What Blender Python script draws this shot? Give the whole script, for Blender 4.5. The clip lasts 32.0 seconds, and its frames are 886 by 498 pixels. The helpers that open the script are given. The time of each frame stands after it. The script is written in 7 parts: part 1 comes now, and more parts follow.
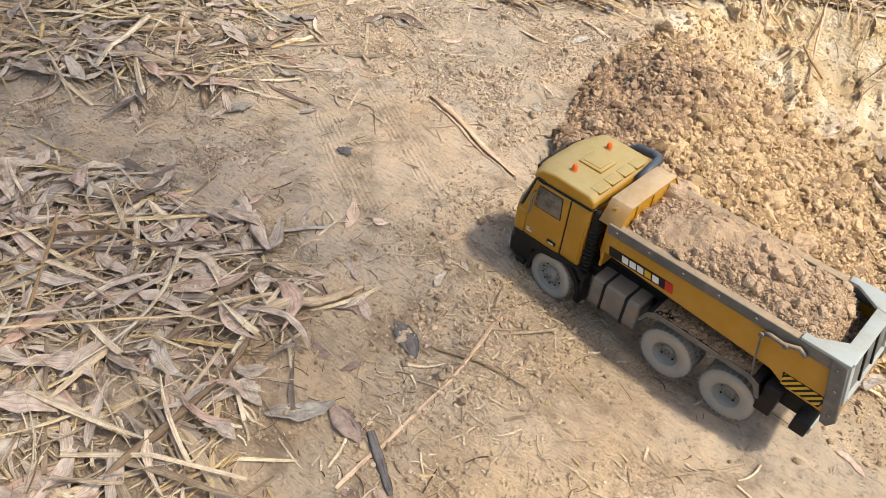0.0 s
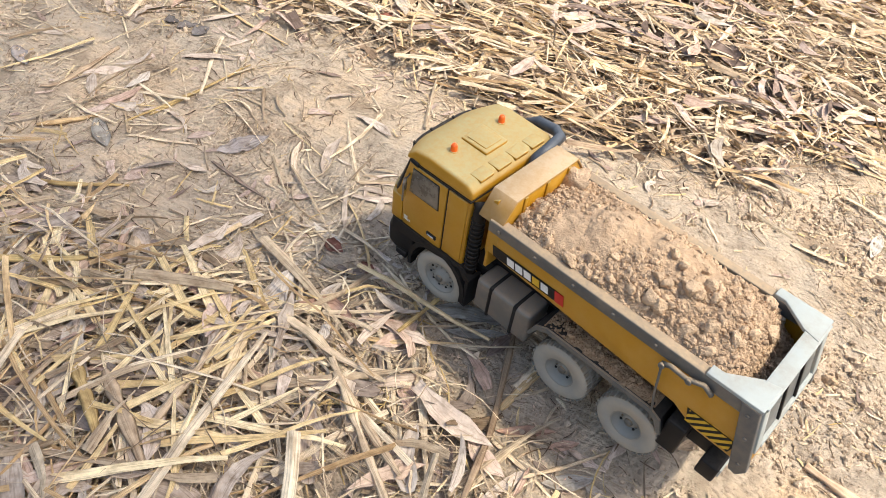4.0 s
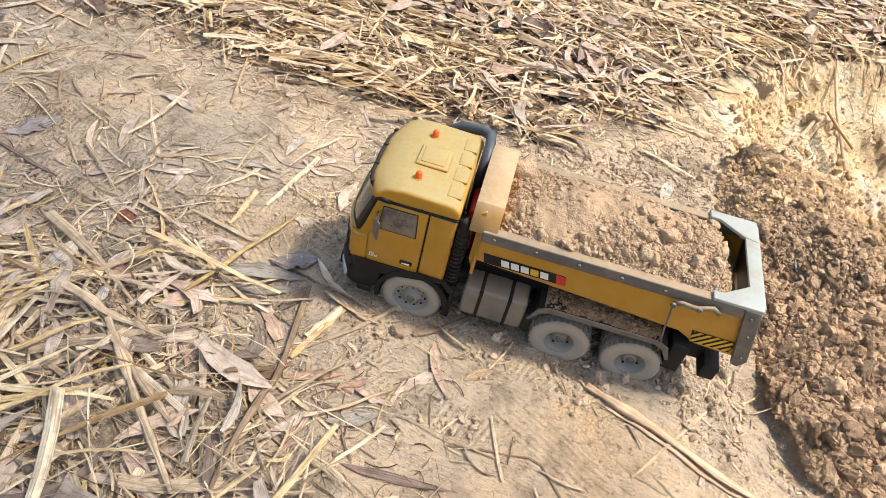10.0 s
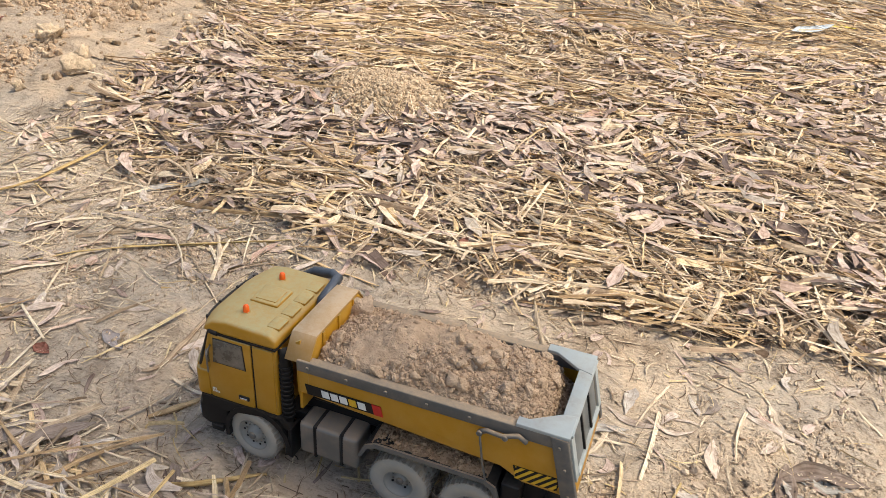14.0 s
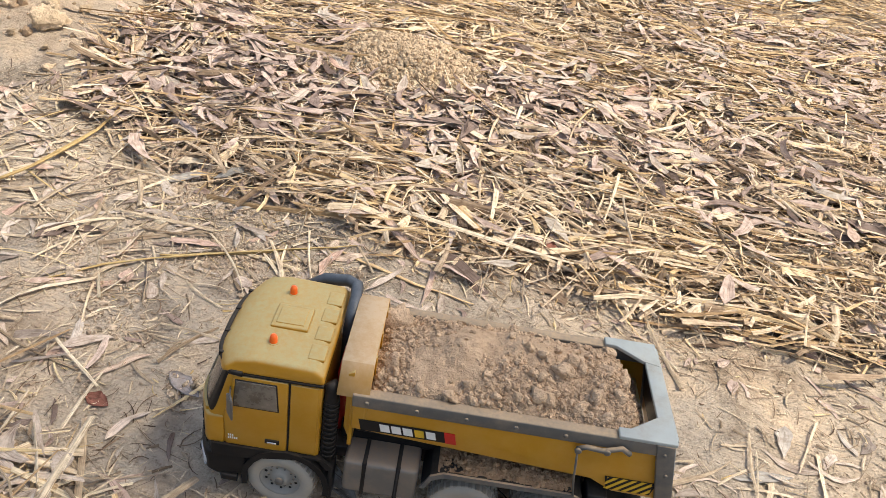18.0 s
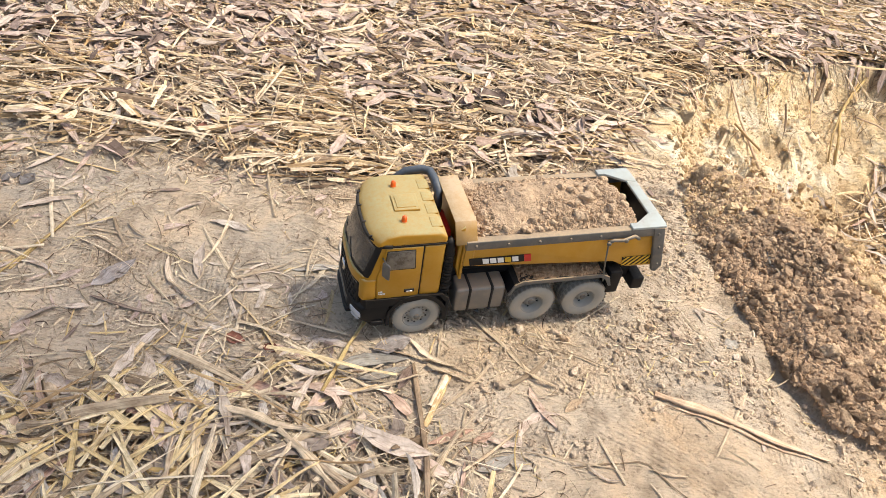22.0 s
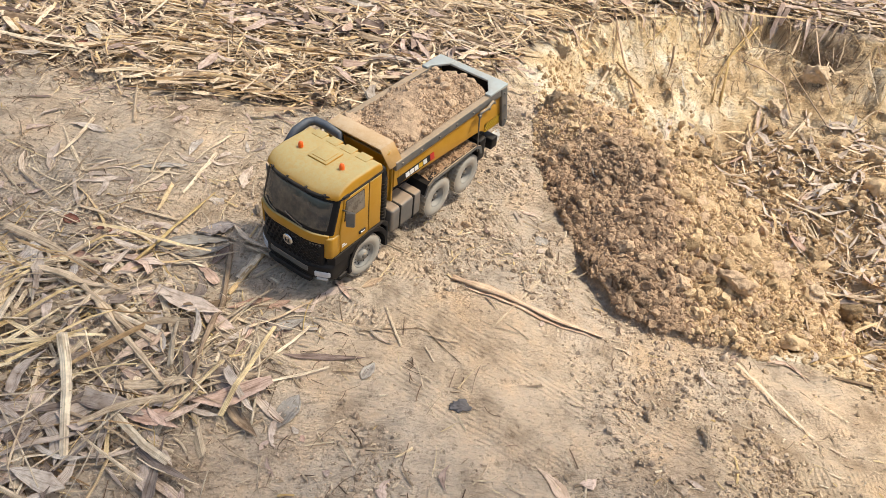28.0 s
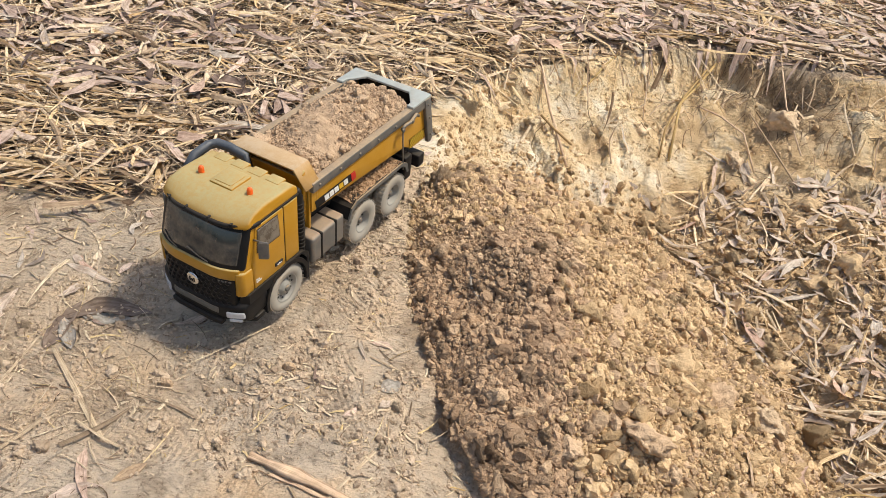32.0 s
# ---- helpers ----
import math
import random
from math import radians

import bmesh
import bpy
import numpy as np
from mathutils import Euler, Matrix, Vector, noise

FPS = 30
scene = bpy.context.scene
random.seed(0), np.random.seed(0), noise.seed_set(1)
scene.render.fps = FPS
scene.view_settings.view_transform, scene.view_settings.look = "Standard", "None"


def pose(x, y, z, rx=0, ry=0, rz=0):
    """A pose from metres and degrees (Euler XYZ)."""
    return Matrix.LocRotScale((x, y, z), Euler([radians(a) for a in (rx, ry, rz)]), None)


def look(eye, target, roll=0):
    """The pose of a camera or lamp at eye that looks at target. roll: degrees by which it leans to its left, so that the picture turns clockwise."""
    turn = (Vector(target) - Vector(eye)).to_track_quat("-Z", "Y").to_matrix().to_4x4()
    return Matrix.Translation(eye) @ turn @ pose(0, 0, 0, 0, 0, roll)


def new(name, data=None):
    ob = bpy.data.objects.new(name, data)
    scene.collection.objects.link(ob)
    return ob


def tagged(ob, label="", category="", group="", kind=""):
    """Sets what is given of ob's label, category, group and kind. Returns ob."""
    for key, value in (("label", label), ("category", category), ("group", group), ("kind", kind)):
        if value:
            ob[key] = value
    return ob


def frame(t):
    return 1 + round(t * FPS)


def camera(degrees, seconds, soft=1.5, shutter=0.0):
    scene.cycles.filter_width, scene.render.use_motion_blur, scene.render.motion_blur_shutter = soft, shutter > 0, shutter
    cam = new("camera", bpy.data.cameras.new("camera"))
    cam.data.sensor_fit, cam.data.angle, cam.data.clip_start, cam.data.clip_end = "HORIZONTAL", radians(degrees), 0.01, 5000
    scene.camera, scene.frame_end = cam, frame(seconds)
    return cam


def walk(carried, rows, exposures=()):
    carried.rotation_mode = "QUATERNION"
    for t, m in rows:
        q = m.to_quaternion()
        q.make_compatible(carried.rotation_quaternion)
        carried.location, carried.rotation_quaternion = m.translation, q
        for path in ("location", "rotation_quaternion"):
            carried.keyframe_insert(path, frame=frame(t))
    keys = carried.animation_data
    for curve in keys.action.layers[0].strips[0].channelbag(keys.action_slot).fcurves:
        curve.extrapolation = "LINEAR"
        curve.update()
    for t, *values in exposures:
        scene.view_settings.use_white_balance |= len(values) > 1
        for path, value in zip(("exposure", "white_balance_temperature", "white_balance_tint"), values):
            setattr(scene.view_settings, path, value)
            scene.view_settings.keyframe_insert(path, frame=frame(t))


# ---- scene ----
# one camera, hand-held, about a metre above the ground
cam = camera(61.4, 32.0, 0.6)
PATH = [
    (0, (0.899, -1.235, 0.89), (0.08, 0.02, -0.435), 7.6),
    (0.5, (0.794, -1.231, 0.893), (0.03, 0.077, -0.414), 9.3),
    (1, (0.667, -1.176, 0.904), (-0.09, 0.14, -0.399), 9.4),
    (1.5, (0.467, -1.058, 0.886), (-0.277, 0.263, -0.418), 9.0),
    (2, (0.276, -0.989, 0.878), (-0.346, 0.4, -0.421), 11.0),
    (2.5, (0.019, -0.957, 0.922), (-0.423, 0.506, -0.368), 13.1),
    (3, (-0.05, -0.874, 0.886), (-0.437, 0.541, -0.473), 12.0),
    (3.5, (-0.174, -0.701, 0.866), (-0.529, 0.648, -0.568), 10.7),
    (4, (-0.37, -0.688, 0.869), (-0.757, 0.658, -0.559), 10.9),
    (4.5, (-0.561, -0.691, 0.894), (-0.972, 0.665, -0.518), 11.0),
    (6.5, (-0.548, -0.732, 0.832), (-1.099, 0.656, -0.498), 10.9),
    (7, (-0.46, -0.72, 0.858), (-1.004, 0.681, -0.461), 10.7),
    (7.5, (-0.374, -0.703, 0.862), (-0.828, 0.726, -0.461), 11.2),
    (8, (-0.317, -0.691, 0.856), (-0.686, 0.766, -0.465), 12.1),
    (8.5, (-0.273, -0.686, 0.859), (-0.574, 0.763, -0.487), 12.0),
    (9, (-0.221, -0.687, 0.864), (-0.49, 0.76, -0.491), 11.9),
    (9.5, (-0.165, -0.694, 0.858), (-0.393, 0.752, -0.505), 12.3),
    (10, (-0.168, -0.705, 0.847), (-0.345, 0.748, -0.516), 13.1),
    (10.5, (-0.201, -0.699, 0.856), (-0.403, 0.805, -0.447), 12.8),
    (11, (-0.221, -0.679, 0.888), (-0.489, 0.957, -0.231), 3.0),
    (11.5, (-0.324, -0.691, 0.889), (-0.629, 0.991, -0.149), 4.7),
    (12, (-0.413, -0.663, 0.879), (-0.716, 1.024, -0.152), 4.7),
    (12.5, (-0.511, -0.667, 0.866), (-0.821, 1.012, -0.176), 4.9),
    (13, (-0.525, -0.659, 0.862), (-0.848, 1.006, -0.198), 5.1),
    (13.5, (-0.584, -0.675, 0.869), (-0.911, 0.981, -0.203), 5.1),
    (14, (-0.701, -0.677, 0.889), (-1.113, 0.964, -0.177), 4.1),
    (14.5, (-0.897, -0.566, 0.855), (-1.448, 1.048, -0.189), 1.8),
    (15, (-0.993, -0.561, 0.84), (-1.547, 1.056, -0.199), 1.7),
    (15.5, (-1.159, -0.552, 0.87), (-1.546, 1.125, -0.148), 4.9),
    (17.5, (-1.182, -0.55, 0.846), (-1.531, 1.072, -0.272), 7.2),
    (18, (-1.101, -0.534, 0.853), (-1.25, 1.085, -0.312), 9.2),
    (18.5, (-1.056, -0.52, 0.854), (-1.058, 1.079, -0.348), 11.0),
    (19, (-0.96, -0.516, 0.865), (-0.795, 1.071, -0.34), 13.5),
    (19.5, (-0.843, -0.549, 0.865), (-0.631, 1.027, -0.348), 13.8),
    (20, (-0.582, -0.613, 0.879), (-0.383, 0.939, -0.366), 12.7),
    (20.5, (-0.495, -0.637, 0.9), (-0.311, 0.903, -0.363), 11.2),
    (21, (-0.485, -0.654, 0.889), (-0.341, 0.877, -0.39), 9.7),
    (21.5, (-0.457, -0.689, 0.919), (-0.326, 0.837, -0.367), 9.0),
    (22, (-0.475, -0.873, 0.993), (-0.379, 0.683, -0.26), 8.5),
    (22.5, (-0.381, -0.99, 0.984), (-0.317, 0.597, -0.232), 8.2),
    (23, (-0.311, -1.053, 1.008), (-0.404, 0.606, -0.105), 7.7),
    (23.5, (-0.297, -1.054, 0.988), (-0.45, 0.611, -0.109), 7.5),
    (24, (-0.311, -1.032, 0.964), (-0.465, 0.598, -0.184), 8.1),
    (24.5, (-0.297, -1.018, 0.957), (-0.436, 0.566, -0.255), 9.0),
    (25, (-0.239, -1.006, 0.974), (-0.322, 0.572, -0.253), 10.0),
    (25.5, (-0.157, -1.014, 0.972), (-0.177, 0.568, -0.251), 11.0),
    (27.5, (-0.126, -1.062, 0.999), (-0.021, 0.467, -0.285), 9.7),
    (28, (-0.106, -1.069, 0.999), (-0.004, 0.447, -0.302), 9.7),
    (28.5, (-0.08, -1.063, 1.003), (0.031, 0.449, -0.301), 9.9),
    (29, (-0.094, -1.066, 1.007), (0.023, 0.454, -0.289), 9.8),
    (29.5, (-0.105, -1.058, 1.003), (0.024, 0.476, -0.274), 9.7),
    (30, (-0.075, -1.046, 1.012), (0.098, 0.517, -0.223), 10.1),
    (30.5, (0.004, -1.024, 0.996), (0.223, 0.542, -0.228), 10.5),
    (31, (0.081, -0.895, 1.0), (0.368, 0.654, -0.232), 10.4),
    (31.5, (0.115, -0.683, 0.936), (0.44, 0.857, -0.297), 11.4),
    (32, (0.192, -0.61, 0.951), (0.282, 0.922, -0.332), 8.5),
]
EXPOSURES = [(0, 0.18), (2, 0.46), (3, 0.42), (4, 0.66), (7, 0.70), (8, 0.58), (9, 0.54), (10, 0.44), (11, 0.22), (13, 0.24), (15, 0.38), (18, 0.40), (20, 0.44), (22, 0.46), (25, 0.54), (28, 0.22), (30, 0.14), (32, 0.04)]
walk(cam, [(t, look(eye, target, roll)) for t, eye, target, roll in PATH], EXPOSURES)

# the truck: seconds, place of the front axle on the ground, heading, pitch and roll
TRUCK = [
    (0, 0.552, -0.248, -0.027, 173.6, 0.7, -1.1),
    (0.5, 0.365, -0.222, -0.025, 172.8, -0.1, -0.5),
    (1, 0.228, -0.175, -0.013, 167.8, -2.5, -0.1),
    (1.5, 0.071, -0.116, -0.000, 163.2, -4.3, -0.6),
    (2, -0.087, -0.062, 0.009, 162.3, -3.2, -0.2),
    (2.5, -0.198, -0.049, 0.025, 163.6, -2.2, -0.7),
    (3, -0.216, -0.038, 0.023, 163.4, -1.4, -0.3),
    (3.5, -0.368, 0.043, 0.030, 159.1, -0.9, 0.6),
    (4, -0.545, 0.096, 0.023, 160.2, 1.0, -1.9),
    (4.5, -0.748, 0.122, 0.016, 166.1, 1.7, -1.4),
    (6.5, -1.230, 0.024, 0.009, 189.1, -0.9, 2.3),
    (7, -1.147, 0.054, 0.001, 187.1, -0.4, 2.9),
    (7.5, -1.049, 0.072, -0.005, 186.3, 0.4, 1.7),
    (8, -0.888, 0.103, -0.008, 183.6, 0.6, 0.9),
    (8.5, -0.721, 0.114, -0.009, 183.8, 1.5, 0.4),
    (9, -0.544, 0.124, -0.006, 183.5, 0.6, -1.4),
    (9.5, -0.354, 0.125, -0.007, 180.7, -1.5, -3.7),
    (10, -0.295, 0.125, -0.007, 183.0, -1.0, -2.3),
    (10.5, -0.296, 0.123, -0.007, 183.1, -0.8, -1.5),
    (11, -0.295, 0.124, -0.006, 182.8, -0.9, -1.0),
    (11.5, -0.297, 0.123, -0.005, 184.2, -1.6, -1.1),
    (12, -0.389, 0.090, -0.003, 183.4, -1.0, -0.7),
    (12.5, -0.577, 0.076, -0.007, 188.2, 0.3, 0.3),
    (13, -0.745, 0.054, -0.010, 186.1, 0.9, 1.1),
    (13.5, -0.952, 0.059, -0.011, 182.1, 0.7, 2.2),
    (14, -1.132, 0.105, -0.010, 175.2, 1.3, 2.2),
    (14.5, -1.251, 0.134, -0.009, 170.0, 1.2, 2.2),
    (15, -1.309, 0.156, -0.011, 170.1, 0.9, 2.2),
    (15.5, -1.358, 0.156, -0.012, 171.4, 0.6, 2.4),
    (16.5, -1.610, 0.140, -0.012, 180.0, -0.2, 2.5),
    (17.5, -1.489, 0.125, -0.013, 185.2, -0.8, 2.9),
    (18, -1.314, 0.114, -0.011, 185.7, -0.6, 2.4),
    (18.5, -1.150, 0.121, -0.010, 187.0, 0.3, 2.4),
    (19, -0.967, 0.109, -0.009, 194.5, 0.8, 2.4),
    (19.5, -0.852, 0.148, -0.007, 192.6, 1.3, 1.4),
    (20, -0.708, 0.155, -0.004, 194.2, 1.3, -0.2),
    (20.5, -0.570, 0.180, -0.002, 194.4, 1.4, -1.7),
    (21, -0.485, 0.187, 0.000, 195.9, 0.7, -2.4),
    (21.5, -0.473, 0.188, 0.003, 196.2, 0.6, -2.3),
    (22, -0.472, 0.184, 0.004, 196.2, 0.5, -2.5),
    (22.5, -0.444, 0.190, 0.002, 195.5, -0.5, -2.8),
    (23, -0.465, 0.180, 0.002, 195.1, 0.5, -1.9),
    (23.5, -0.631, 0.080, -0.001, 202.5, 1.7, -0.8),
    (24, -0.686, 0.049, -0.003, 203.8, 1.3, -0.4),
    (24.5, -0.536, 0.094, -0.002, 207.4, 0.9, -1.0),
    (25, -0.389, 0.139, 0.001, 211.0, 0.4, -1.3),
    (25.5, -0.218, 0.193, 0.003, 217.8, 0.8, -1.8),
    (26, -0.110, 0.265, 0.005, 222.0, 1.1, -1.7),
    (26.7, -0.260, 0.060, 0.005, 229.0, 1.5, -1.4),
    (27.1, -0.330, -0.045, 0.005, 231.0, 2.0, -0.9),
    (27.5, -0.297, -0.013, 0.005, 231.7, 2.4, -0.5),
    (28, -0.246, 0.042, 0.005, 236.8, 2.8, 0.6),
    (28.5, -0.165, 0.144, 0.004, 242.9, 2.9, 1.0),
    (29, -0.108, 0.310, 0.005, 240.8, 1.8, 1.3),
    (29.5, -0.071, 0.401, 0.006, 240.7, -0.3, 1.0),
    (30, -0.098, 0.295, 0.007, 243.2, 1.0, 1.1),
    (30.5, -0.100, 0.288, 0.009, 243.4, 1.4, 1.6),
    (31, -0.082, 0.344, 0.011, 242.1, 0.2, 1.7),
    (31.5, -0.082, 0.340, 0.014, 242.3, 0.6, 1.6),
    (32, -0.081, 0.341, 0.015, 242.6, 0.1, 1.2),
]
# ---- daylight: hazy low-contrast sun from the pit side, open sky ----
SUN_SLOPE = (0.52, 0.10)
SUN_DIR = Vector((*SUN_SLOPE, 1.0)).normalized()
world = bpy.data.worlds.new("sky")
scene.world = world
world.use_nodes = True
sky_nodes = world.node_tree
sky_nodes.nodes.clear()
sky_out = sky_nodes.nodes.new("ShaderNodeOutputWorld")
sky_bg = sky_nodes.nodes.new("ShaderNodeBackground")
sky_tex = sky_nodes.nodes.new("ShaderNodeTexSky")
sky_tex.sky_type = "NISHITA"
sky_tex.sun_disc = False
sky_tex.sun_elevation = math.asin(SUN_DIR.z)
sky_tex.sun_rotation = math.atan2(SUN_DIR.x, SUN_DIR.y)
sky_tex.dust_density = 4.0
sky_tex.air_density = 1.3
sky_bg.inputs["Strength"].default_value = 0.147
sky_nodes.links.new(sky_tex.outputs[0], sky_bg.inputs[0])
sky_nodes.links.new(sky_bg.outputs[0], sky_out.inputs[0])

sun = new("sun", bpy.data.lights.new("sun", "SUN"))
sun.data.energy = 3.62
sun.data.angle = radians(4.5)
sun.data.color = (1.0, 0.915, 0.755)
sun.matrix_world = look(SUN_DIR * 10, (0, 0, 0))


# ---- materials ----
def material(name):
    m = bpy.data.materials.new(name)
    m.use_nodes = True
    t = m.node_tree
    b = t.nodes["Principled BSDF"]
    return m, t, b


def node(t, kind, **values):
    n = t.nodes.new(kind)
    for key, v in values.items():
        n.inputs[key.replace("_", " ")].default_value = v
    return n


def noise_at(t, scale, detail=4.0, rough=0.6, source="Object"):
    c = t.nodes.new("ShaderNodeTexCoord")
    n = node(t, "ShaderNodeTexNoise", Scale=scale, Detail=detail, Roughness=rough)
    t.links.new(c.outputs[source], n.inputs["Vector"])
    return n


def ramp(t, fac, stops):
    r = t.nodes.new("ShaderNodeValToRGB")
    e = r.color_ramp.elements
    while len(e) < len(stops):
        e.new(0.5)
    for k, (p, c) in zip(e, stops):
        k.position, k.color = p, (*c, 1.0)
    t.links.new(fac, r.inputs[0])
    return r.outputs[0]


def mix(t, fac, a, b, kind="MIX"):
    n = t.nodes.new("ShaderNodeMix")
    n.data_type, n.blend_type = "RGBA", kind
    for k, v in ((0, fac), (6, a), (7, b)):
        if isinstance(v, (int, float)):
            n.inputs[k].default_value = v
        elif isinstance(v, tuple):
            n.inputs[k].default_value = (*v, 1.0)
        else:
            t.links.new(v, n.inputs[k])
    return n.outputs[2]


def bump(t, b, heights, distance=0.002):
    """Bumps from a list of (socket, strength), chained."""
    last = None
    for h, s in heights:
        n = t.nodes.new("ShaderNodeBump")
        n.inputs["Strength"].default_value = s
        n.inputs["Distance"].default_value = distance
        t.links.new(h, n.inputs["Height"])
        if last:
            t.links.new(last, n.inputs["Normal"])
        last = n.outputs[0]
    t.links.new(last, b.inputs["Normal"])


def attribute(t, name):
    n = t.nodes.new("ShaderNodeAttribute")
    n.attribute_name = name
    return n.outputs["Fac"]


DUST = (0.50, 0.37, 0.235)


def soil_material():
    m, t, b = material("trodden_soil")
    broad, mid = noise_at(t, 1.7, 5), noise_at(t, 11.0, 6)
    fine, grit = noise_at(t, 85.0, 5, 0.7), noise_at(t, 420.0, 3, 0.7)
    base = ramp(t, broad.outputs[0], [(0.34, (0.46, 0.388, 0.312)), (0.47, (0.61, 0.50, 0.385)), (0.62, (0.71, 0.563, 0.41))])
    worn = ramp(t, noise_at(t, 3.4, 6, 0.62).outputs[0], [(0.48, (0, 0, 0)), (0.66, (0.75, 0.75, 0.75))])
    base = mix(t, worn, base, (0.56, 0.41, 0.272))
    base = mix(t, attribute(t, "grey_left"), base, (0.475, 0.405, 0.325))
    grey = ramp(t, mid.outputs[0], [(0.36, (0.68, 0.66, 0.64)), (0.49, (1, 1, 1)), (0.66, (1.16, 1.11, 1.04))])
    c = mix(t, 1.0, base, grey, "MULTIPLY")
    specks = ramp(t, fine.outputs[0], [(0.32, (0.46, 0.42, 0.38)), (0.44, (1, 1, 1)), (0.66, (1.10, 1.09, 1.06))])
    c = mix(t, 0.8, c, specks, "MULTIPLY")
    fresh = ramp(t, mid.outputs[0], [(0.3, (0.35, 0.245, 0.16)), (0.7, (0.53, 0.385, 0.25))])
    c = mix(t, attribute(t, "fresh"), c, fresh)
    dug = ramp(t, mid.outputs[0], [(0.32, (0.36, 0.245, 0.14)), (0.5, (0.55, 0.395, 0.235)), (0.68, (0.70, 0.535, 0.345))])
    c = mix(t, attribute(t, "dug"), c, dug)
    damp = ramp(t, fine.outputs[0], [(0.3, (0.22, 0.148, 0.098)), (0.7, (0.40, 0.28, 0.185))])
    c = mix(t, attribute(t, "damp"), c, damp)
    strata = noise_at(t, 9.0, 8, 0.66)
    chalky = t.nodes.new("ShaderNodeMath")
    chalky.operation = "ADD"
    t.links.new(strata.outputs[0], chalky.inputs[0])
    t.links.new(attribute(t, "chalk"), chalky.inputs[1])
    pale = ramp(t, chalky.outputs[0], [(0.32, (0.54, 0.36, 0.18)), (0.42, (0.76, 0.56, 0.32)), (0.51, (0.87, 0.69, 0.43)), (0.66, (0.93, 0.84, 0.66))])
    c = mix(t, attribute(t, "pale"), c, pale)
    c = mix(t, 0.22, c, ramp(t, grit.outputs[0], [(0.35, (0.72, 0.70, 0.68)), (0.6, (1.05, 1.05, 1.05))]), "MULTIPLY")
    # crumbs: small cells, thick where the crust is broken
    cells = t.nodes.new("ShaderNodeTexVoronoi")
    cells.inputs["Scale"].default_value = 210.0
    where = t.nodes.new("ShaderNodeTexCoord")
    warped = mix(t, 0.012, where.outputs["Object"], noise_at(t, 60, 3).outputs["Color"], "ADD")
    t.links.new(warped, cells.inputs["Vector"])
    broken = ramp(t, noise_at(t, 6.5, 5, 0.65).outputs[0], [(0.50, (0.02, 0.02, 0.02)), (0.66, (0.9, 0.9, 0.9))])
    lump = mix(t, 1.0, ramp(t, cells.outputs["Distance"], [(0.0, (1, 1, 1)), (0.75, (0, 0, 0))]), broken, "MULTIPLY")
    # shade in the creases between crumbs, multiplied into the colour
    crease_shade = mix(t, broken, (1.0, 1.0, 1.0), ramp(t, cells.outputs["Distance"], [(0.35, (1.06, 1.05, 1.04)), (0.75, (0.54, 0.49, 0.45))]))
    c = mix(t, 0.7, c, crease_shade, "MULTIPLY")
    # dark tone that paints shade under straw and in the hollow, also real topsoil
    shade_topsoil_tone = ramp(t, fine.outputs[0], [(0.3, (0.085, 0.062, 0.045)), (0.5, (0.17, 0.125, 0.09)), (0.7, (0.30, 0.235, 0.17))])
    c = mix(t, attribute(t, "shade_topsoil"), c, shade_topsoil_tone)
    t.links.new(c, b.inputs["Base Color"])
    b.inputs["Roughness"].default_value = 0.95
    b.inputs["Specular IOR Level"].default_value = 0.10
    # ribs pressed by the tyres, along the way that the truck has driven
    ribs = t.nodes.new("ShaderNodeMath")
    ribs.operation = "SINE"
    far_along = t.nodes.new("ShaderNodeMath")
    far_along.operation = "MULTIPLY"
    far_along.inputs[1].default_value = 2 * math.pi / 0.0095
    t.links.new(attribute(t, "along"), far_along.inputs[0])
    t.links.new(far_along.outputs[0], ribs.inputs[0])
    pressed = t.nodes.new("ShaderNodeMath")
    pressed.operation = "MULTIPLY"
    t.links.new(ribs.outputs[0], pressed.inputs[0])
    t.links.new(attribute(t, "track"), pressed.inputs[1])
    # long scuffs along the track
    line = t.nodes.new("ShaderNodeMapping")
    line.inputs["Rotation"].default_value = (0, 0, 0.2)
    line.inputs["Scale"].default_value = (16.0, 110.0, 60.0)
    scuff = node(t, "ShaderNodeTexNoise", Scale=1.0, Detail=4.0, Roughness=0.6)
    t.links.new(where.outputs["Object"], line.inputs["Vector"])
    t.links.new(line.outputs[0], scuff.inputs["Vector"])
    crags = mix(t, 1.0, strata.outputs[0], attribute(t, "pale"), "MULTIPLY")
    bump(t, b, [(crags, 1.2), (mid.outputs[0], 1.1), (fine.outputs[0], 1.0), (grit.outputs[0], 0.45), (lump, 0.32), (scuff.outputs[0], 0.75), (pressed.outputs[0], 0.30)], 0.010)
    return m


def clod_material(name, dark, light, single=False):
    m, t, b = material(name)
    g = t.nodes.new("ShaderNodeObjectInfo" if single else "ShaderNodeNewGeometry")
    c = ramp(t, g.outputs["Random" if single else "Random Per Island"], [(0.0, dark), (0.6, light), (1.0, tuple(v * 1.15 for v in light))])
    n, f = noise_at(t, 60, 5), noise_at(t, 300, 3)
    c = mix(t, 0.7, c, ramp(t, n.outputs[0], [(0.3, (0.66, 0.62, 0.58)), (0.65, (1.1, 1.08, 1.05))]), "MULTIPLY")
    t.links.new(c, b.inputs["Base Color"])
    b.inputs["Roughness"].default_value = 0.96
    b.inputs["Specular IOR Level"].default_value = 0.1
    bump(t, b, [(n.outputs[0], 1.0), (f.outputs[0], 0.8)], 0.005)
    return m


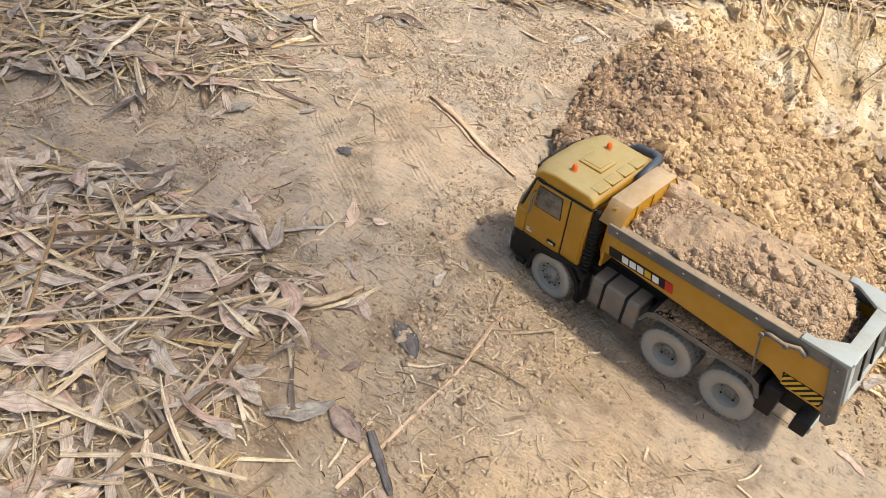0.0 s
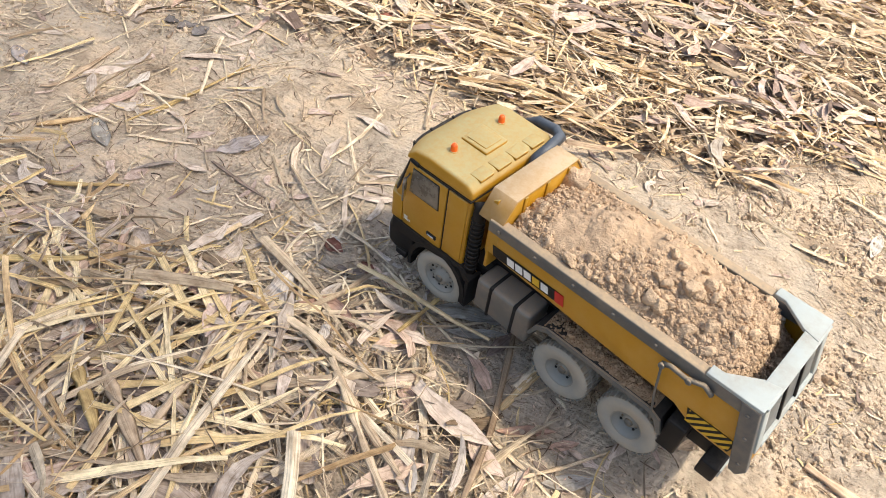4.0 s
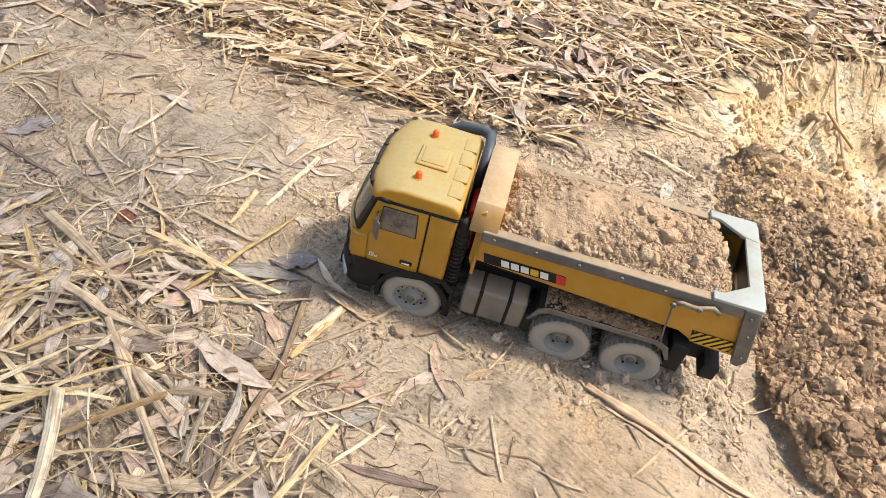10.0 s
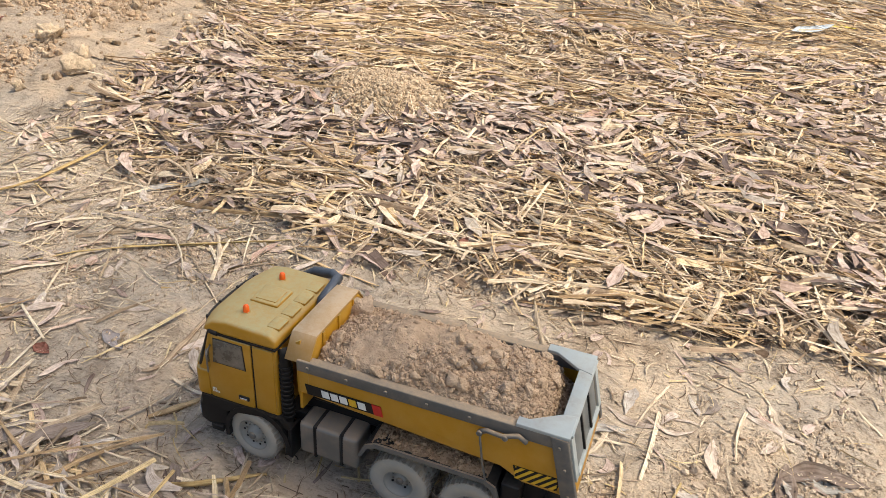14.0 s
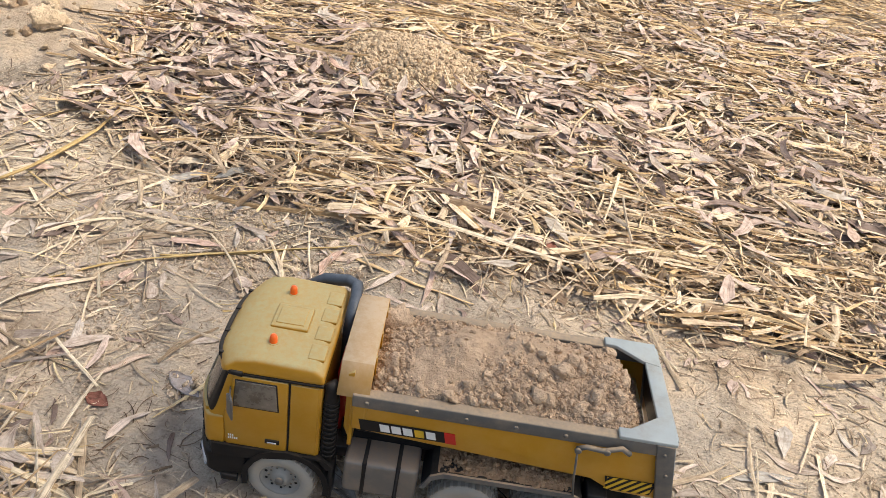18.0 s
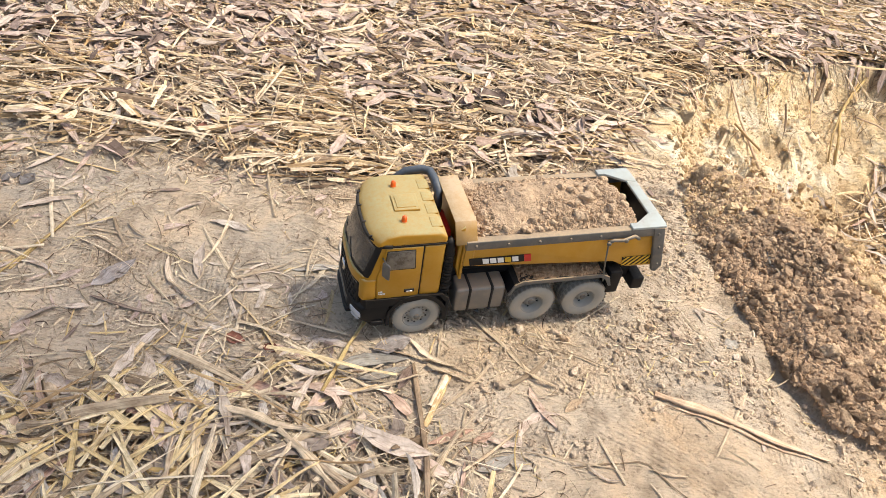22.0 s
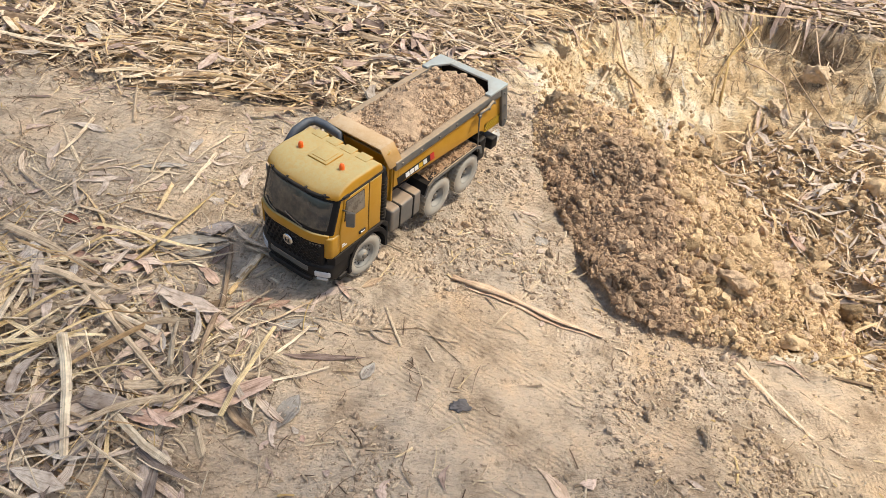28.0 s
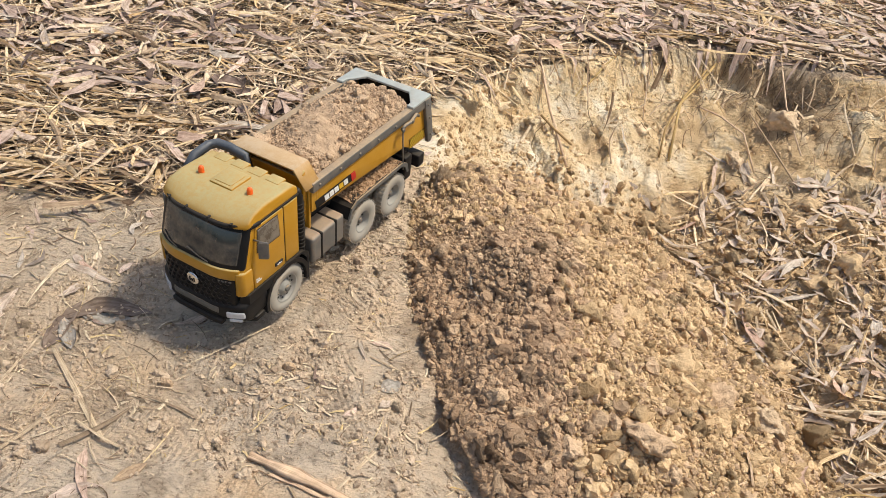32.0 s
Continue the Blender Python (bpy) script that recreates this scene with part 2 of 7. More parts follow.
def litter_material(name, stops, rough=0.75, streak=90.0, single=False):
    """Dry plant matter: a tone for each piece, streaks along it and blotches."""
    m, t, b = material(name)
    if single:
        g = t.nodes.new("ShaderNodeObjectInfo")
    else:
        g = t.nodes.new("ShaderNodeNewGeometry")
    source = g.outputs["Random"] if single else g.outputs["Random Per Island"]
    c = ramp(t, source, stops)
    shift = t.nodes.new("ShaderNodeMath")
    shift.operation = "MULTIPLY"
    shift.inputs[1].default_value = 91.0
    t.links.new(source, shift.inputs[0])
    for across, along, dark, share in ((5.0, 1.2, (0.52, 0.47, 0.43), 0.75), (1.0, 3.2, (0.68, 0.62, 0.56), 0.7)):
        spot = t.nodes.new("ShaderNodeCombineXYZ")
        for k, (name, scale) in enumerate((("across", across), ("lengthwise", along))):
            m2 = t.nodes.new("ShaderNodeMath")
            m2.operation = "MULTIPLY"
            m2.inputs[1].default_value = scale
            t.links.new(attribute(t, name), m2.inputs[0])
            t.links.new(m2.outputs[0], spot.inputs[k])
        t.links.new(shift.outputs[0], spot.inputs[2])
        fibre = node(t, "ShaderNodeTexNoise", Scale=1.6, Detail=3.0, Roughness=0.65)
        t.links.new(spot.outputs[0], fibre.inputs["Vector"])
        c = mix(t, share, c, ramp(t, fibre.outputs[0], [(0.34, dark), (0.50, (1.04, 1.04, 1.03)), (0.68, (1.20, 1.18, 1.14))]), "MULTIPLY")
    n, f = noise_at(t, 28, 4), noise_at(t, streak, 5, 0.7)
    c = mix(t, 0.8, c, ramp(t, n.outputs[0], [(0.3, (0.68, 0.63, 0.60)), (0.55, (1, 1, 1)), (0.75, (1.12, 1.10, 1.05))]), "MULTIPLY")
    c = mix(t, 0.6, c, ramp(t, f.outputs[0], [(0.35, (0.70, 0.67, 0.62)), (0.6, (1.06, 1.05, 1.03))]), "MULTIPLY")
    t.links.new(c, b.inputs["Base Color"])
    b.inputs["Roughness"].default_value = rough
    b.inputs["Specular IOR Level"].default_value = 0.12
    bump(t, b, [(f.outputs[0], 0.5)], 0.002)
    return m


def dusty(name, colour, rough, metal=0.0, dust=0.5, spec=0.5, on_top=0.75, powder=DUST):
    """A worn surface with dust lying on what faces up and in blotches elsewhere."""
    m, t, b = material(name)
    n, f = noise_at(t, 22, 6, 0.65), noise_at(t, 160, 4, 0.7)
    g = t.nodes.new("ShaderNodeNewGeometry")
    s = t.nodes.new("ShaderNodeSeparateXYZ")
    t.links.new(g.outputs["Normal"], s.inputs[0])
    up = ramp(t, s.outputs[2], [(0.45, (0, 0, 0)), (0.95, (on_top,) * 3)])
    blot = ramp(t, n.outputs[0], [(0.42, (0, 0, 0)), (0.75, (dust,) * 3)])
    amount = mix(t, 1.0, up, blot, "ADD")
    amount = mix(t, 1.0, amount, ramp(t, f.outputs[0], [(0.25, (0.45,) * 3), (0.7, (1, 1, 1))]), "MULTIPLY")
    body = mix(t, 0.5, colour, ramp(t, n.outputs[0], [(0.3, (0.8, 0.8, 0.8)), (0.7, (1.1, 1.1, 1.1))]), "MULTIPLY")
    c = mix(t, amount, body, powder)
    t.links.new(c, b.inputs["Base Color"])
    r = t.nodes.new("ShaderNodeMapRange")
    r.inputs["To Min"].default_value, r.inputs["To Max"].default_value = rough, 0.95
    t.links.new(amount, r.inputs["Value"])
    t.links.new(r.outputs[0], b.inputs["Roughness"])
    b.inputs["Metallic"].default_value = metal
    b.inputs["Specular IOR Level"].default_value = spec
    bump(t, b, [(f.outputs[0], 0.12)], 0.001)
    return m


def plain(name, colour, rough=0.5, metal=0.0):
    m, t, b = material(name)
    n = noise_at(t, 120, 4)
    c = mix(t, 0.5, colour, ramp(t, n.outputs[0], [(0.3, (0.8, 0.8, 0.8)), (0.7, (1.1, 1.1, 1.1))]), "MULTIPLY")
    t.links.new(c, b.inputs["Base Color"])
    b.inputs["Roughness"].default_value = rough
    b.inputs["Metallic"].default_value = metal
    return m


SOIL = soil_material()
CLOD = clod_material("dug_clods", (0.34, 0.242, 0.158), (0.56, 0.41, 0.275))
CLOD_PALE = clod_material("dry_clods", (0.40, 0.30, 0.20), (0.60, 0.465, 0.32))
BANK_CLOD = clod_material("bank_clods", (0.62, 0.45, 0.265), (0.82, 0.66, 0.45))
CLOD_ONE = clod_material("dug_lump", (0.36, 0.255, 0.168), (0.58, 0.43, 0.29), True)
CRUST_ONE = clod_material("crust_lump", (0.46, 0.36, 0.265), (0.64, 0.51, 0.38), True)
BANK_ONE = clod_material("bank_lump", (0.60, 0.44, 0.26), (0.82, 0.66, 0.45), True)
CRUMB = clod_material("trodden_crumbs", (0.40, 0.308, 0.225), (0.62, 0.495, 0.37))
CLOD_DAMP = clod_material("damp_clods", (0.26, 0.178, 0.118), (0.48, 0.34, 0.225))
CLOD_OCHRE = clod_material("ochre_clods", (0.40, 0.28, 0.155), (0.66, 0.49, 0.30))
DAMP_ONE = clod_material("damp_lump", (0.28, 0.192, 0.128), (0.50, 0.355, 0.24), True)
OCHRE_ONE = clod_material("ochre_lump", (0.44, 0.31, 0.175), (0.68, 0.51, 0.32), True)
LOAD = clod_material("load_soil", (0.38, 0.272, 0.182), (0.54, 0.398, 0.272))
STRAW_TONES = [(0.0, (0.19, 0.135, 0.09)), (0.2, (0.42, 0.315, 0.22)), (0.45, (0.62, 0.495, 0.355)), (0.72, (0.79, 0.665, 0.50)), (0.9, (0.70, 0.53, 0.31)), (1.0, (0.50, 0.335, 0.17))]
LEAF_TONES = [(0.0, (0.13, 0.095, 0.08)), (0.2, (0.34, 0.26, 0.225)), (0.45, (0.52, 0.41, 0.355)), (0.7, (0.63, 0.50, 0.43)), (0.88, (0.48, 0.43, 0.37)), (1.0, (0.58, 0.40, 0.32))]
HEAP_TONES = [(0.0, (0.22, 0.165, 0.115)), (0.2, (0.44, 0.35, 0.25)), (0.5, (0.64, 0.53, 0.39)), (0.8, (0.77, 0.665, 0.505)), (0.92, (0.70, 0.56, 0.33)), (1.0, (0.60, 0.44, 0.20))]
GREY_TONES = [(0.0, (0.20, 0.16, 0.14)), (0.2, (0.44, 0.375, 0.32)), (0.42, (0.60, 0.50, 0.42)), (0.6, (0.54, 0.49, 0.435)), (0.8, (0.62, 0.51, 0.435)), (0.92, (0.54, 0.38, 0.31)), (1.0, (0.70, 0.59, 0.46))]
# dark leaf bits that stand in for shade between the straws
GAP_SHADE = litter_material("gap_shade_leaf", [(0.0, (0.07, 0.05, 0.038)), (0.6, (0.17, 0.12, 0.085)), (1.0, (0.30, 0.22, 0.155))], 0.9, 70)
STRAW = litter_material("dry_straw", STRAW_TONES)
HEAP_STRAW = litter_material("heaped_straw", HEAP_TONES)
HEAP_LEAF = litter_material("heaped_leaves", GREY_TONES, 0.8, 70)
HAY = litter_material("yellow_hay", [(0.0, (0.32, 0.215, 0.12)), (0.4, (0.55, 0.395, 0.225)), (0.75, (0.70, 0.53, 0.315)), (1.0, (0.74, 0.63, 0.47))])
LEAF = litter_material("dry_leaves", LEAF_TONES, 0.8, 70)
STRAW_ONE = litter_material("straw_stalk", STRAW_TONES, 0.75, 90, True)
LEAF_ONE = litter_material("fallen_leaf", LEAF_TONES, 0.8, 70, True)
BLUE_LEAF = litter_material("blue_grey_leaf", [(0.0, (0.31, 0.28, 0.275)), (1.0, (0.38, 0.345, 0.335))], 0.7, 70, True)
GREY_LEAF = litter_material("grey_leaf", [(0.0, (0.30, 0.285, 0.26)), (1.0, (0.42, 0.39, 0.355))], 0.8, 70, True)
PINK_LEAF = litter_material("pink_brown_leaf", [(0.0, (0.46, 0.30, 0.24)), (1.0, (0.52, 0.36, 0.28))], 0.8, 70, True)
RED_LEAF = litter_material("red_brown_leaf", [(0.0, (0.19, 0.085, 0.065)), (1.0, (0.27, 0.12, 0.09))], 0.8, 70, True)
TUFT = litter_material("yellow_grass", [(0.0, (0.60, 0.45, 0.22)), (0.5, (0.72, 0.56, 0.31)), (1.0, (0.80, 0.68, 0.46))], 0.7, 90, True)
TWIG = litter_material("dark_twig", [(0.0, (0.10, 0.07, 0.05)), (1.0, (0.26, 0.18, 0.12))], 0.85, 120)
HEAP_ONE = litter_material("heap_sheath", HEAP_TONES, 0.75, 90, True)
HEAP_LEAF_ONE = litter_material("heap_leaf", GREY_TONES, 0.8, 70, True)
HAY_ONE = litter_material("yellow_stalk", [(0.0, (0.42, 0.30, 0.14)), (1.0, (0.60, 0.46, 0.22))], 0.7, 90, True)
BARK = litter_material("brown_bark", [(0.0, (0.62, 0.46, 0.33)), (1.0, (0.72, 0.56, 0.42))], 0.85, 60, True)
DARK_BARK = litter_material("dark_bark", [(0.0, (0.20, 0.155, 0.13)), (1.0, (0.30, 0.24, 0.20))], 0.85, 60, True)
CHAR = litter_material("dark_leaf", [(0.0, (0.15, 0.14, 0.14)), (1.0, (0.21, 0.195, 0.195))], 0.8, 70, True)
TWIG1 = litter_material("single_twig", [(0.0, (0.24, 0.18, 0.12)), (1.0, (0.42, 0.33, 0.23))], 0.85, 120, True)
WHITE_BIT = litter_material("whitish_scrap", [(0.0, (0.46, 0.44, 0.41)), (1.0, (0.52, 0.50, 0.46))], 0.8, 70, True)
BLUE_BIT = litter_material("blue_plastic", [(0.0, (0.45, 0.53, 0.60)), (1.0, (0.48, 0.55, 0.62))], 0.4, 70, True)
YELLOW_BIT = litter_material("yellow_plastic", [(0.0, (0.70, 0.58, 0.12)), (1.0, (0.72, 0.60, 0.14))], 0.4, 70, True)


# ---- the lie of the land ----
def lattice(seed, n=256):
    return np.random.default_rng(seed).random((n, n))


LATTICES = [lattice(k) for k in range(6)]


def value_noise(x, y, scale, k=0):
    """Smooth noise in -1..1 with features of about 1/scale metres."""
    g = LATTICES[k % 6]
    u, v = x * scale + 37.2 * k + 500, y * scale + 11.7 * k + 500
    i, j = np.floor(u).astype(int), np.floor(v).astype(int)
    f, h = u - i, v - j
    f, h = f * f * (3 - 2 * f), h * h * (3 - 2 * h)
    a, b = g[i % 256, j % 256], g[(i + 1) % 256, j % 256]
    c, d = g[i % 256, (j + 1) % 256], g[(i + 1) % 256, (j + 1) % 256]
    return 2 * ((a * (1 - f) + b * f) * (1 - h) + (c * (1 - f) + d * f) * h) - 1


def cells(x, y, scale, k=0):
    """Uneven cells of about 1/scale metres: a value in -1..1 and two tilts for each."""
    g, h, q = LATTICES[k % 6], LATTICES[(k + 1) % 6], LATTICES[(k + 2) % 6]
    u, v = x * scale + 300 + 17.3 * k, y * scale + 300 + 5.1 * k
    i0, j0 = np.floor(u).astype(int), np.floor(v).astype(int)
    best, value = np.full(np.shape(x), 99.0), np.zeros(np.shape(x))
    for di in (-1, 0, 1):
        for dj in (-1, 0, 1):
            i, j = (i0 + di) % 256, (j0 + dj) % 256
            du, dv = u - (i0 + di + g[i, j]), v - (j0 + dj + h[i, j])
            d = du * du + dv * dv
            here = 2 * q[i, j] - 1 + 0.9 * (g[j, i] - 0.5) * du + 0.9 * (h[j, i] - 0.5) * dv
            value = np.where(d < best, here, value)
            best = np.minimum(best, d)
    return value


def smooth(a, b, v):
    s = np.clip((v - a) / (b - a), 0, 1)
    return s * s * (3 - 2 * s)


# the brink of the pit, from its far corner round the near side; then the top of the bank behind
BRINK = [(0.34, 1.30), (0.25, 1.04), (0.215, 0.80), (0.185, 0.67), (0.195, 0.52), (0.215, 0.37), (0.25, 0.22), (0.285, 0.11),
         (0.335, 0.03), (0.43, -0.02), (0.59, -0.04), (0.72, -0.03), (0.88, -0.07), (1.15, -0.10), (1.7, -0.05), (2.5, 0.1)]
BANK = [(0.34, 1.30), (0.50, 1.41), (0.75, 1.56), (0.98, 1.69), (1.19, 1.76), (1.34, 1.66), (1.55, 1.62), (1.9, 1.64), (2.5, 1.7)]
RIDGE = [(0.31, 0.68, 0.045), (0.36, 0.52, 0.065), (0.40, 0.40, 0.060), (0.425, 0.22, 0.062), (0.45, 0.12, 0.02), (0.55, 0.03, -0.035)]


def segment(x, y, a, b):
    """Distance to a segment, and the share of the way along it."""
    dx, dy = b[0] - a[0], b[1] - a[1]
    s = np.clip(((x - a[0]) * dx + (y - a[1]) * dy) / (dx * dx + dy * dy), 0, 1)
    return np.hypot(x - a[0] - s * dx, y - a[1] - s * dy), s


def line_distance(x, y, line):
    d = np.full(np.shape(x), 9.0)
    for a, b in zip(line, line[1:]):
        d = np.minimum(d, segment(x, y, a, b)[0])
    return d


def inside(x, y, ring):
    r = np.zeros(np.shape(x), bool)
    for (ax, ay), (bx, by) in zip(ring, ring[1:] + ring[:1]):
        cross = (ay > y) != (by > y)
        r ^= cross & (x < (bx - ax) * (y - ay) / ((by - ay) or 1e-9) + ax)
    return r


# where the litter lies: the straw beyond the track, the heaps on the near side, and the pit's far end
STRAW_LINE = [(-4.2, 2.3), (-2.75, 2.35), (-2.15, 1.75), (-2.2, 1.2), (-2.1, 0.86), (-1.6, 0.69), (-1.33, 0.63), (-0.87, 0.60), (-0.5, 0.57),
              (-0.2, 0.66), (0.05, 0.85), (0.20, 1.15), (0.34, 1.33), (0.50, 1.44), (0.75, 1.59), (0.98, 1.72), (1.19, 1.80), (1.34, 1.70),
              (1.9, 1.67), (2.6, 1.7), (4.5, 2.0), (4.5, 7.5), (-5.5, 7.5), (-5.5, 3.2)]
NEAR_HEAP = [(-3.0, 0.20), (-1.95, 0.06), (-1.5, -0.04), (-1.17, -0.15), (-0.90, -0.11), (-0.68, -0.07), (-0.52, -0.10), (-0.40, -0.18),
             (-0.33, -0.34), (-0.43, -0.45), (-0.62, -0.57), (-1.0, -0.80), (-2.0, -1.1), (-3.0, -1.0)]
FAR_HEAP = [(-0.60, -0.88), (-0.40, -0.79), (-0.208, -0.71), (-0.10, -0.65), (0.08, -0.62), (0.22, -0.61), (0.28, -0.66), (0.31, -0.74), (0.34, -0.83),
            (0.38, -0.92), (0.43, -1.0), (0.46, -1.3), (-0.8, -1.3)]



def soft_in(x, y, ring, margin):
    d = line_distance(x, y, ring + ring[:1])
    d = np.where(inside(x, y, ring), d, -d) + 0.05 * value_noise(x, y, 7, 1) + 0.03 * value_noise(x, y, 19, 2)
    return smooth(-margin, margin, d)


PIT_RING = BRINK + BANK[:0:-1]


def land(x, y):
    """Height of the ground, and how much it is dug soil, pale subsoil, and pit."""
    x, y = np.asarray(x, float), np.asarray(y, float)
    jx = x + 0.012 * value_noise(x, y, 9, 1) + 0.006 * value_noise(x, y, 31, 2)
    jy = y + 0.012 * value_noise(x, y, 9, 3) + 0.006 * value_noise(x, y, 31, 4)
    z = 0.009 * value_noise(x, y, 2.3, 0) + 0.005 * value_noise(x, y, 6, 1) + 0.0045 * value_noise(x, y, 19, 2) - 0.0050 * np.abs(value_noise(x, y, 11, 4)) + 0.0022 * value_noise(x, y, 48, 3) - 0.0018 * np.abs(value_noise(x, y, 37, 5))
    far = smooth(3.0, 12.0, np.hypot(x, y))
    z = z + far * 0.25 * value_noise(x, y, 0.12, 5)
    z = z - 0.030 * smooth(0.2, 0.7, x) * smooth(-0.9, -0.25, y) * (1 - smooth(0.6, 0.9, y))
    z = z - 0.045 * smooth(0.10, 0.34, x) * np.exp(-(((y - 0.05) / 0.24) ** 2)) - 0.02 * smooth(0.4, 0.9, x) * smooth(-0.5, -0.1, y)
    # soil heap far off beyond the bare patch, and a small pale one in the straw
    heap = 0.10 * smooth(0.95, 0.15, np.hypot((x + 2.75) / 1.1, (y - 1.65) / 0.9) + 0.25 * value_noise(x, y, 3.1, 4))
    heap = heap + 0.06 * smooth(0.34, 0.04, np.hypot(x + 2.42, y - 1.18) + 0.05 * value_noise(x, y, 8, 4))
    hill = 0.085 * smooth(0.27, 0.03, np.hypot((x + 1.46) / 1.15, y - 1.46) + 0.04 * value_noise(x, y, 9, 2))
    z = z + heap + hill
    z = z + 0.030 * np.maximum(soft_in(x, y, NEAR_HEAP, 0.10), soft_in(x, y, FAR_HEAP, 0.10))
    in_pit = inside(jx, jy, PIT_RING)
    edge = np.minimum(line_distance(jx, jy, BRINK), 9)
    bank = line_distance(jx, jy, BANK)
    slope = 0.05 + 0.20 * smooth(0.62, 1.0, y) * (1 - smooth(0.5, 0.9, x)) + 0.38 * smooth(0.5, 0.85, x)
    # the bank breaks away in uneven blocks: sheer little faces with shelves between them
    wx, wy = x + 0.020 * value_noise(x, y, 12, 1) + 0.006 * value_noise(x, y, 40, 2), y + 0.020 * value_noise(x, y, 12, 3) + 0.006 * value_noise(x, y, 40, 4)
    big, mid, small = cells(wx, wy, 6.5, 1), cells(wx, wy, 14, 3), cells(wx, wy, 30, 0)
    at_bank = smooth(0.50, 0.30, bank) * smooth(0.0, 0.03, bank)
    # a sheer upper face, a shelf, then a slope of broken blocks
    back = line_distance(x + 0.03 * value_noise(x, y, 4, 1), y + 0.03 * value_noise(x, y, 4, 3), BANK) + 0.018 * big * at_bank
    fall = 0.40 * smooth(0.0, 0.10, back) + 0.60 * smooth(0.10, 0.44, back + 0.03 * mid)
    depth = np.minimum(smooth(0, 1, edge / slope), fall)
    rough = value_noise(x, y, 13, 2) * 0.012 + value_noise(x, y, 34, 4) * 0.007 + value_noise(x, y, 5, 1) * 0.02
    steps = at_bank * smooth(0.07, 0.15, back) * (0.034 * big + 0.024 * mid + 0.010 * small)
    floor = z - depth * (0.285 + 0.03 * smooth(0.5, 0.8, x) - 0.10 * smooth(0.9, 1.45, x) - rough) + steps * smooth(0.0, 0.25, depth)
    mound = np.full(np.shape(x), -9.0)
    for a, b in zip(RIDGE, RIDGE[1:]):
        d, s = segment(x, y, a, b)
        mound = np.maximum(mound, a[2] + s * (b[2] - a[2]) - 0.60 * np.maximum(np.sqrt(d * d + 0.0016) - 0.04, 0))
    mound = mound + 0.016 * value_noise(x, y, 8, 5) + 0.011 * value_noise(x, y, 17, 5) + 0.006 * value_noise(x, y, 40, 0)
    floor = floor - 0.09 * np.exp(-(((x - 1.36) / 0.10) ** 2) - (((y - 1.585) / 0.06) ** 2))
    low = np.maximum(floor, mound)
    fresh = np.where(in_pit, smooth(-0.02, 0.02, mound - floor), 0.0)
    wall = np.where(in_pit, 1 - smooth(0.28, 0.5, np.minimum(bank, edge + 0.10 + 0.25 * smooth(0.5, 0.8, x))), 0) * (1 - fresh)
    pale = wall * np.clip(0.82 + 0.30 * big + 0.20 * mid + 0.30 * value_noise(x, y, 5, 2) + 0.25 * value_noise(x, y, 21, 0) - 0.40 * smooth(0.75, 1.3, x), 0, 1)
    rim = (1 - smooth(0.0, 0.2, edge)) * np.where(in_pit, 0, 1) * smooth(0.72, 0.95, y) * 0.9
    fresh = np.maximum(fresh, np.clip((heap - 0.015) / 0.03, 0, 1) * 0.35)
    pale = np.maximum(pale, rim) + np.clip(hill / 0.03, 0, 0.75)
    return np.where(in_pit, low, z), fresh, np.clip(pale, 0, 1), in_pit


def height(x, y):
    return land(x, y)[0]


def graded(lo, hi, step, reach):
    """Even steps from lo to hi, growing outside until they reach that far."""
    mid = list(np.arange(lo, hi + step, step))
    s, a = step, [mid[0]]
    while a[-1] > -reach:
        s *= 1.22
        a.append(a[-1] - s)
    s, b = step, [mid[-1]]
    while b[-1] < reach:
        s *= 1.22
        b.append(b[-1] + s)
    return np.array(a[:0:-1] + mid + b[1:])


def sheet(name, verts, faces, mat, smooth_shade=True):
    me = bpy.data.meshes.new(name)
    verts, faces = np.asarray(verts, np.float32), np.asarray(faces, np.int32)
    n = faces.shape[1]
    me.vertices.add(len(verts))
    me.vertices.foreach_set("co", verts.ravel())
    me.loops.add(faces.size)
    me.loops.foreach_set("vertex_index", faces.ravel())
    me.polygons.add(len(faces))
    me.polygons.foreach_set("loop_start", np.arange(0, faces.size, n, dtype=np.int32))
    me.polygons.foreach_set("use_smooth", np.full(len(faces), smooth_shade))
    me.materials.append(mat)
    me.update(calc_edges=True)
    me.validate()
    return me


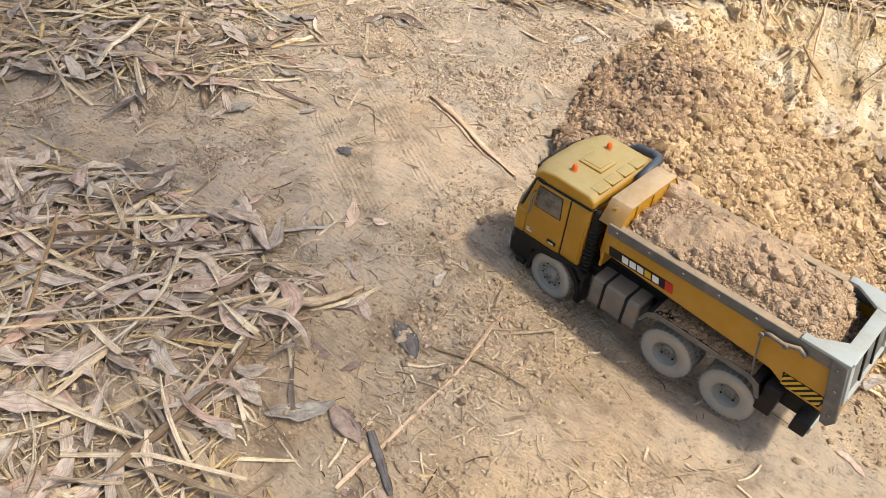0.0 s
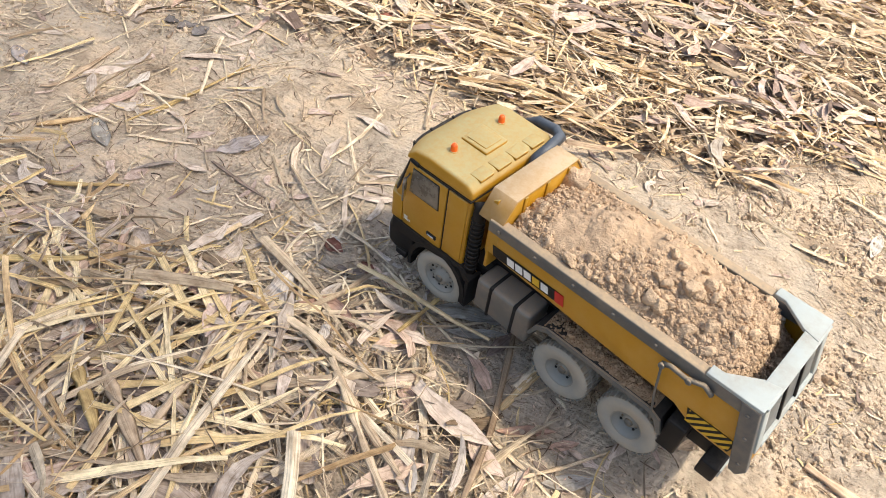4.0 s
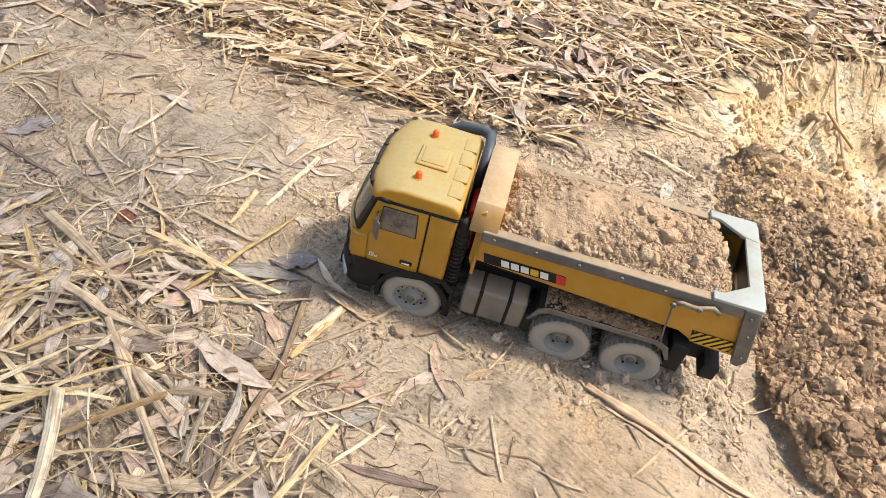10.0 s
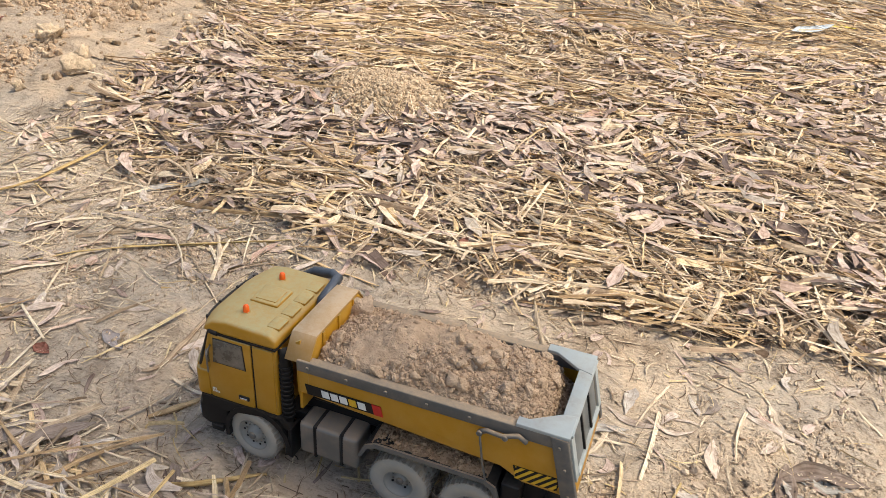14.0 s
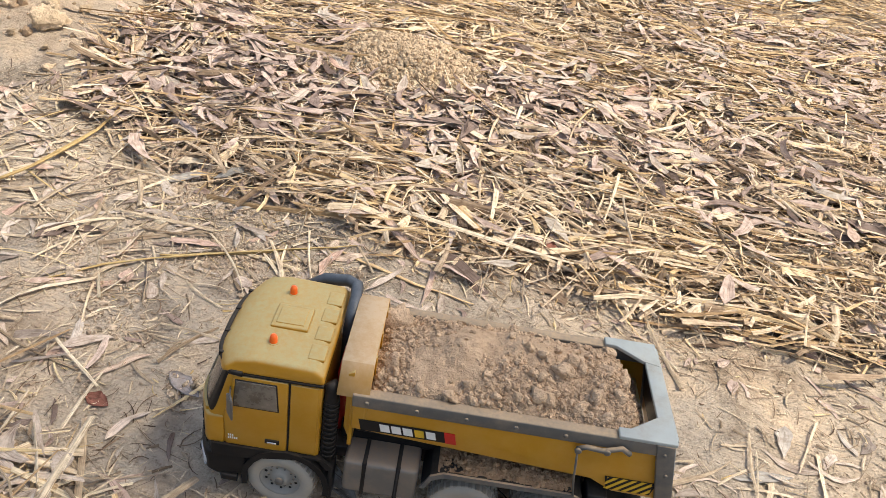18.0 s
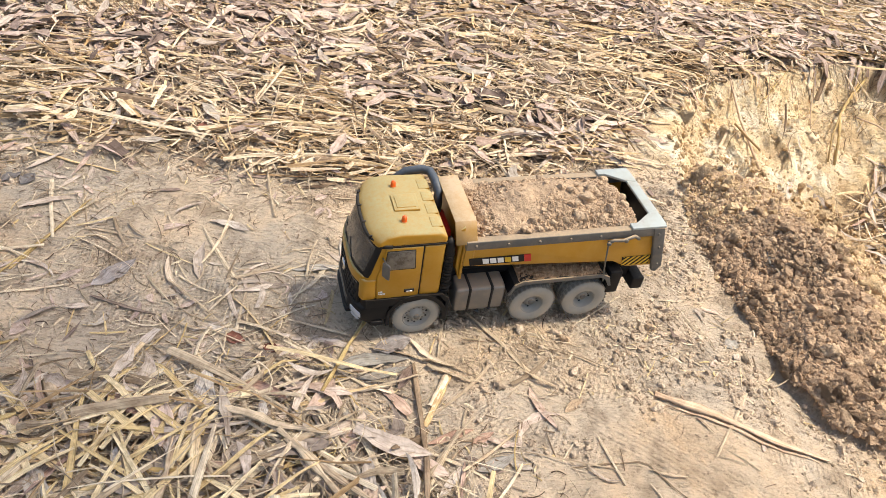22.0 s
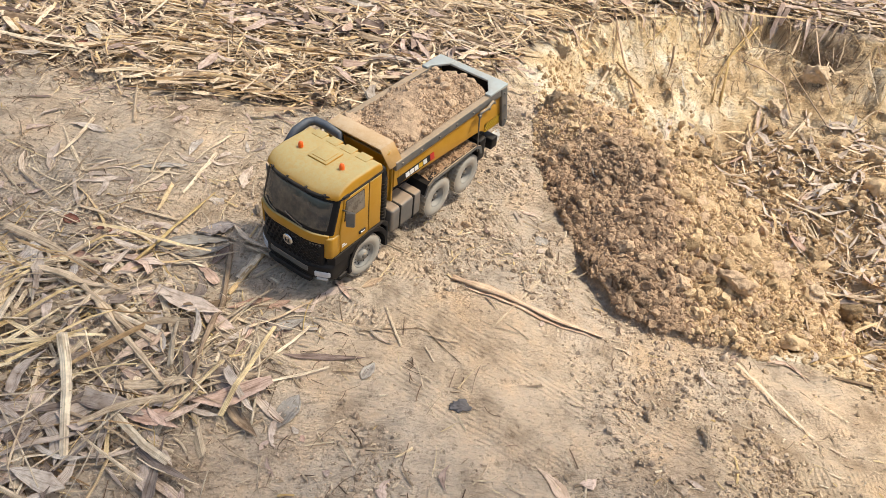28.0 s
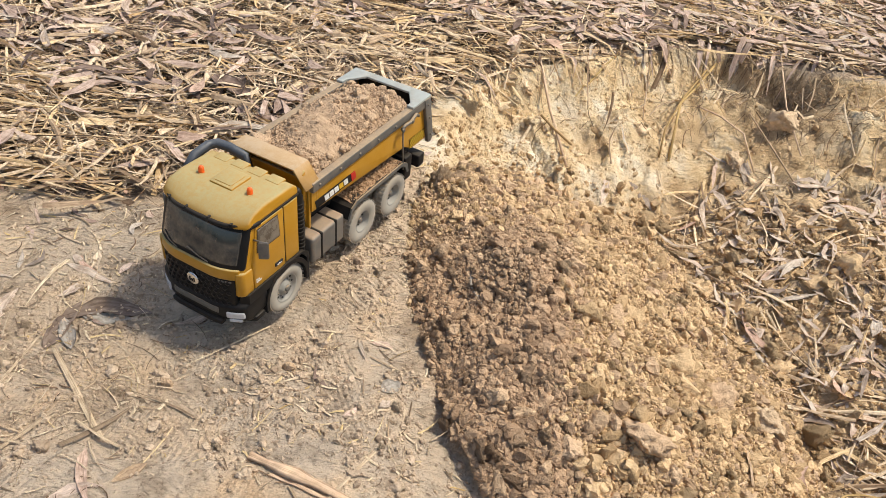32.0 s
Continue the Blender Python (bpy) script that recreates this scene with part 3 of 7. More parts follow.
def build_ground():
    gx, gy = graded(-2.7, 1.75, 0.0085, 60), graded(-1.2, 2.1, 0.0085, 60)
    x, y = np.meshgrid(gx, gy)
    z, fresh, pale, pit = land(x, y)
    w, k = len(gx), len(gy)
    ids = np.arange(w * k).reshape(k, w)
    faces = np.stack([ids[:-1, :-1], ids[:-1, 1:], ids[1:, 1:], ids[1:, :-1]], -1).reshape(-1, 4)
    me = sheet("ground", np.stack([x, y, z], -1).reshape(-1, 3), faces, SOIL)
    # shade beneath straw and heaps, put into the soil colour
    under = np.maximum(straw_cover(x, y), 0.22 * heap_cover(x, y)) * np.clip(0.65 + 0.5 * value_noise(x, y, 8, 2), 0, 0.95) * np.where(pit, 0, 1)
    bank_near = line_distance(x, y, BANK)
    # the cavity's shade is painted as dark soil
    hollow_shade = np.exp(-(((x - 1.36) / 0.12) ** 2) - (((y - 1.60) / 0.08) ** 2))
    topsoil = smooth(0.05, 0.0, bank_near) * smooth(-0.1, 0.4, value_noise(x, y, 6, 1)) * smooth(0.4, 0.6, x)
    under = np.clip(np.maximum(under, np.where(pit, np.maximum(0.9 * hollow_shade, 0.55 * topsoil), 0)), 0, 0.95)
    spoil = smooth(0.15, 0.55, x + 0.2 * value_noise(x, y, 3, 2)) * smooth(0.35, -0.05, y - 0.35 * x) * np.clip(0.45 + 0.9 * value_noise(x, y, 5, 1) + 0.4 * value_noise(x, y, 13, 3), 0.1, 1)
    dug = np.where(pit, 1.0, 0.55 * spoil) * (1 - fresh)
    chalk = 0.11 * smooth(0.06, 0.2, bank_near) * smooth(0.95, 0.6, x) * np.clip(0.7 + 0.8 * value_noise(x, y, 6, 1), 0, 1) + 0.10 * np.where(pit, 0, 1) * smooth(0.2, 0.0, bank_near)
    # the soil colour turns greyer and darker towards -x
    grey_left = 0.75 * smooth(-0.10, -0.75, x + 0.25 * value_noise(x, y, 2.4, 1)) * np.clip(0.65 + 0.6 * value_noise(x, y, 5, 4), 0, 1)
    damp = damp_side(x, y) * fresh * np.where(pit, 1, 0)
    # how far the truck's wheels have run, and where
    rows = np.array(TRUCK)
    h = np.radians(rows[:, 4])
    near, along = np.full(x.shape, 9.0), np.zeros(x.shape)
    for gauge in (0.074, -0.074):
        for reach_back in (-0.3355, 0.0):
            px = rows[:, 1] + reach_back * np.cos(h) - gauge * np.sin(h)
            py = rows[:, 2] + reach_back * np.sin(h) + gauge * np.cos(h)
            cum = np.concatenate([[0], np.cumsum(np.hypot(np.diff(px), np.diff(py)))])
            for k in range(0, len(px) - 1, 1 if reach_back else 3):
                if cum[k + 1] - cum[k] < 0.03:
                    continue
                d, s = segment(x, y, (px[k], py[k]), (px[k + 1], py[k + 1]))
                d = d + 0.004 * (k % 5)
                along = np.where(d < near, cum[k] + s * (cum[k + 1] - cum[k]), along)
                near = np.minimum(near, d)
    # older prints, with grooves along them, where nothing has driven since
    old = np.zeros(x.shape)
    for a, b in (((-0.10, -0.07), (0.24, -0.26)), ((-0.09, -0.25), (0.16, -0.40)), ((-0.66, 0.15), (-0.46, -0.05)), ((-0.45, 0.18), (-0.24, 0.09)), ((0.06, 0.27), (0.13, 0.10)), ((0.16, -0.20), (0.52, -0.36))):
        d, _ = segment(x, y, a, b)
        m = math.hypot(b[0] - a[0], b[1] - a[1])
        across = ((x - a[0]) * (b[1] - a[1]) - (y - a[1]) * (b[0] - a[0])) / m
        mark = smooth(0.040, 0.026, d) * np.clip(0.75 + 0.8 * value_noise(x, y, 7, 2), 0, 1) * (1 - under)
        along, old = np.where(mark > old, across, along), np.maximum(old, mark)
    track = smooth(0.036, 0.024, near) * np.clip(0.25 + 1.1 * value_noise(x, y, 5, 3) + 0.4 * value_noise(x, y, 14, 1), 0, 1) * (1 - under)
    track = np.where(old > 0, old, track)
    for name, values in (("fresh", fresh), ("pale", pale), ("shade_topsoil", under), ("track", track), ("along", along), ("dug", dug), ("damp", damp), ("grey_left", grey_left), ("chalk", chalk)):
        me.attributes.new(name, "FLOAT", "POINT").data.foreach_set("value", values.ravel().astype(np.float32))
    return tagged(new("ground", me), "dry trodden sandy soil with a dug pit and a cut bank", "ground", kind="structure")



# ---- loose matter: clods and litter ----
def clod_shape(seed, subdivisions, rough=0.28):
    """A broken lump: a ball cut by a dozen planes, then roughened."""
    rng = np.random.default_rng(900 + seed)
    bm = bmesh.new()
    bmesh.ops.create_icosphere(bm, subdivisions=subdivisions, radius=1)
    cuts = [(Vector(rng.normal(size=3)).normalized(), rng.uniform(0.34, 0.80)) for _ in range(8)]
    off = Vector((seed * 7.3, seed * 3.1, seed * 1.7))
    for v in bm.verts:
        p = v.co.copy()
        for n, d in cuts:
            over = v.co.dot(n) - d
            if over > 0:
                v.co -= n * over * 0.85
        v.co *= 1 + rough * 0.45 * noise.noise(p * 1.6 + off) + rough * 0.4 * noise.noise(p * 4.1 + off) + rough * 0.22 * noise.noise(p * 9.3 + off)
    out = (np.array([v.co[:] for v in bm.verts]), np.array([[v.index for v in f.verts] for f in bm.faces]))
    bm.free()
    return out


CLODS_FINE = [clod_shape(k, 1, 0.5) for k in range(5)]
CLODS_MIDDLE = [clod_shape(k + 21, 2, 0.9) for k in range(9)]
CLODS_COARSE = [clod_shape(k + 9, 3, 1.1) for k in range(10)]


def turned(rng, n):
    q = rng.normal(size=(n, 4))
    w, x, y, z = (q / np.linalg.norm(q, axis=1, keepdims=True)).T
    return np.stack([np.stack([1 - 2 * (y * y + z * z), 2 * (x * y - z * w), 2 * (x * z + y * w)], -1),
                     np.stack([2 * (x * y + z * w), 1 - 2 * (x * x + z * z), 2 * (y * z - x * w)], -1),
                     np.stack([2 * (x * z - y * w), 2 * (y * z + x * w), 1 - 2 * (x * x + y * y)], -1)], 1)


def clod_mesh(name, rng, places, sizes, shapes, mat):
    verts, faces, base = [], [], 0
    kinds = rng.integers(0, len(shapes), len(places))
    for k, (v, f) in enumerate(shapes):
        pick = kinds == k
        if not pick.any():
            continue
        r = turned(rng, pick.sum())
        stretch = rng.uniform(0.7, 1.3, (pick.sum(), 1, 3))
        p = np.einsum("nij,nkj->nki", r, v[None] * stretch) * sizes[pick][:, None, None] + places[pick][:, None]
        verts.append(p.reshape(-1, 3))
        faces.append((f[None] + base + len(v) * np.arange(pick.sum())[:, None, None]).reshape(-1, 3))
        base += p.shape[0] * p.shape[1]
    return sheet(name, np.concatenate(verts), np.concatenate(faces), mat, len(shapes[0][0]) > 100)


def graining(me, ring, rows):
    """Where each point lies across and along its piece, for the fibres."""
    n = len(me.vertices) // (ring * rows)
    across = np.tile(np.linspace(0, 1, ring), rows * n)
    along = np.tile(np.repeat(np.linspace(0, 1, rows), ring), n)
    for name, values in (("across", across), ("lengthwise", along)):
        me.attributes.new(name, "FLOAT", "POINT").data.foreach_set("value", values.astype(np.float32))
    return me


def strips(name, rng, x, y, yaw, length, width, lift, mat, leaf=False, steps=4, bow=0.06, arch=0.1, lean=0.0, tilt=0.28):
    """Many straws (closed three-sided stalks) or leaves (folded blades) lying on the ground, in one mesh."""
    n = len(x)
    s = np.linspace(-0.5, 0.5, steps + 1)[None]
    u = s * length[:, None]
    side = (rng.normal(0, bow, n) * length)[:, None] * (4 * s * s - 0.5)
    c, d = np.cos(yaw)[:, None], np.sin(yaw)[:, None]
    cx, cy = x[:, None] + c * u - d * side, y[:, None] + d * u + c * side
    z = height(cx, cy)
    if not leaf:
        flat = np.linspace(0, 1, steps + 1)[None]
        z = np.maximum(z, z[:, :1] * (1 - flat) + z[:, -1:] * flat)
    up = rng.normal(0, arch, n)[:, None] * length[:, None]
    z = z + lift[:, None] + np.where(up > 0, up * (0.25 - s * s), -up * s * s) + (rng.normal(0, 0.03 + lean, n) * length)[:, None] * (s + 0.0)
    z = np.maximum(z, height(cx, cy) + 0.001)
    if leaf:
        # widest before or behind the middle; some are torn off short of the tip
        q = (s + 0.5) ** rng.uniform(0.65, 1.35, n)[:, None] * np.where(rng.random(n) < 0.35, rng.uniform(0.6, 0.9, n), 1.0)[:, None]
        w = width[:, None] * np.clip(np.sin(np.pi * q) ** 0.75, 0.06, 1) * 0.5 * (1 + 0.18 * rng.normal(size=(n, steps + 1)))
        tw = rng.normal(0, tilt, n)[:, None] + rng.normal(0, 0.5, n)[:, None] * s
        fold = rng.normal(0.12, 0.22, n)[:, None]
    else:
        w = width[:, None] * np.clip(1.0 - np.clip(s + rng.uniform(-0.3, 0.3, n)[:, None], 0, 1) * rng.uniform(0.2, 1.9, n)[:, None], 0.14, 1) * 0.5
        tw = rng.normal(0, 0.5, n)[:, None] + 0 * s
        fold = rng.uniform(0.05, 0.5, n)[:, None]
    ax, ay, az = -d * np.cos(tw) * w, c * np.cos(tw) * w, np.sin(tw) * w
    a = np.stack([cx + ax, cy + ay, z + az], -1)
    b = np.stack([cx - ax, cy - ay, z - az], -1)
    m = np.stack([cx + 0 * w, cy + 0 * w, z + fold * w], -1)
    if leaf:
        m[..., 2] = (z - fold * w)
    v = np.stack([a, m, b], 2)
    v[..., 2] += 0.0015
    k = np.arange(n)[:, None] * 3 * (steps + 1) + 3 * np.arange(steps)[None]
    pairs = ((0, 1), (1, 2)) if leaf else ((0, 1), (1, 2), (2, 0))
    faces = np.concatenate([np.stack([k + i, k + j, k + j + 3, k + i + 3], -1).reshape(-1, 4) for i, j in pairs])
    return graining(sheet(name, v.reshape(-1, 3), faces, mat, leaf), 3, steps + 1)


def spread(rng, count, box, keep):
    """Random places in a box (x0, x1, y0, y1), kept with the chance that keep(x, y) gives."""
    xs, ys = np.empty(0), np.empty(0)
    while len(xs) < count:
        x, y = rng.uniform(box[0], box[1], 6000), rng.uniform(box[2], box[3], 6000)
        ok = rng.random(6000) < keep(x, y)
        xs, ys = np.concatenate([xs, x[ok]]), np.concatenate([ys, y[ok]])
    return xs[:count], ys[:count]


def straw_cover(x, y):
    pale_hill = np.hypot((x + 1.46) / 1.15, y - 1.46) + 0.03 * value_noise(x, y, 12, 4)
    return soft_in(x, y, STRAW_LINE, 0.07) * smooth(0.17, 0.24, pale_hill)


def heap_cover(x, y):
    return np.maximum(soft_in(x, y, NEAR_HEAP, 0.09), soft_in(x, y, FAR_HEAP, 0.07))


def patchy(x, y):
    return np.clip(0.62 + 0.9 * value_noise(x, y, 3.1, 5) + 0.5 * value_noise(x, y, 8, 0), 0.10, 1)


def straw_heap(x, y):
    """The straw lies thick on one heap and thin on the other, which is mostly leaves."""
    return np.maximum(soft_in(x, y, NEAR_HEAP, 0.09) * (0.5 + 0.5 * patchy(x, y)), 0.55 * soft_in(x, y, FAR_HEAP, 0.07) * patchy(x, y))


def leaf_heap(x, y):
    return np.maximum(soft_in(x, y, NEAR_HEAP, 0.09), soft_in(x, y, FAR_HEAP, 0.07)) * patchy(x, y) ** 1.2


def pit_litter(x, y):
    _, fresh, _, pit = land(x, y)
    return np.where(pit, smooth(0.75, 1.15, x + 0.12 * value_noise(x, y, 5, 3)) * (1 - smooth(1.20, 1.42, y)), 0) * (1 - 0.9 * fresh)


def loose_cover(x, y):
    """Thin scatter over the bare ground, more of it near the heaps and on the left."""
    _, _, _, pit = land(x, y)
    near = line_distance(x, y, STRAW_LINE[3:11])
    a = 0.05 + 0.20 * smooth(0.15, 0.6, value_noise(x, y, 5, 2) + 0.5 * value_noise(x, y, 12, 4)) + 0.8 * smooth(0.34, 0.0, near) + 0.45 * smooth(-0.35, -1.0, x) * smooth(0.45, 0.0, y) + 0.25 * smooth(0.25, 0.0, line_distance(x, y, NEAR_HEAP)) + 0.25 * smooth(0.2, 0.0, line_distance(x, y, FAR_HEAP))
    return np.where(pit, 0.0, np.clip(a, 0, 1)) * (1 - straw_cover(x, y))


def damp_side(x, y):
    """The part of the mound that was thrown up last and has not dried."""
    return smooth(0.56, 0.40, x + 0.05 * value_noise(x, y, 6, 2) + 0.03 * value_noise(x, y, 17, 4)) * smooth(0.54, 0.34, y + 0.07 * value_noise(x, y, 6, 3))


def ochre_side(x, y):
    """The part that slid into the pit, dug from the deeper ochre soil."""
    return np.maximum(smooth(0.45, 0.58, x + 0.06 * value_noise(x, y, 7, 2)), 0.6 * smooth(0.52, 0.74, y + 0.06 * value_noise(x, y, 7, 3)))


build_ground()


# where the wheels have broken the crust into crumbs
PATCHES = [(0.00, 0.11, 0.11), (0.06, 0.20, 0.08), (-0.02, 0.03, 0.07), (0.19, 0.06, 0.08), (-0.08, 0.18, 0.06), (0.20, 0.19, 0.04), (0.06, 0.56, 0.14), (-0.14, 0.54, 0.08), (-0.27, 0.32, 0.10)]


def crumb_patches(x, y):
    a = 0.55 * smooth(0.28, 0.55, value_noise(x, y, 4.1, 3) + 0.6 * value_noise(x, y, 13, 1))
    for px, py, r in PATCHES:
        a = np.maximum(a, smooth(1.25, 0.3, np.hypot(x - px, y - py) / r + 0.35 * value_noise(x, y, 14, 1)))
    return a


def litter(name, seed, count, box, keep, mat, label, lengths, widths, thick, leaf=False, along=None, spin=0.6, steps=4, bow=0.06, arch=0.1, lean=0.0, tilt=0.28, category="litter"):
    rng = np.random.default_rng(seed)
    x, y = spread(rng, count, box, keep)
    yaw = rng.uniform(0, 2 * np.pi, count) if along is None else along(x, y) + rng.normal(0, spin, count)
    length = np.minimum(rng.lognormal(math.log(lengths[0]), lengths[1], count), (1.45 if leaf else 1.9) * lengths[0])
    width = widths[0] * np.minimum(rng.lognormal(0, widths[1], count), 1.7)
    lift = thick * rng.random(count) ** 1.5
    me = strips(name, rng, x, y, yaw, length, width, lift, mat, leaf, steps, bow, arch, lean, tilt)
    return tagged(new(name, me), label, category, kind="stuff")


def scatter(name, seed, count, box, keep, mat, label, lengths, widths, thick, group, category, leaf=False, along=None, spin=0.6, bow=0.06, arch=0.1, tilt=0.28):
    """The same, with every piece an object of its own."""
    rng = np.random.default_rng(seed)
    x, y = spread(rng, count, box, keep)
    yaw = rng.uniform(0, 2 * np.pi, count) if along is None else along(x, y) + rng.normal(0, spin, count)
    length = np.minimum(rng.lognormal(math.log(lengths[0]), lengths[1], count), (1.45 if leaf else 1.9) * lengths[0])
    width = widths[0] * np.minimum(rng.lognormal(0, widths[1], count), 1.35)
    lift = thick * rng.random(count) ** 0.8
    for k in range(count):
        i = slice(k, k + 1)
        me = strips(name, rng, x[i], y[i], yaw[i], length[i], width[i], lift[i], mat, leaf, 6, bow, arch, 0.0, tilt)
        tagged(new(name, me), label, category, group)


def combed(x, y):
    """The way the straw lies: roughly along the edge of the track, swirling."""
    return -0.12 + 0.9 * value_noise(x, y, 0.9, 4) + 0.5 * value_noise(x, y, 2.6, 1)


def swathes(x, y):
    """Where the stalks lie thick in bundles."""
    return smooth(0.0, 0.45, value_noise(x, y + 0.35 * x, 2.4, 2) + 0.5 * value_noise(x, y, 7, 0))


def leafy(x, y):
    return np.clip(0.35 + 0.8 * value_noise(x, y, 1.9, 5) + 0.3 * value_noise(x, y, 6, 3), 0.06, 1)


def build_litter():
    near, far = (-3.0, 2.4, 0.4, 2.6), (-5.0, 4.3, 2.2, 6.5)
    # a bottom layer of dark bits, laid to darken the gaps like shade
    litter("gap_shade_layer", 10, 5200, near, straw_cover, GAP_SHADE, "dark leaf and straw fragments as shade under the straw", (0.045, 0.5), (0.012, 0.4), 0.006, leaf=True, arch=0.05)
    litter("straw_layer", 11, 7600, near, straw_cover, STRAW, "matted pale golden straw stalks over the ground", (0.115, 0.6), (0.0040, 0.55), 0.036, along=combed, spin=1.0, bow=0.035, arch=0.06)
    litter("bundle_layer", 18, 2500, near, lambda x, y: straw_cover(x, y) * swathes(x, y), HAY, "bundles of long golden stalks lying side by side", (0.21, 0.4), (0.0062, 0.35), 0.036, along=combed, spin=0.16, bow=0.03, arch=0.04)
    litter("sheath_layer", 17, 6200, near, straw_cover, STRAW, "wide dry sheaths and strips of bark in the straw", (0.072, 0.5), (0.0100, 0.45), 0.036, along=combed, spin=1.0, bow=0.05, arch=0.05)
    litter("hay_layer", 12, 2600, (-1.2, 2.6, 0.75, 3.4), lambda x, y: straw_cover(x, y) * smooth(-0.5, 0.9, x + 0.6 * (y - 1.5)), HAY, "combed yellow hay lying in swathes", (0.17, 0.5), (0.0044, 0.45), 0.034, along=lambda x, y: combed(x, y) - 0.25, spin=0.6)
    litter("leaf_layer", 13, 9000, near, lambda x, y: straw_cover(x, y) * leafy(x, y), LEAF, "fallen pinkish brown and mauve gum leaves among the straw", (0.084, 0.42), (0.0170, 0.42), 0.042, leaf=True, bow=0.12, arch=0.07, tilt=0.22)
    litter("chaff_layer", 14, 16000, near, straw_cover, STRAW, "broken chips of straw and bark", (0.036, 0.55), (0.0050, 0.55), 0.034, along=combed, spin=1.2, steps=2)
    litter("fibre_layer", 19, 6500, near, straw_cover, STRAW, "thin fibres of dry grass in the straw", (0.10, 0.5), (0.0018, 0.4), 0.036, along=combed, spin=0.9, bow=0.07, arch=0.08)
    litter("far_straw", 15, 8500, far, lambda x, y: straw_cover(x, y), HAY, "straw and hay covering the ground farther off", (0.16, 0.55), (0.0085, 0.5), 0.040, along=combed, spin=0.6, steps=3)
    litter("far_leaves", 16, 3600, far, lambda x, y: straw_cover(x, y), LEAF, "fallen leaves farther off among the straw", (0.09, 0.4), (0.024, 0.4), 0.040, leaf=True, bow=0.12, arch=0.12)
    heap_box = (-2.6, 0.7, -1.25, 0.45)

    def left_heap(x, y):
        return straw_heap(x, y) * (0.35 + 0.65 * smooth(-0.55, -0.95, x)) * (0.5 + 0.5 * smooth(-0.2, 0.4, value_noise(x, y, 4, 1)))

    litter("heap_straw", 21, 1900, heap_box, straw_heap, HEAP_STRAW, "loose heap of broken straw and bark strips", (0.11, 0.6), (0.0036, 0.6), 0.030, spin=2, bow=0.035, arch=0.06)
    litter("heap_sheaths", 24, 800, heap_box, straw_heap, HEAP_STRAW, "wide pale sheaths lying on the heap", (0.14, 0.5), (0.0095, 0.45), 0.034, bow=0.035, arch=0.05)
    litter("heap_hay", 25, 900, heap_box, left_heap, HAY, "yellow stalks lying crosswise on the heap", (0.18, 0.5), (0.0046, 0.45), 0.036, bow=0.03, arch=0.05)
    litter("heap_leaves", 22, 2650, heap_box, leaf_heap, HEAP_LEAF, "heap of fallen grey and mauve gum leaves", (0.090, 0.42), (0.0175, 0.45), 0.026, leaf=True, steps=6, bow=0.13, arch=0.07, tilt=0.20)
    scatter("fallen_leaf", 37, 110, (-1.9, -0.25, -0.8, 0.2), lambda x, y: soft_in(x, y, NEAR_HEAP, 0.09), HEAP_LEAF_ONE, "broad dry mauve and grey gum leaf on the straw heap", (0.088, 0.30), (0.0195, 0.35), 0.030, "broad leaves on the straw heap", "leaf", leaf=True, bow=0.12, arch=0.07, tilt=0.2)
    scatter("fallen_leaf", 26, 55, (-0.7, 0.7, -1.25, -0.45), lambda x, y: soft_in(x, y, FAR_HEAP, 0.07), HEAP_LEAF_ONE, "broad dry grey gum leaf on the thin heap", (0.090, 0.32), (0.0190, 0.35), 0.028, "broad leaves on the heap", "leaf", leaf=True, bow=0.12, arch=0.08, tilt=0.2)
    scatter("straw_sheath", 28, 150, (-1.6, 0.5, -0.95, 0.15), straw_heap, HEAP_ONE, "wide pale dry sheath lying on the heap", (0.135, 0.4), (0.0095, 0.35), 0.036, "sheaths on the heap", "straw", bow=0.035, arch=0.05)
    scatter("straw_sheath", 29, 110, (-2.0, 1.0, 0.5, 1.5), straw_cover, STRAW_ONE, "wide dry straw sheath on the matted straw", (0.085, 0.5), (0.0092, 0.4), 0.040, "sheaths on the straw", "straw", along=combed, spin=1.0, bow=0.05, arch=0.06)
    scatter("fallen_leaf", 36, 75, (-2.0, 1.0, 0.5, 1.6), lambda x, y: straw_cover(x, y) * leafy(x, y), LEAF_ONE, "dry pinkish brown gum leaf on the matted straw", (0.085, 0.35), (0.0185, 0.35), 0.042, "leaves on the straw", "leaf", leaf=True, bow=0.12, arch=0.09, tilt=0.22)
    litter("heap_chaff", 23, 8000, heap_box, heap_cover, HEAP_STRAW, "broken chips of straw among the leaves", (0.028, 0.6), (0.0030, 0.55), 0.022, steps=2)
    litter("heap_fibres", 27, 3600, heap_box, straw_heap, HEAP_STRAW, "thin fibres of dry grass through the heap", (0.085, 0.5), (0.0017, 0.4), 0.034, bow=0.09, arch=0.10)
    pit_box = (0.7, 2.3, -0.1, 1.5)
    litter("pit_straw", 31, 1900, pit_box, pit_litter, STRAW, "straw fallen over the floor of the pit", (0.075, 0.6), (0.0052, 0.6), 0.014, bow=0.04, arch=0.06)
    litter("pit_leaves", 32, 900, pit_box, pit_litter, HEAP_LEAF, "leaves fallen over the floor of the pit", (0.075, 0.38), (0.015, 0.4), 0.020, leaf=True, bow=0.12, arch=0.14)
    litter("pit_rootlets", 33, 380, pit_box, pit_litter, TWIG, "thin brown rootlets over the floor of the pit", (0.06, 0.5), (0.0022, 0.4), 0.016, bow=0.16, arch=0.16)

    def on_bank(x, y):
        _, _, _, pit = land(x, y)
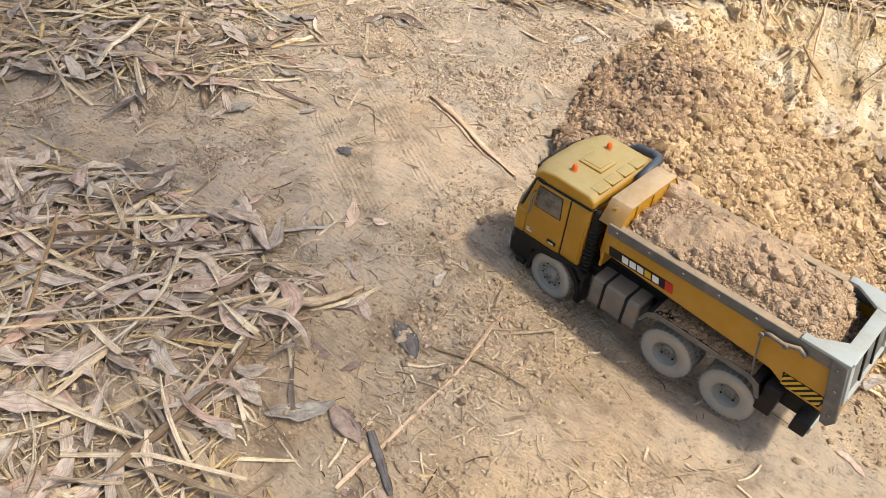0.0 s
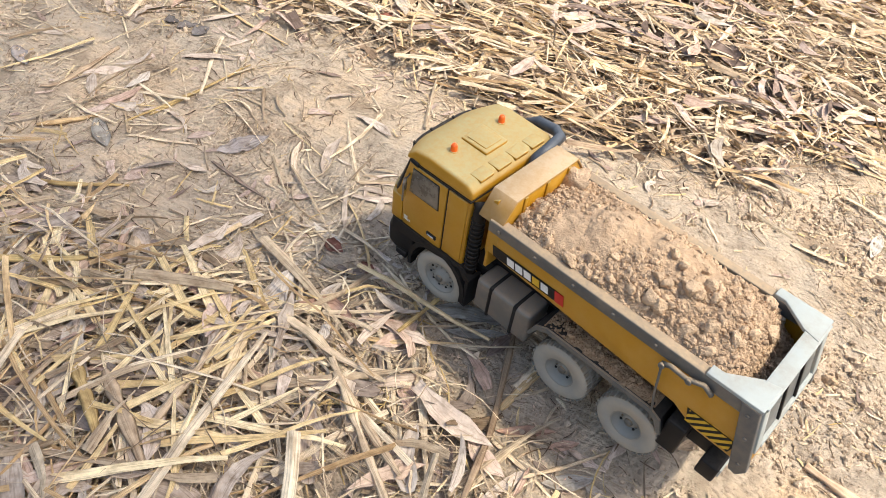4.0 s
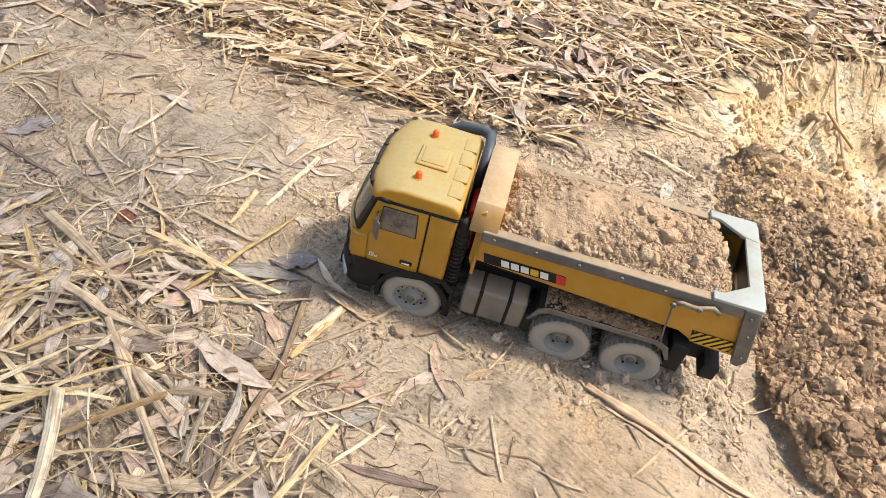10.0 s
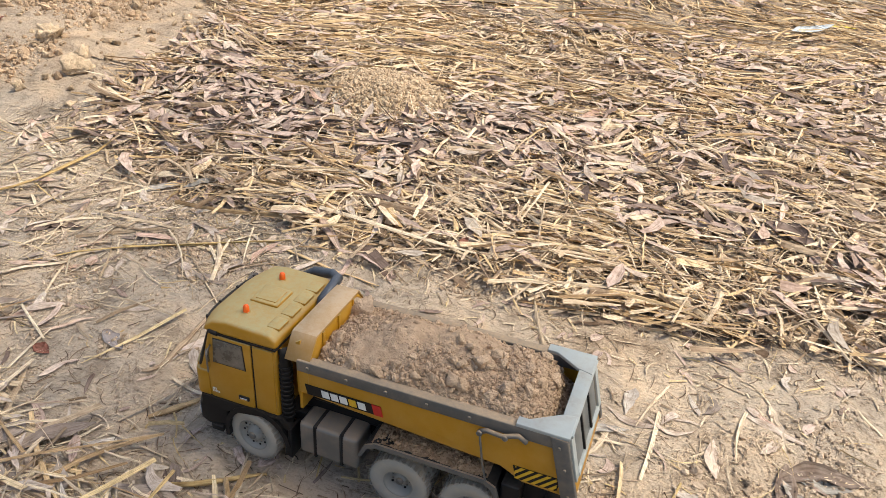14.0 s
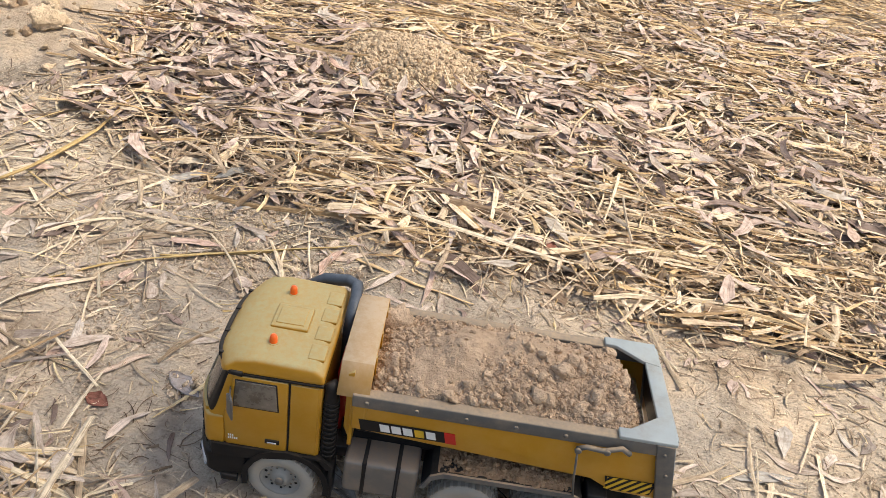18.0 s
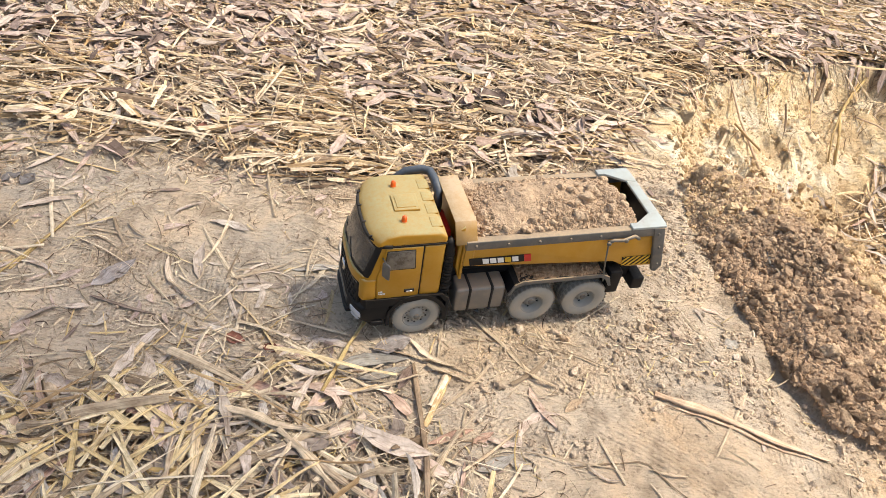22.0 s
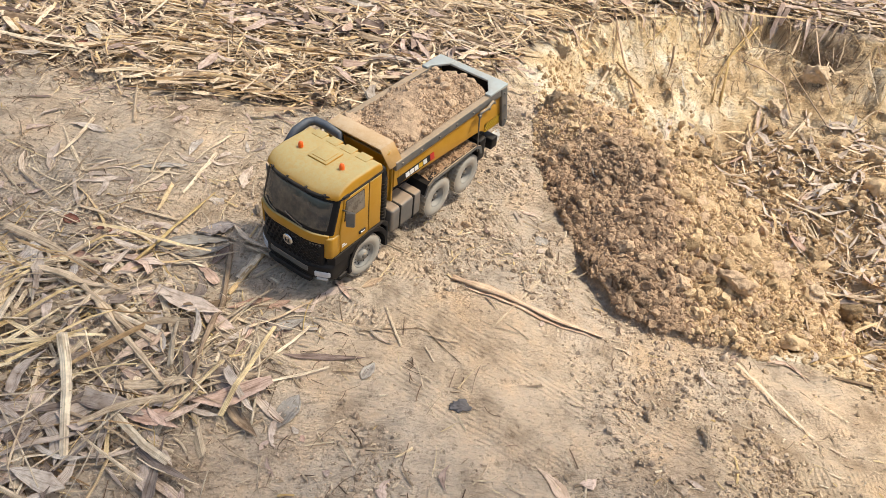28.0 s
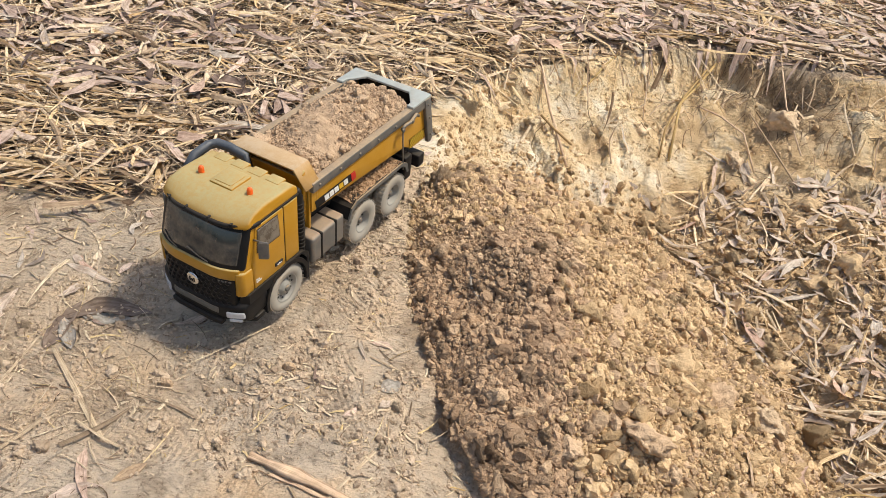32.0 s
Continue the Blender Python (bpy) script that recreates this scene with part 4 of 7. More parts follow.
        return np.where(pit, smooth(0.30, 0.10, line_distance(x, y, BANK)) * (0.15 + 0.85 * smooth(0.8, 1.15, x)), 0)

    litter("bank_rootlets", 34, 520, (0.4, 2.0, 1.1, 1.8), on_bank, TWIG, "fine roots hanging from the cut bank", (0.05, 0.6), (0.0015, 0.4), 0.006, bow=0.18, arch=0.1)
    litter("bank_straw", 35, 110, (0.4, 2.0, 1.1, 1.8), on_bank, STRAW, "straws slid down the cut bank", (0.08, 0.5), (0.0044, 0.5), 0.014, bow=0.08, arch=0.08)
    loose_box = (-2.6, 1.1, -0.95, 1.0)

    def strewn(x, y):
        side = smooth(-0.05, -0.55, x + 0.15 * value_noise(x, y, 3, 2)) * smooth(-0.75, -0.35, y)
        return np.where(land(x, y)[3], 0, 1) * (1 - straw_cover(x, y)) * np.maximum(0.03, side * np.clip(0.35 + 0.9 * value_noise(x, y, 3.5, 3) + 0.4 * value_noise(x, y, 9, 5), 0.05, 1))

    litter("strewn_stalks", 45, 520, loose_box, strewn, HEAP_STRAW, "single pale stalks strewn over the bare soil", (0.105, 0.5), (0.0052, 0.5), 0.006, bow=0.04, arch=0.03)
    litter("strewn_leaves", 46, 420, loose_box, strewn, HEAP_LEAF, "single grey leaves strewn over the bare soil", (0.070, 0.4), (0.0130, 0.45), 0.005, leaf=True, steps=6, bow=0.13, arch=0.05, tilt=0.15)
    litter("strewn_fibres", 47, 1500, loose_box, strewn, HEAP_STRAW, "thin dry fibres strewn over the bare soil", (0.055, 0.5), (0.0017, 0.4), 0.003, bow=0.10, arch=0.04)
    litter("scattered_straw", 41, 3400, loose_box, loose_cover, HEAP_STRAW, "bits of straw scattered over bare soil", (0.032, 0.7), (0.0024, 0.6), 0.002, arch=0.03)
    litter("scattered_leaves", 42, 620, loose_box, loose_cover, LEAF, "small dry leaves scattered over bare soil", (0.036, 0.5), (0.0095, 0.45), 0.002, leaf=True, bow=0.12, arch=0.08, tilt=0.15)
    litter("scattered_chaff", 44, 8000, loose_box, lambda x, y: loose_cover(x, y) * 0.35 + 0.65 * crumb_patches(x, y) * np.where(land(x, y)[3], 0, 1), HEAP_STRAW, "small broken chaff pressed into the bare soil", (0.013, 0.5), (0.0022, 0.5), 0.001, arch=0.03, steps=2)
    litter("scattered_twigs", 43, 4400, loose_box, loose_cover, TWIG, "thin dark twigs and rootlets on bare soil", (0.022, 0.65), (0.0014, 0.4), 0.001, bow=0.12, arch=0.05)


def build_clods():
    def stuff(name, seed, count, box, keep, sizes, shapes, mat, label, sink=0.25):
        rng = np.random.default_rng(seed)
        x, y = spread(rng, count, box, keep)
        r = np.clip(rng.lognormal(math.log(sizes[0]), sizes[1], count), 0.0010, sizes[2])
        z = height(x, y) + r * (0.6 - sink)
        return tagged(new(name, clod_mesh(name, rng, np.stack([x, y, z], -1), r, shapes, mat)), label, "soil", kind="stuff")

    def lumps(seed, count, box, keep, sizes, mat, label, group, sink, more=0, more_mat=None):
        """Lumps that can be told apart, each a thing, and as many again as are joined."""
        rng = np.random.default_rng(seed)
        if more:
            stuff(label.split(" on ")[0].split(" of ")[0].replace(" ", "_") + "_pieces", seed + 500, more, box, keep, sizes, CLODS_COARSE, more_mat, label.replace("lump", "lumps"), sink)
        x, y = spread(rng, count, box, keep)
        r = np.clip(rng.lognormal(math.log(sizes[0]), sizes[1], count), 0.003, sizes[2])
        z = height(x, y) + r * (0.6 - sink)
        shapes = [sheet("soil_clod", v, f, mat) for v, f in CLODS_COARSE]
        for k in range(count):
            ob = new("soil_clod", shapes[k % len(shapes)])
            ob.matrix_basis = pose(float(x[k]), float(y[k]), float(z[k]), *[float(a) for a in rng.uniform(0, 360, 3)]) @ Matrix.Diagonal((*[float(r[k] * a) for a in rng.uniform(0.75, 1.25, 3)], 1.0))
            tagged(ob, label, "clod", group)

    def on_mound(x, y):
        return land(x, y)[1] * np.where(x > 0, 1, 0)

    def on_lumps(x, y):
        return on_mound(x, y) * np.clip(0.25 + 0.9 * value_noise(x, y, 6, 3) + 0.5 * smooth(0.40, 0.65, x), 0.05, 1)

    def on_floor(x, y):
        _, fresh, _, pit = land(x, y)
        return np.where(pit, 0.06 + 0.94 * smooth(1.25, 1.05, y), 0) * (1 - fresh)

    def on_heap(x, y):
        return np.clip(land(x, y)[1] * 2.5, 0, 1) * np.where(x < -1.6, 1, 0)

    def on_hill(x, y):
        return smooth(0.24, 0.08, np.hypot((x + 1.46) / 1.15, y - 1.46))

    def on_bare(x, y):
        _, _, _, pit = land(x, y)
        return np.where(pit, 0, 0.06 + 0.94 * smooth(0.18, 0.6, value_noise(x, y, 3.3, 2) + 0.5 * value_noise(x, y, 9, 3))) * (1 - straw_cover(x, y))

    def on_patch(x, y):
        """Clusters of crumbs broken up by the wheels."""
        _, _, _, pit = land(x, y)
        return np.where(pit, 0, crumb_patches(x, y)) * (1 - straw_cover(x, y))

    mound = (0.15, 1.25, -0.15, 1.15)

    def on_damp(x, y):
        return on_mound(x, y) * damp_side(x, y)

    def on_ochre(x, y):
        return on_mound(x, y) * ochre_side(x, y)

    def clumped(x, y):
        return np.clip(0.35 + 1.1 * value_noise(x, y, 7, 3) + 0.4 * value_noise(x, y, 18, 1), 0.04, 1)

    stuff("crumbled_soil", 51, 30000, mound, lambda x, y: on_mound(x, y) * (1 - 0.8 * ochre_side(x, y)), (0.0022, 0.6, 0.009), CLODS_FINE, CLOD, "crumbly freshly dug brown soil on the mound")
    stuff("damp_crumbs", 66, 20000, mound, lambda x, y: on_damp(x, y) * clumped(x, y), (0.0028, 0.6, 0.010), CLODS_FINE, CLOD_DAMP, "dark damp crumbs of soil on the mound")
    stuff("damp_lumps", 67, 560, mound, lambda x, y: on_damp(x, y) * clumped(x, y), (0.0064, 0.45, 0.018), CLODS_MIDDLE, CLOD_DAMP, "dark damp lumps of soil on the mound")
    stuff("lumpy_soil", 52, 900, mound, lambda x, y: on_lumps(x, y) * (1 - 0.7 * damp_side(x, y)), (0.0066, 0.45, 0.020), CLODS_MIDDLE, CLOD, "larger lumps of dug soil on the mound")
    stuff("pale_crumbs", 64, 27000, mound, on_ochre, (0.0030, 0.6, 0.010), CLODS_FINE, CLOD_OCHRE, "dry ochre crumbs over the sunny side of the mound")
    stuff("ochre_lumps", 68, 1150, mound, lambda x, y: on_ochre(x, y) * clumped(x, y), (0.0076, 0.45, 0.020), CLODS_MIDDLE, CLOD_OCHRE, "ochre lumps of soil on the sunny side of the mound")
    lumps(60, 70, mound, on_damp, (0.0100, 0.32, 0.018), DAMP_ONE, "dark damp lump of dug soil on the mound", "damp lumps on the mound", 0.30, 50, CLOD_DAMP)
    lumps(69, 80, mound, on_ochre, (0.0120, 0.36, 0.026), OCHRE_ONE, "dry ochre lump of dug soil on the mound", "ochre lumps on the mound", 0.15, 100, CLOD_OCHRE)
    lumps(70, 25, mound, lambda x, y: on_mound(x, y) * (1 - damp_side(x, y)) * (1 - ochre_side(x, y)), (0.0120, 0.35, 0.024), CLOD_ONE, "lump of dug brown soil on the mound", "lumps on the mound", 0.2, 35, CLOD)
    lumps(71, 45, (0.55, 1.6, 0.0, 1.25), on_floor, (0.0140, 0.45, 0.034), OCHRE_ONE, "dry ochre lump of soil lying in the pit", "lumps in the pit", 0.2, 65, CLOD_OCHRE)
    stuff("pit_rubble", 53, 14000, (0.2, 2.2, -0.1, 1.6), on_floor, (0.0036, 0.6, 0.012), CLODS_FINE, CLOD_OCHRE, "dry pale rubble on the floor of the pit")

    def on_bank(x, y):
        _, fresh, _, pit = land(x, y)
        return np.where(pit, smooth(0.34, 0.2, line_distance(x, y, BANK)) * smooth(0.0, 0.05, line_distance(x, y, BANK)) * np.clip(0.4 + value_noise(x, y, 7, 1), 0.03, 1), 0) * (1 - fresh)

    lumps(62, 25, (0.3, 2.0, 0.9, 1.8), on_bank, (0.010, 0.5, 0.034), BANK_ONE, "lump of ochre soil standing out of the cut bank", "lumps in the bank", 0.85, 85, BANK_CLOD)
    stuff("bank_crumbs", 63, 3000, (0.3, 2.0, 0.9, 1.8), on_bank, (0.0022, 0.5, 0.007), CLODS_FINE, BANK_CLOD, "crumbs caught on the cut bank", 0.3)
    stuff("pit_lumps", 54, 750, (0.55, 1.6, 0.0, 1.3), on_floor, (0.0085, 0.5, 0.026), CLODS_MIDDLE, CLOD_OCHRE, "dry lumps of soil in the pit")
    stuff("far_heap_soil", 55, 6500, (-4.0, -1.6, 0.7, 2.7), lambda x, y: on_heap(x, y) * np.clip(0.3 + 1.2 * value_noise(x, y, 4, 2), 0.03, 1), (0.0042, 0.6, 0.018), CLODS_FINE, CLOD, "crumbled clods on a soil heap")
    stuff("far_heap_lumps", 56, 170, (-4.0, -1.6, 0.7, 2.7), on_heap, (0.013, 0.4, 0.030), CLODS_COARSE, CLOD_PALE, "lumps of soil on a soil heap", 0.4)
    stuff("anthill_grains", 57, 5200, (-1.9, -1.1, 1.15, 1.85), on_hill, (0.0044, 0.5, 0.011), CLODS_FINE, CLOD_PALE, "granular pale soil of a small mound")
    stuff("gravel", 58, 20000, (-2.4, 1.1, -0.95, 1.1), on_bare, (0.0012, 0.6, 0.005), CLODS_FINE, CRUMB, "small crumbs of soil on the bare ground", 0.2)
    stuff("broken_crust", 59, 12000, (-2.0, 0.6, -0.7, 0.9), on_patch, (0.0018, 0.6, 0.0075), CLODS_FINE, CRUMB, "patches of crumbs broken from the trodden crust", 0.2)
    stuff("crust_pieces", 65, 900, (-2.0, 0.6, -0.7, 0.9), on_patch, (0.0044, 0.4, 0.010), CLODS_MIDDLE, CRUMB, "small pieces of broken crust on the bare ground", 0.4)
    def on_spoil(x, y):
        return np.where(land(x, y)[3], 0, 1) * smooth(0.15, 0.5, x) * smooth(0.2, -0.1, y - 0.35 * x) * np.clip(-0.1 + 1.2 * value_noise(x, y, 5, 1) + 0.7 * value_noise(x, y, 13, 3), 0.02, 1)

    stuff("spoil_crumbs", 72, 3800, (0.1, 1.4, -0.9, 0.4), on_spoil, (0.0020, 0.55, 0.008), CLODS_FINE, CLOD_PALE, "ochre crumbs thrown out of the pit over the bare ground", 0.2)
    lumps(61, 55, (-2.0, 0.6, -0.7, 0.9), on_patch, (0.0066, 0.4, 0.014), CRUST_ONE, "lump broken from the trodden crust", "lumps on the bare ground", 0.5, 135, CRUMB)


# ---- the truck ----
def part(name, bm, mat, parent, label="", at=None):
    me = bpy.data.meshes.new(name)
    bm.to_mesh(me)
    bm.free()
    me.materials.append(mat)
    ob = new(name, me)
    ob.parent = parent
    if at is not None:
        ob.matrix_basis = at
    return tagged(ob, label)


def rounded(bm, size, segments=2):
    if size:
        edges = [e for e in bm.edges if len(e.link_faces) == 2 and e.calc_face_angle(0) > 0.35]
        bmesh.ops.bevel(bm, geom=edges, offset=size, segments=segments, profile=0.6, affect="EDGES", clamp_overlap=True)
        for f in bm.faces:
            f.smooth = True
    return bm


def prism(outline, lo, hi, axis="y", bevel=0.0, segments=2):
    """A closed outline drawn out along an axis. y: outline in (x, z); x: in (y, z); z: in (x, y)."""
    bm = bmesh.new()
    place = {"y": lambda a, b, c: (a, c, b), "x": lambda a, b, c: (c, a, b), "z": lambda a, b, c: (a, b, c)}[axis]
    ring = [bm.verts.new(place(a, b, lo)) for a, b in outline]
    top = [bm.verts.new(place(a, b, hi)) for a, b in outline]
    n = len(outline)
    bm.faces.new(ring)
    bm.faces.new(top[::-1])
    for k in range(n):
        bm.faces.new((ring[k], top[k], top[(k + 1) % n], ring[(k + 1) % n]))
    bmesh.ops.recalc_face_normals(bm, faces=bm.faces)
    return rounded(bm, bevel, segments)


def block(x0, x1, y0, y1, z0, z1, bevel=0.0015):
    return prism([(x0, z0), (x1, z0), (x1, z1), (x0, z1)], y0, y1, "y", bevel)


def joined(*some):
    """Several bmeshes in one."""
    out = some[0]
    for bm in some[1:]:
        me = bpy.data.meshes.new("scrap")
        bm.to_mesh(me)
        bm.free()
        out.from_mesh(me)
        bpy.data.meshes.remove(me)
    return out


def turned_body(profile, steps=24, ring_shaped=False):
    """A body of revolution round the y axis from (radius, y) points; closed round."""
    bm = bmesh.new()
    rings = [[bm.verts.new((r * math.cos(2 * math.pi * k / steps), y, r * math.sin(2 * math.pi * k / steps))) for k in range(steps)] for r, y in profile]
    for a, b in zip(rings, rings[1:] + (rings[:1] if ring_shaped else [])):
        for k in range(steps):
            bm.faces.new((a[k], a[(k + 1) % steps], b[(k + 1) % steps], b[k]))
    for ring in () if ring_shaped else (rings[0], rings[-1]):
        bm.faces.new(ring)
    bmesh.ops.recalc_face_normals(bm, faces=bm.faces)
    for f in bm.faces:
        f.smooth = len(f.verts) == 4
    return bm


def tube(points, radius, sides=8):
    """A round bar through points."""
    bm = bmesh.new()
    pts = [Vector(p) for p in points]
    rings = []
    for k, p in enumerate(pts):
        way = (pts[min(k + 1, len(pts) - 1)] - pts[max(k - 1, 0)]).normalized()
        a = way.cross(Vector((0.31, 0.2, 0.93))).normalized()
        b = way.cross(a)
        rings.append([bm.verts.new(p + radius * (math.cos(2 * math.pi * j / sides) * a + math.sin(2 * math.pi * j / sides) * b)) for j in range(sides)])
    for r, s in zip(rings, rings[1:]):
        for j in range(sides):
            bm.faces.new((r[j], r[(j + 1) % sides], s[(j + 1) % sides], s[j]))
    bm.faces.new(rings[0])
    bm.faces.new(rings[-1])
    bmesh.ops.recalc_face_normals(bm, faces=bm.faces)
    for f in bm.faces:
        f.smooth = len(f.verts) == 4
    return bm


def stud(x, y, z, r=0.0028, h=0.002, axis="y"):
    bm = turned_body([(r * 0.2, h), (r * 0.75, h), (r, h * 0.5), (r, -h)], 10)
    if axis == "x":
        bm.transform(Matrix.Rotation(radians(-90), 4, "Z"))
    if axis == "z":
        bm.transform(Matrix.Rotation(radians(90), 4, "X"))
    bm.transform(Matrix.Translation((x, y, z)))
    return bm


def arch_strip(cx, cz, r0, r1, a0, a1, y0, y1, steps=12):
    """A bent plate round an axle, from angle to angle (degrees, from +x up)."""
    angles = [radians(a0 + (a1 - a0) * k / steps) for k in range(steps + 1)]
    out = [(cx + r1 * math.cos(a), cz + r1 * math.sin(a)) for a in angles]
    back = [(cx + r0 * math.cos(a), cz + r0 * math.sin(a)) for a in reversed(angles)]
    bm = bmesh.new()
    n = len(angles)
    ring = out + back
    lo = [bm.verts.new((a, y0, b)) for a, b in ring]
    hi = [bm.verts.new((a, y1, b)) for a, b in ring]
    for k in range(2 * n):
        bm.faces.new((lo[k], hi[k], hi[(k + 1) % (2 * n)], lo[(k + 1) % (2 * n)]))
    for k in range(n - 1):
        for s in (lo, hi):
            bm.faces.new((s[k], s[k + 1], s[2 * n - 2 - k], s[2 * n - 1 - k]))
    bmesh.ops.recalc_face_normals(bm, faces=bm.faces)
    return bm


YELLOW = dusty("ochre_paint", (0.45, 0.22, 0.010), 0.36, dust=0.20, on_top=0.98, powder=(0.42, 0.355, 0.175))
BLACK = dusty("black_plastic", (0.011, 0.011, 0.012), 0.45, dust=0.03, on_top=0.12, spec=0.18, powder=(0.34, 0.27, 0.19))
STEEL = dusty("worn_grey_metal", (0.125, 0.128, 0.125), 0.48, 0.25, dust=0.35, spec=0.3, on_top=0.85)
TEAL = dusty("chalky_grey_paint", (0.40, 0.44, 0.43), 0.6, 0.1, dust=0.9, on_top=0.10, powder=(0.30, 0.27, 0.22))
TAIL_GREY = dusty("scuffed_dark_grey", (0.13, 0.14, 0.14), 0.5, 0.2, dust=0.75, on_top=0.2, powder=(0.36, 0.36, 0.33))
TANK = dusty("dusty_tank", (0.20, 0.195, 0.185), 0.42, 0.5, spec=0.4, dust=0.5, on_top=0.98, powder=(0.47, 0.35, 0.24))
RUBBER = dusty("dusty_rubber", (0.24, 0.23, 0.205), 0.9, dust=0.9, on_top=0.3)
RUBBER_SIDE = dusty("dusty_sidewall", (0.35, 0.33, 0.285), 0.9, dust=0.6, on_top=0.3)
RIM = dusty("grey_rim", (0.28, 0.27, 0.24), 0.6, 0.12, dust=0.6, on_top=0.2, powder=(0.40, 0.36, 0.30))
SILVER = dusty("scuffed_silver", (0.17, 0.16, 0.15), 0.4, 0.5, dust=0.8, on_top=0.4, powder=(0.12, 0.11, 0.10))
CHROME = plain("chrome", (0.75, 0.75, 0.74), 0.22, 1.0)
GLASS = dusty("smoked_glass", (0.030, 0.034, 0.036), 0.08, dust=0.34, on_top=0.2, spec=1.0)
SIDE_GLASS = dusty("tinted_side_glass", (0.085, 0.068, 0.05), 0.14, dust=0.75, on_top=0.1, powder=(0.42, 0.37, 0.30))
ORANGE = plain("orange_beacon", (0.85, 0.13, 0.01), 0.3)
RED = plain("red_paint", (0.50, 0.02, 0.015), 0.4)
WHITE = plain("white_print", (0.75, 0.75, 0.72), 0.5)
SIGNAL_YELLOW = plain("hazard_yellow", (0.62, 0.38, 0.02), 0.5)
LAMP_GLASS = plain("clear_lamp", (0.55, 0.55, 0.56), 0.15)
DIRT = clod_material("dirt_crust", (0.32, 0.20, 0.115), (0.47, 0.315, 0.19))
DIRT_BED = clod_material("dirt_bed", (0.40, 0.26, 0.155), (0.42, 0.275, 0.165))

RIDERS, WHEELS = [], []


def fitted(name, bm, mat, parent, label="", at=None):
    """A part of the cab, whose front is bowed: fullest in the middle, drawn back at the corners."""
    if at is None:
        for y in (-0.078, -0.066, -0.052, -0.036, 0.036, 0.052, 0.066, 0.078):
            bmesh.ops.bisect_plane(bm, geom=bm.verts[:] + bm.edges[:] + bm.faces[:], dist=1e-6, plane_co=(0, y, 0), plane_no=(0, 1, 0))
        for v in bm.verts:
            x = v.co.x
            if x > 0.03:
                bow = 6.3 * min(max((x - 0.055) / 0.05, 0), 1) * max(0, abs(v.co.y) - 0.03) ** 2
                v.co.x = 0.03 + (x - 0.03) * 0.92 - bow
    return part(name, bm, mat, parent, label, at)


